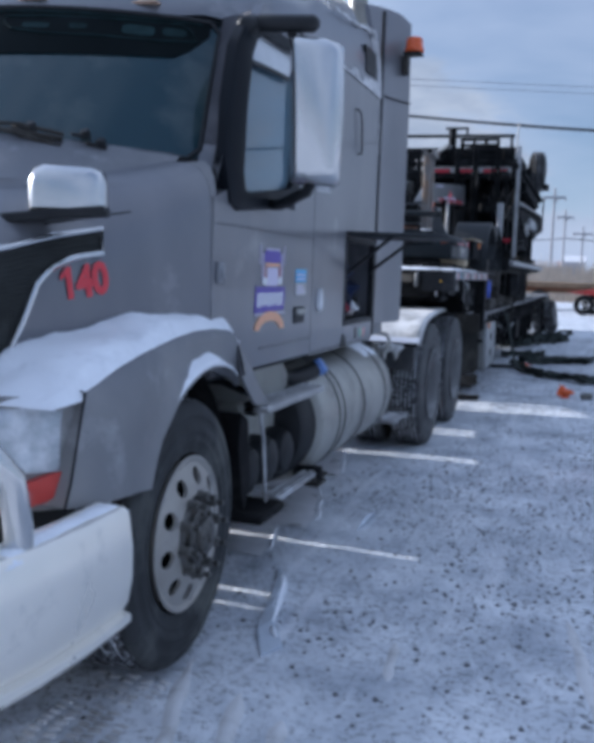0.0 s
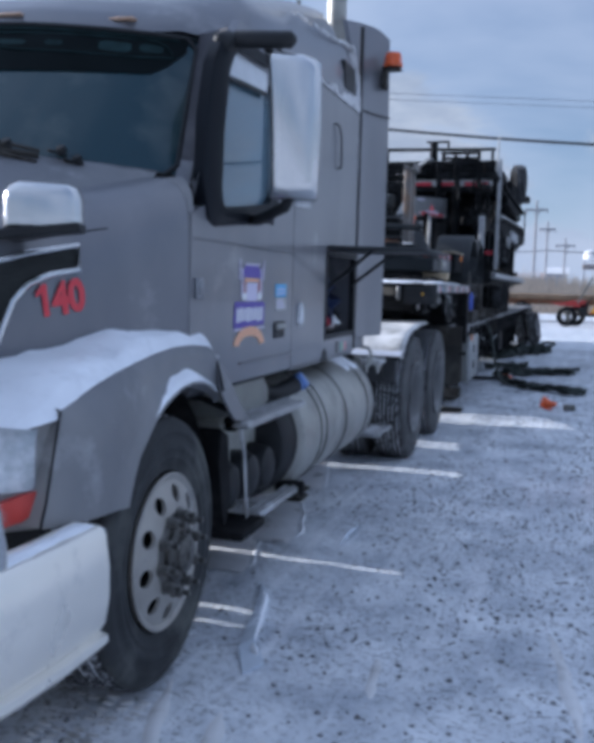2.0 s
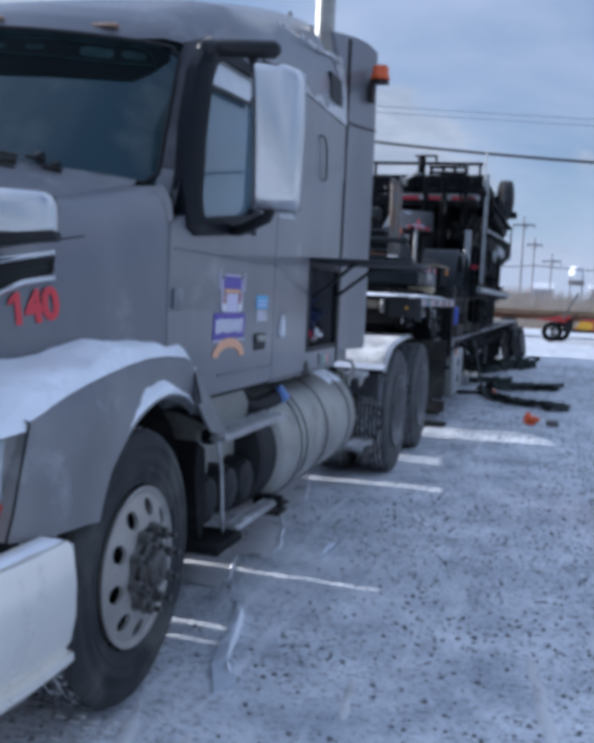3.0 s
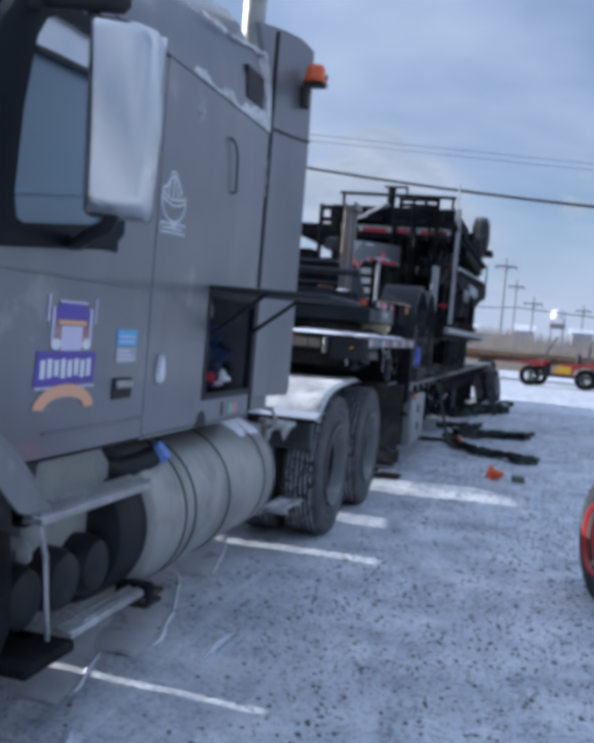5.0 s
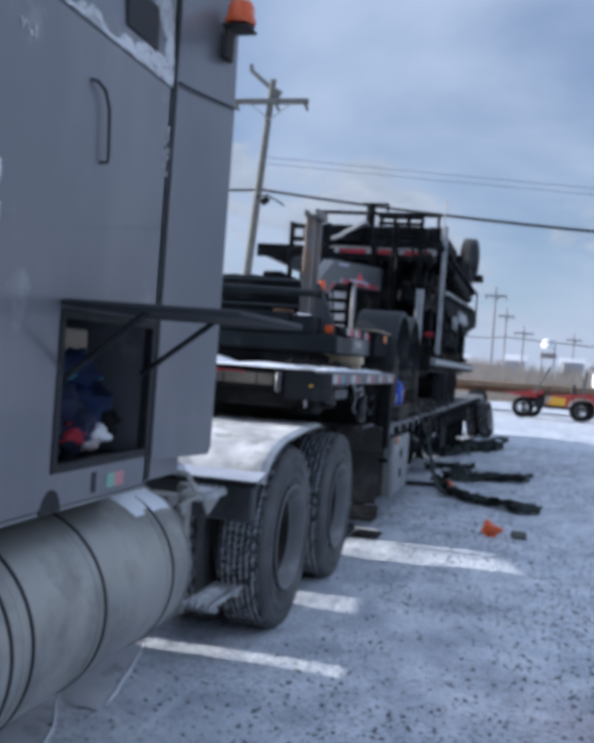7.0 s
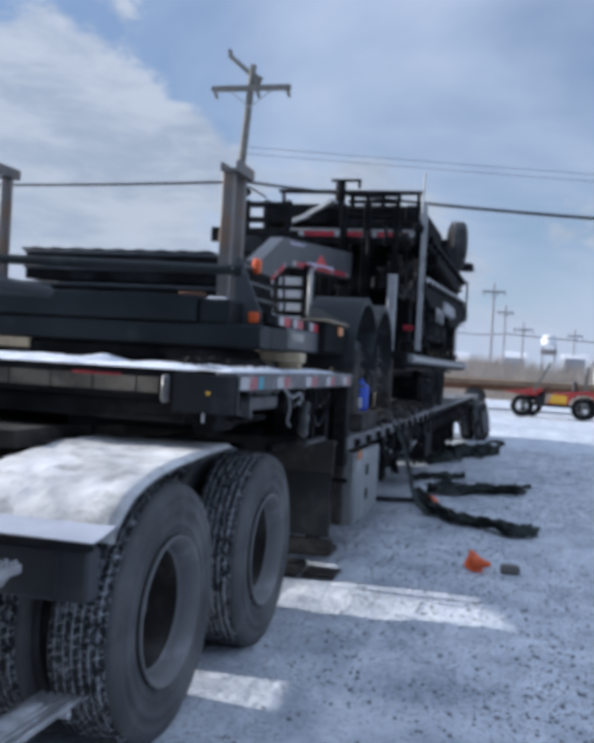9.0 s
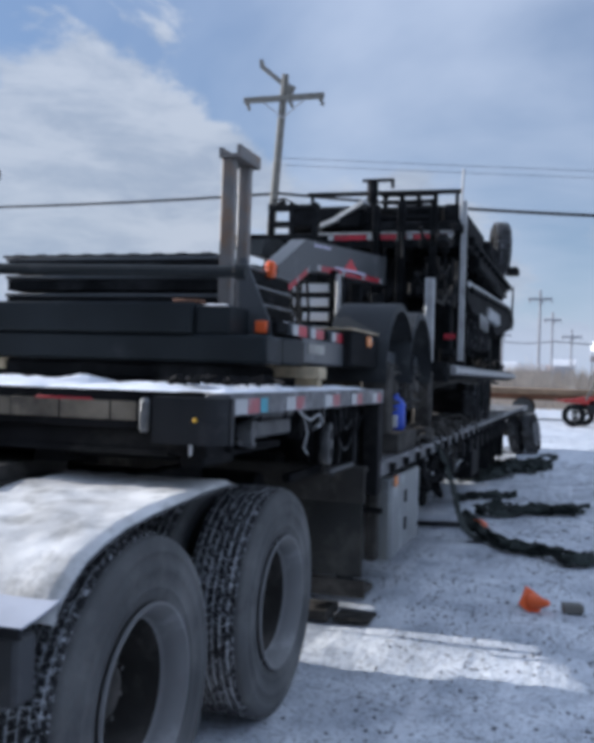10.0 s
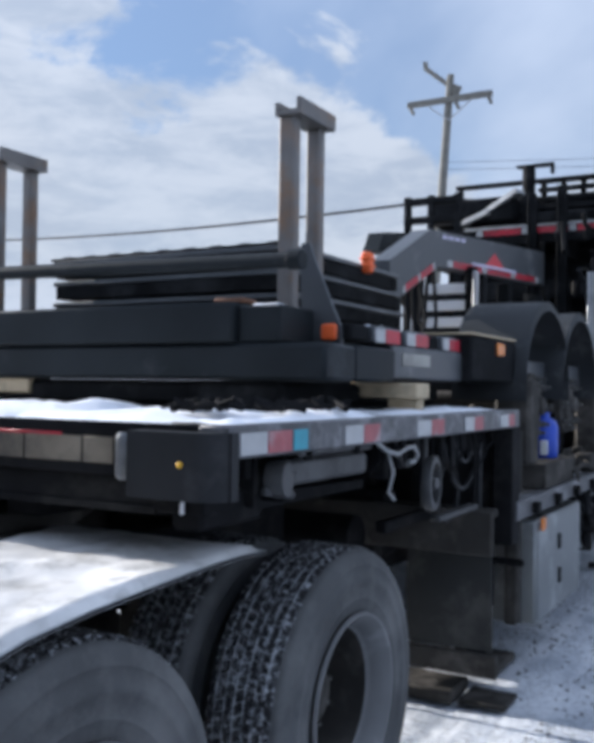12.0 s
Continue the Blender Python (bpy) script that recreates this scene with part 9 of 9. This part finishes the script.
# dry grass belt, brush, low buildings, water tower
random.seed(21)
s = Shape()
for k in range(13000):
    x, y = rnd(-14, 26), rnd(58, 76)
    thick = noise.noise(Vector((x * 0.35, y * 0.2, 3)))
    if thick < rnd(-0.8, 0.05):
        continue
    h, w = rnd(1.3, 2.7) + 1.0 * max(0.0, thick), rnd(0.03, 0.07)
    dx = rnd(-0.3, 0.3)
    s.add([(x - w, y, 0), (x + w, y, 0), (x + dx, y + rnd(-0.2, 0.2), h)], [[0, 1, 2]])
tagged(put("dry_grass", s.mesh("dry_grass", GRASS, smooth=False, fix=False)), "belt of tall dry tan grass in snow", "grass", kind="stuff")
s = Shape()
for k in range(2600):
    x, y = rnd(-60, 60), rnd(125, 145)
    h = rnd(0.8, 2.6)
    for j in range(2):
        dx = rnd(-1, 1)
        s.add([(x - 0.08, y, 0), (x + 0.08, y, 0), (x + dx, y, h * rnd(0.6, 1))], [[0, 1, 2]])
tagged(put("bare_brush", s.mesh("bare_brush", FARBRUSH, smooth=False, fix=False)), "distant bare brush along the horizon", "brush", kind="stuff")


def far_house(x, y, w, d, h, roof_h, wall_m, roof_m, label):
    ob = thing("far_building", x, y, 0, label, "building", "distant buildings")
    part("wall", Shape().box(x - w / 2, x + w / 2, y, y + d, 0, h, 0.02), wall_m, ob)
    part("roof", Shape().prism([(y - 0.3, h), (y + d + 0.3, h), (y + d / 2, h + roof_h)], "x", x - w / 2 - 0.3, x + w / 2 + 0.3), roof_m, ob)
    for k in range(int(w / 1.6)):
        part("window", Shape().box(x - w / 2 + 0.4 + 1.5 * k, x - w / 2 + 0.9 + 1.5 * k, y - 0.06, y, h * 0.55, h * 0.8, 0.02), FARBRUSH, ob)
    return ob


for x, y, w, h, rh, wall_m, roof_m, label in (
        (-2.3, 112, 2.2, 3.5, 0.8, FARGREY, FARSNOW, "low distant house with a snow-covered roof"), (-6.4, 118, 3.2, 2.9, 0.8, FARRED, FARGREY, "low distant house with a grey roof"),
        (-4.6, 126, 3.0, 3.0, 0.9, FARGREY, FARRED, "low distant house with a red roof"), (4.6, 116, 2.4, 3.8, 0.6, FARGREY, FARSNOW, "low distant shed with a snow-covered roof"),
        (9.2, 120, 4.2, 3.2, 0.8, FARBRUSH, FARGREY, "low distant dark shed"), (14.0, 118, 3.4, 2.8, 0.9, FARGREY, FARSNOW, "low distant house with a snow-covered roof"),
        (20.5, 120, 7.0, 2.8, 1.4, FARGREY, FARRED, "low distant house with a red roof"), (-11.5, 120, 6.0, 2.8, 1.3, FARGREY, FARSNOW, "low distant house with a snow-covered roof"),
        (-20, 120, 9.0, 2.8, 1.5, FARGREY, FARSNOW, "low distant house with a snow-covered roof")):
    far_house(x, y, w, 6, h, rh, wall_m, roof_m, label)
tw = thing("elevated_tank", 1.5, 112, 0, "pale elevated tank with a white top far off", "tank")
part("tank_drum", Shape().lathe([(0.82, 0), (0.86, 0.1), (0.86, 0.8), (0.65, 1.1), (0, 1.2)], (1.5, 112, 5.15), (0, 0, 1), 20, True), WHITEP, tw)
part("tank_belt", Shape().box(0.6, 2.4, 111.1, 112.9, 4.05, 4.65, 0.05), FARBRUSH, tw)
legs = Shape()
for dx in (-0.7, 0.7):
    for dy in (-0.7, 0.7):
        legs.box(1.5 + dx - 0.1, 1.5 + dx + 0.1, 112 + dy - 0.1, 112 + dy + 0.1, 0, 5.2, 0.02)
parts("tank_leg", legs, FARGREY, tw)
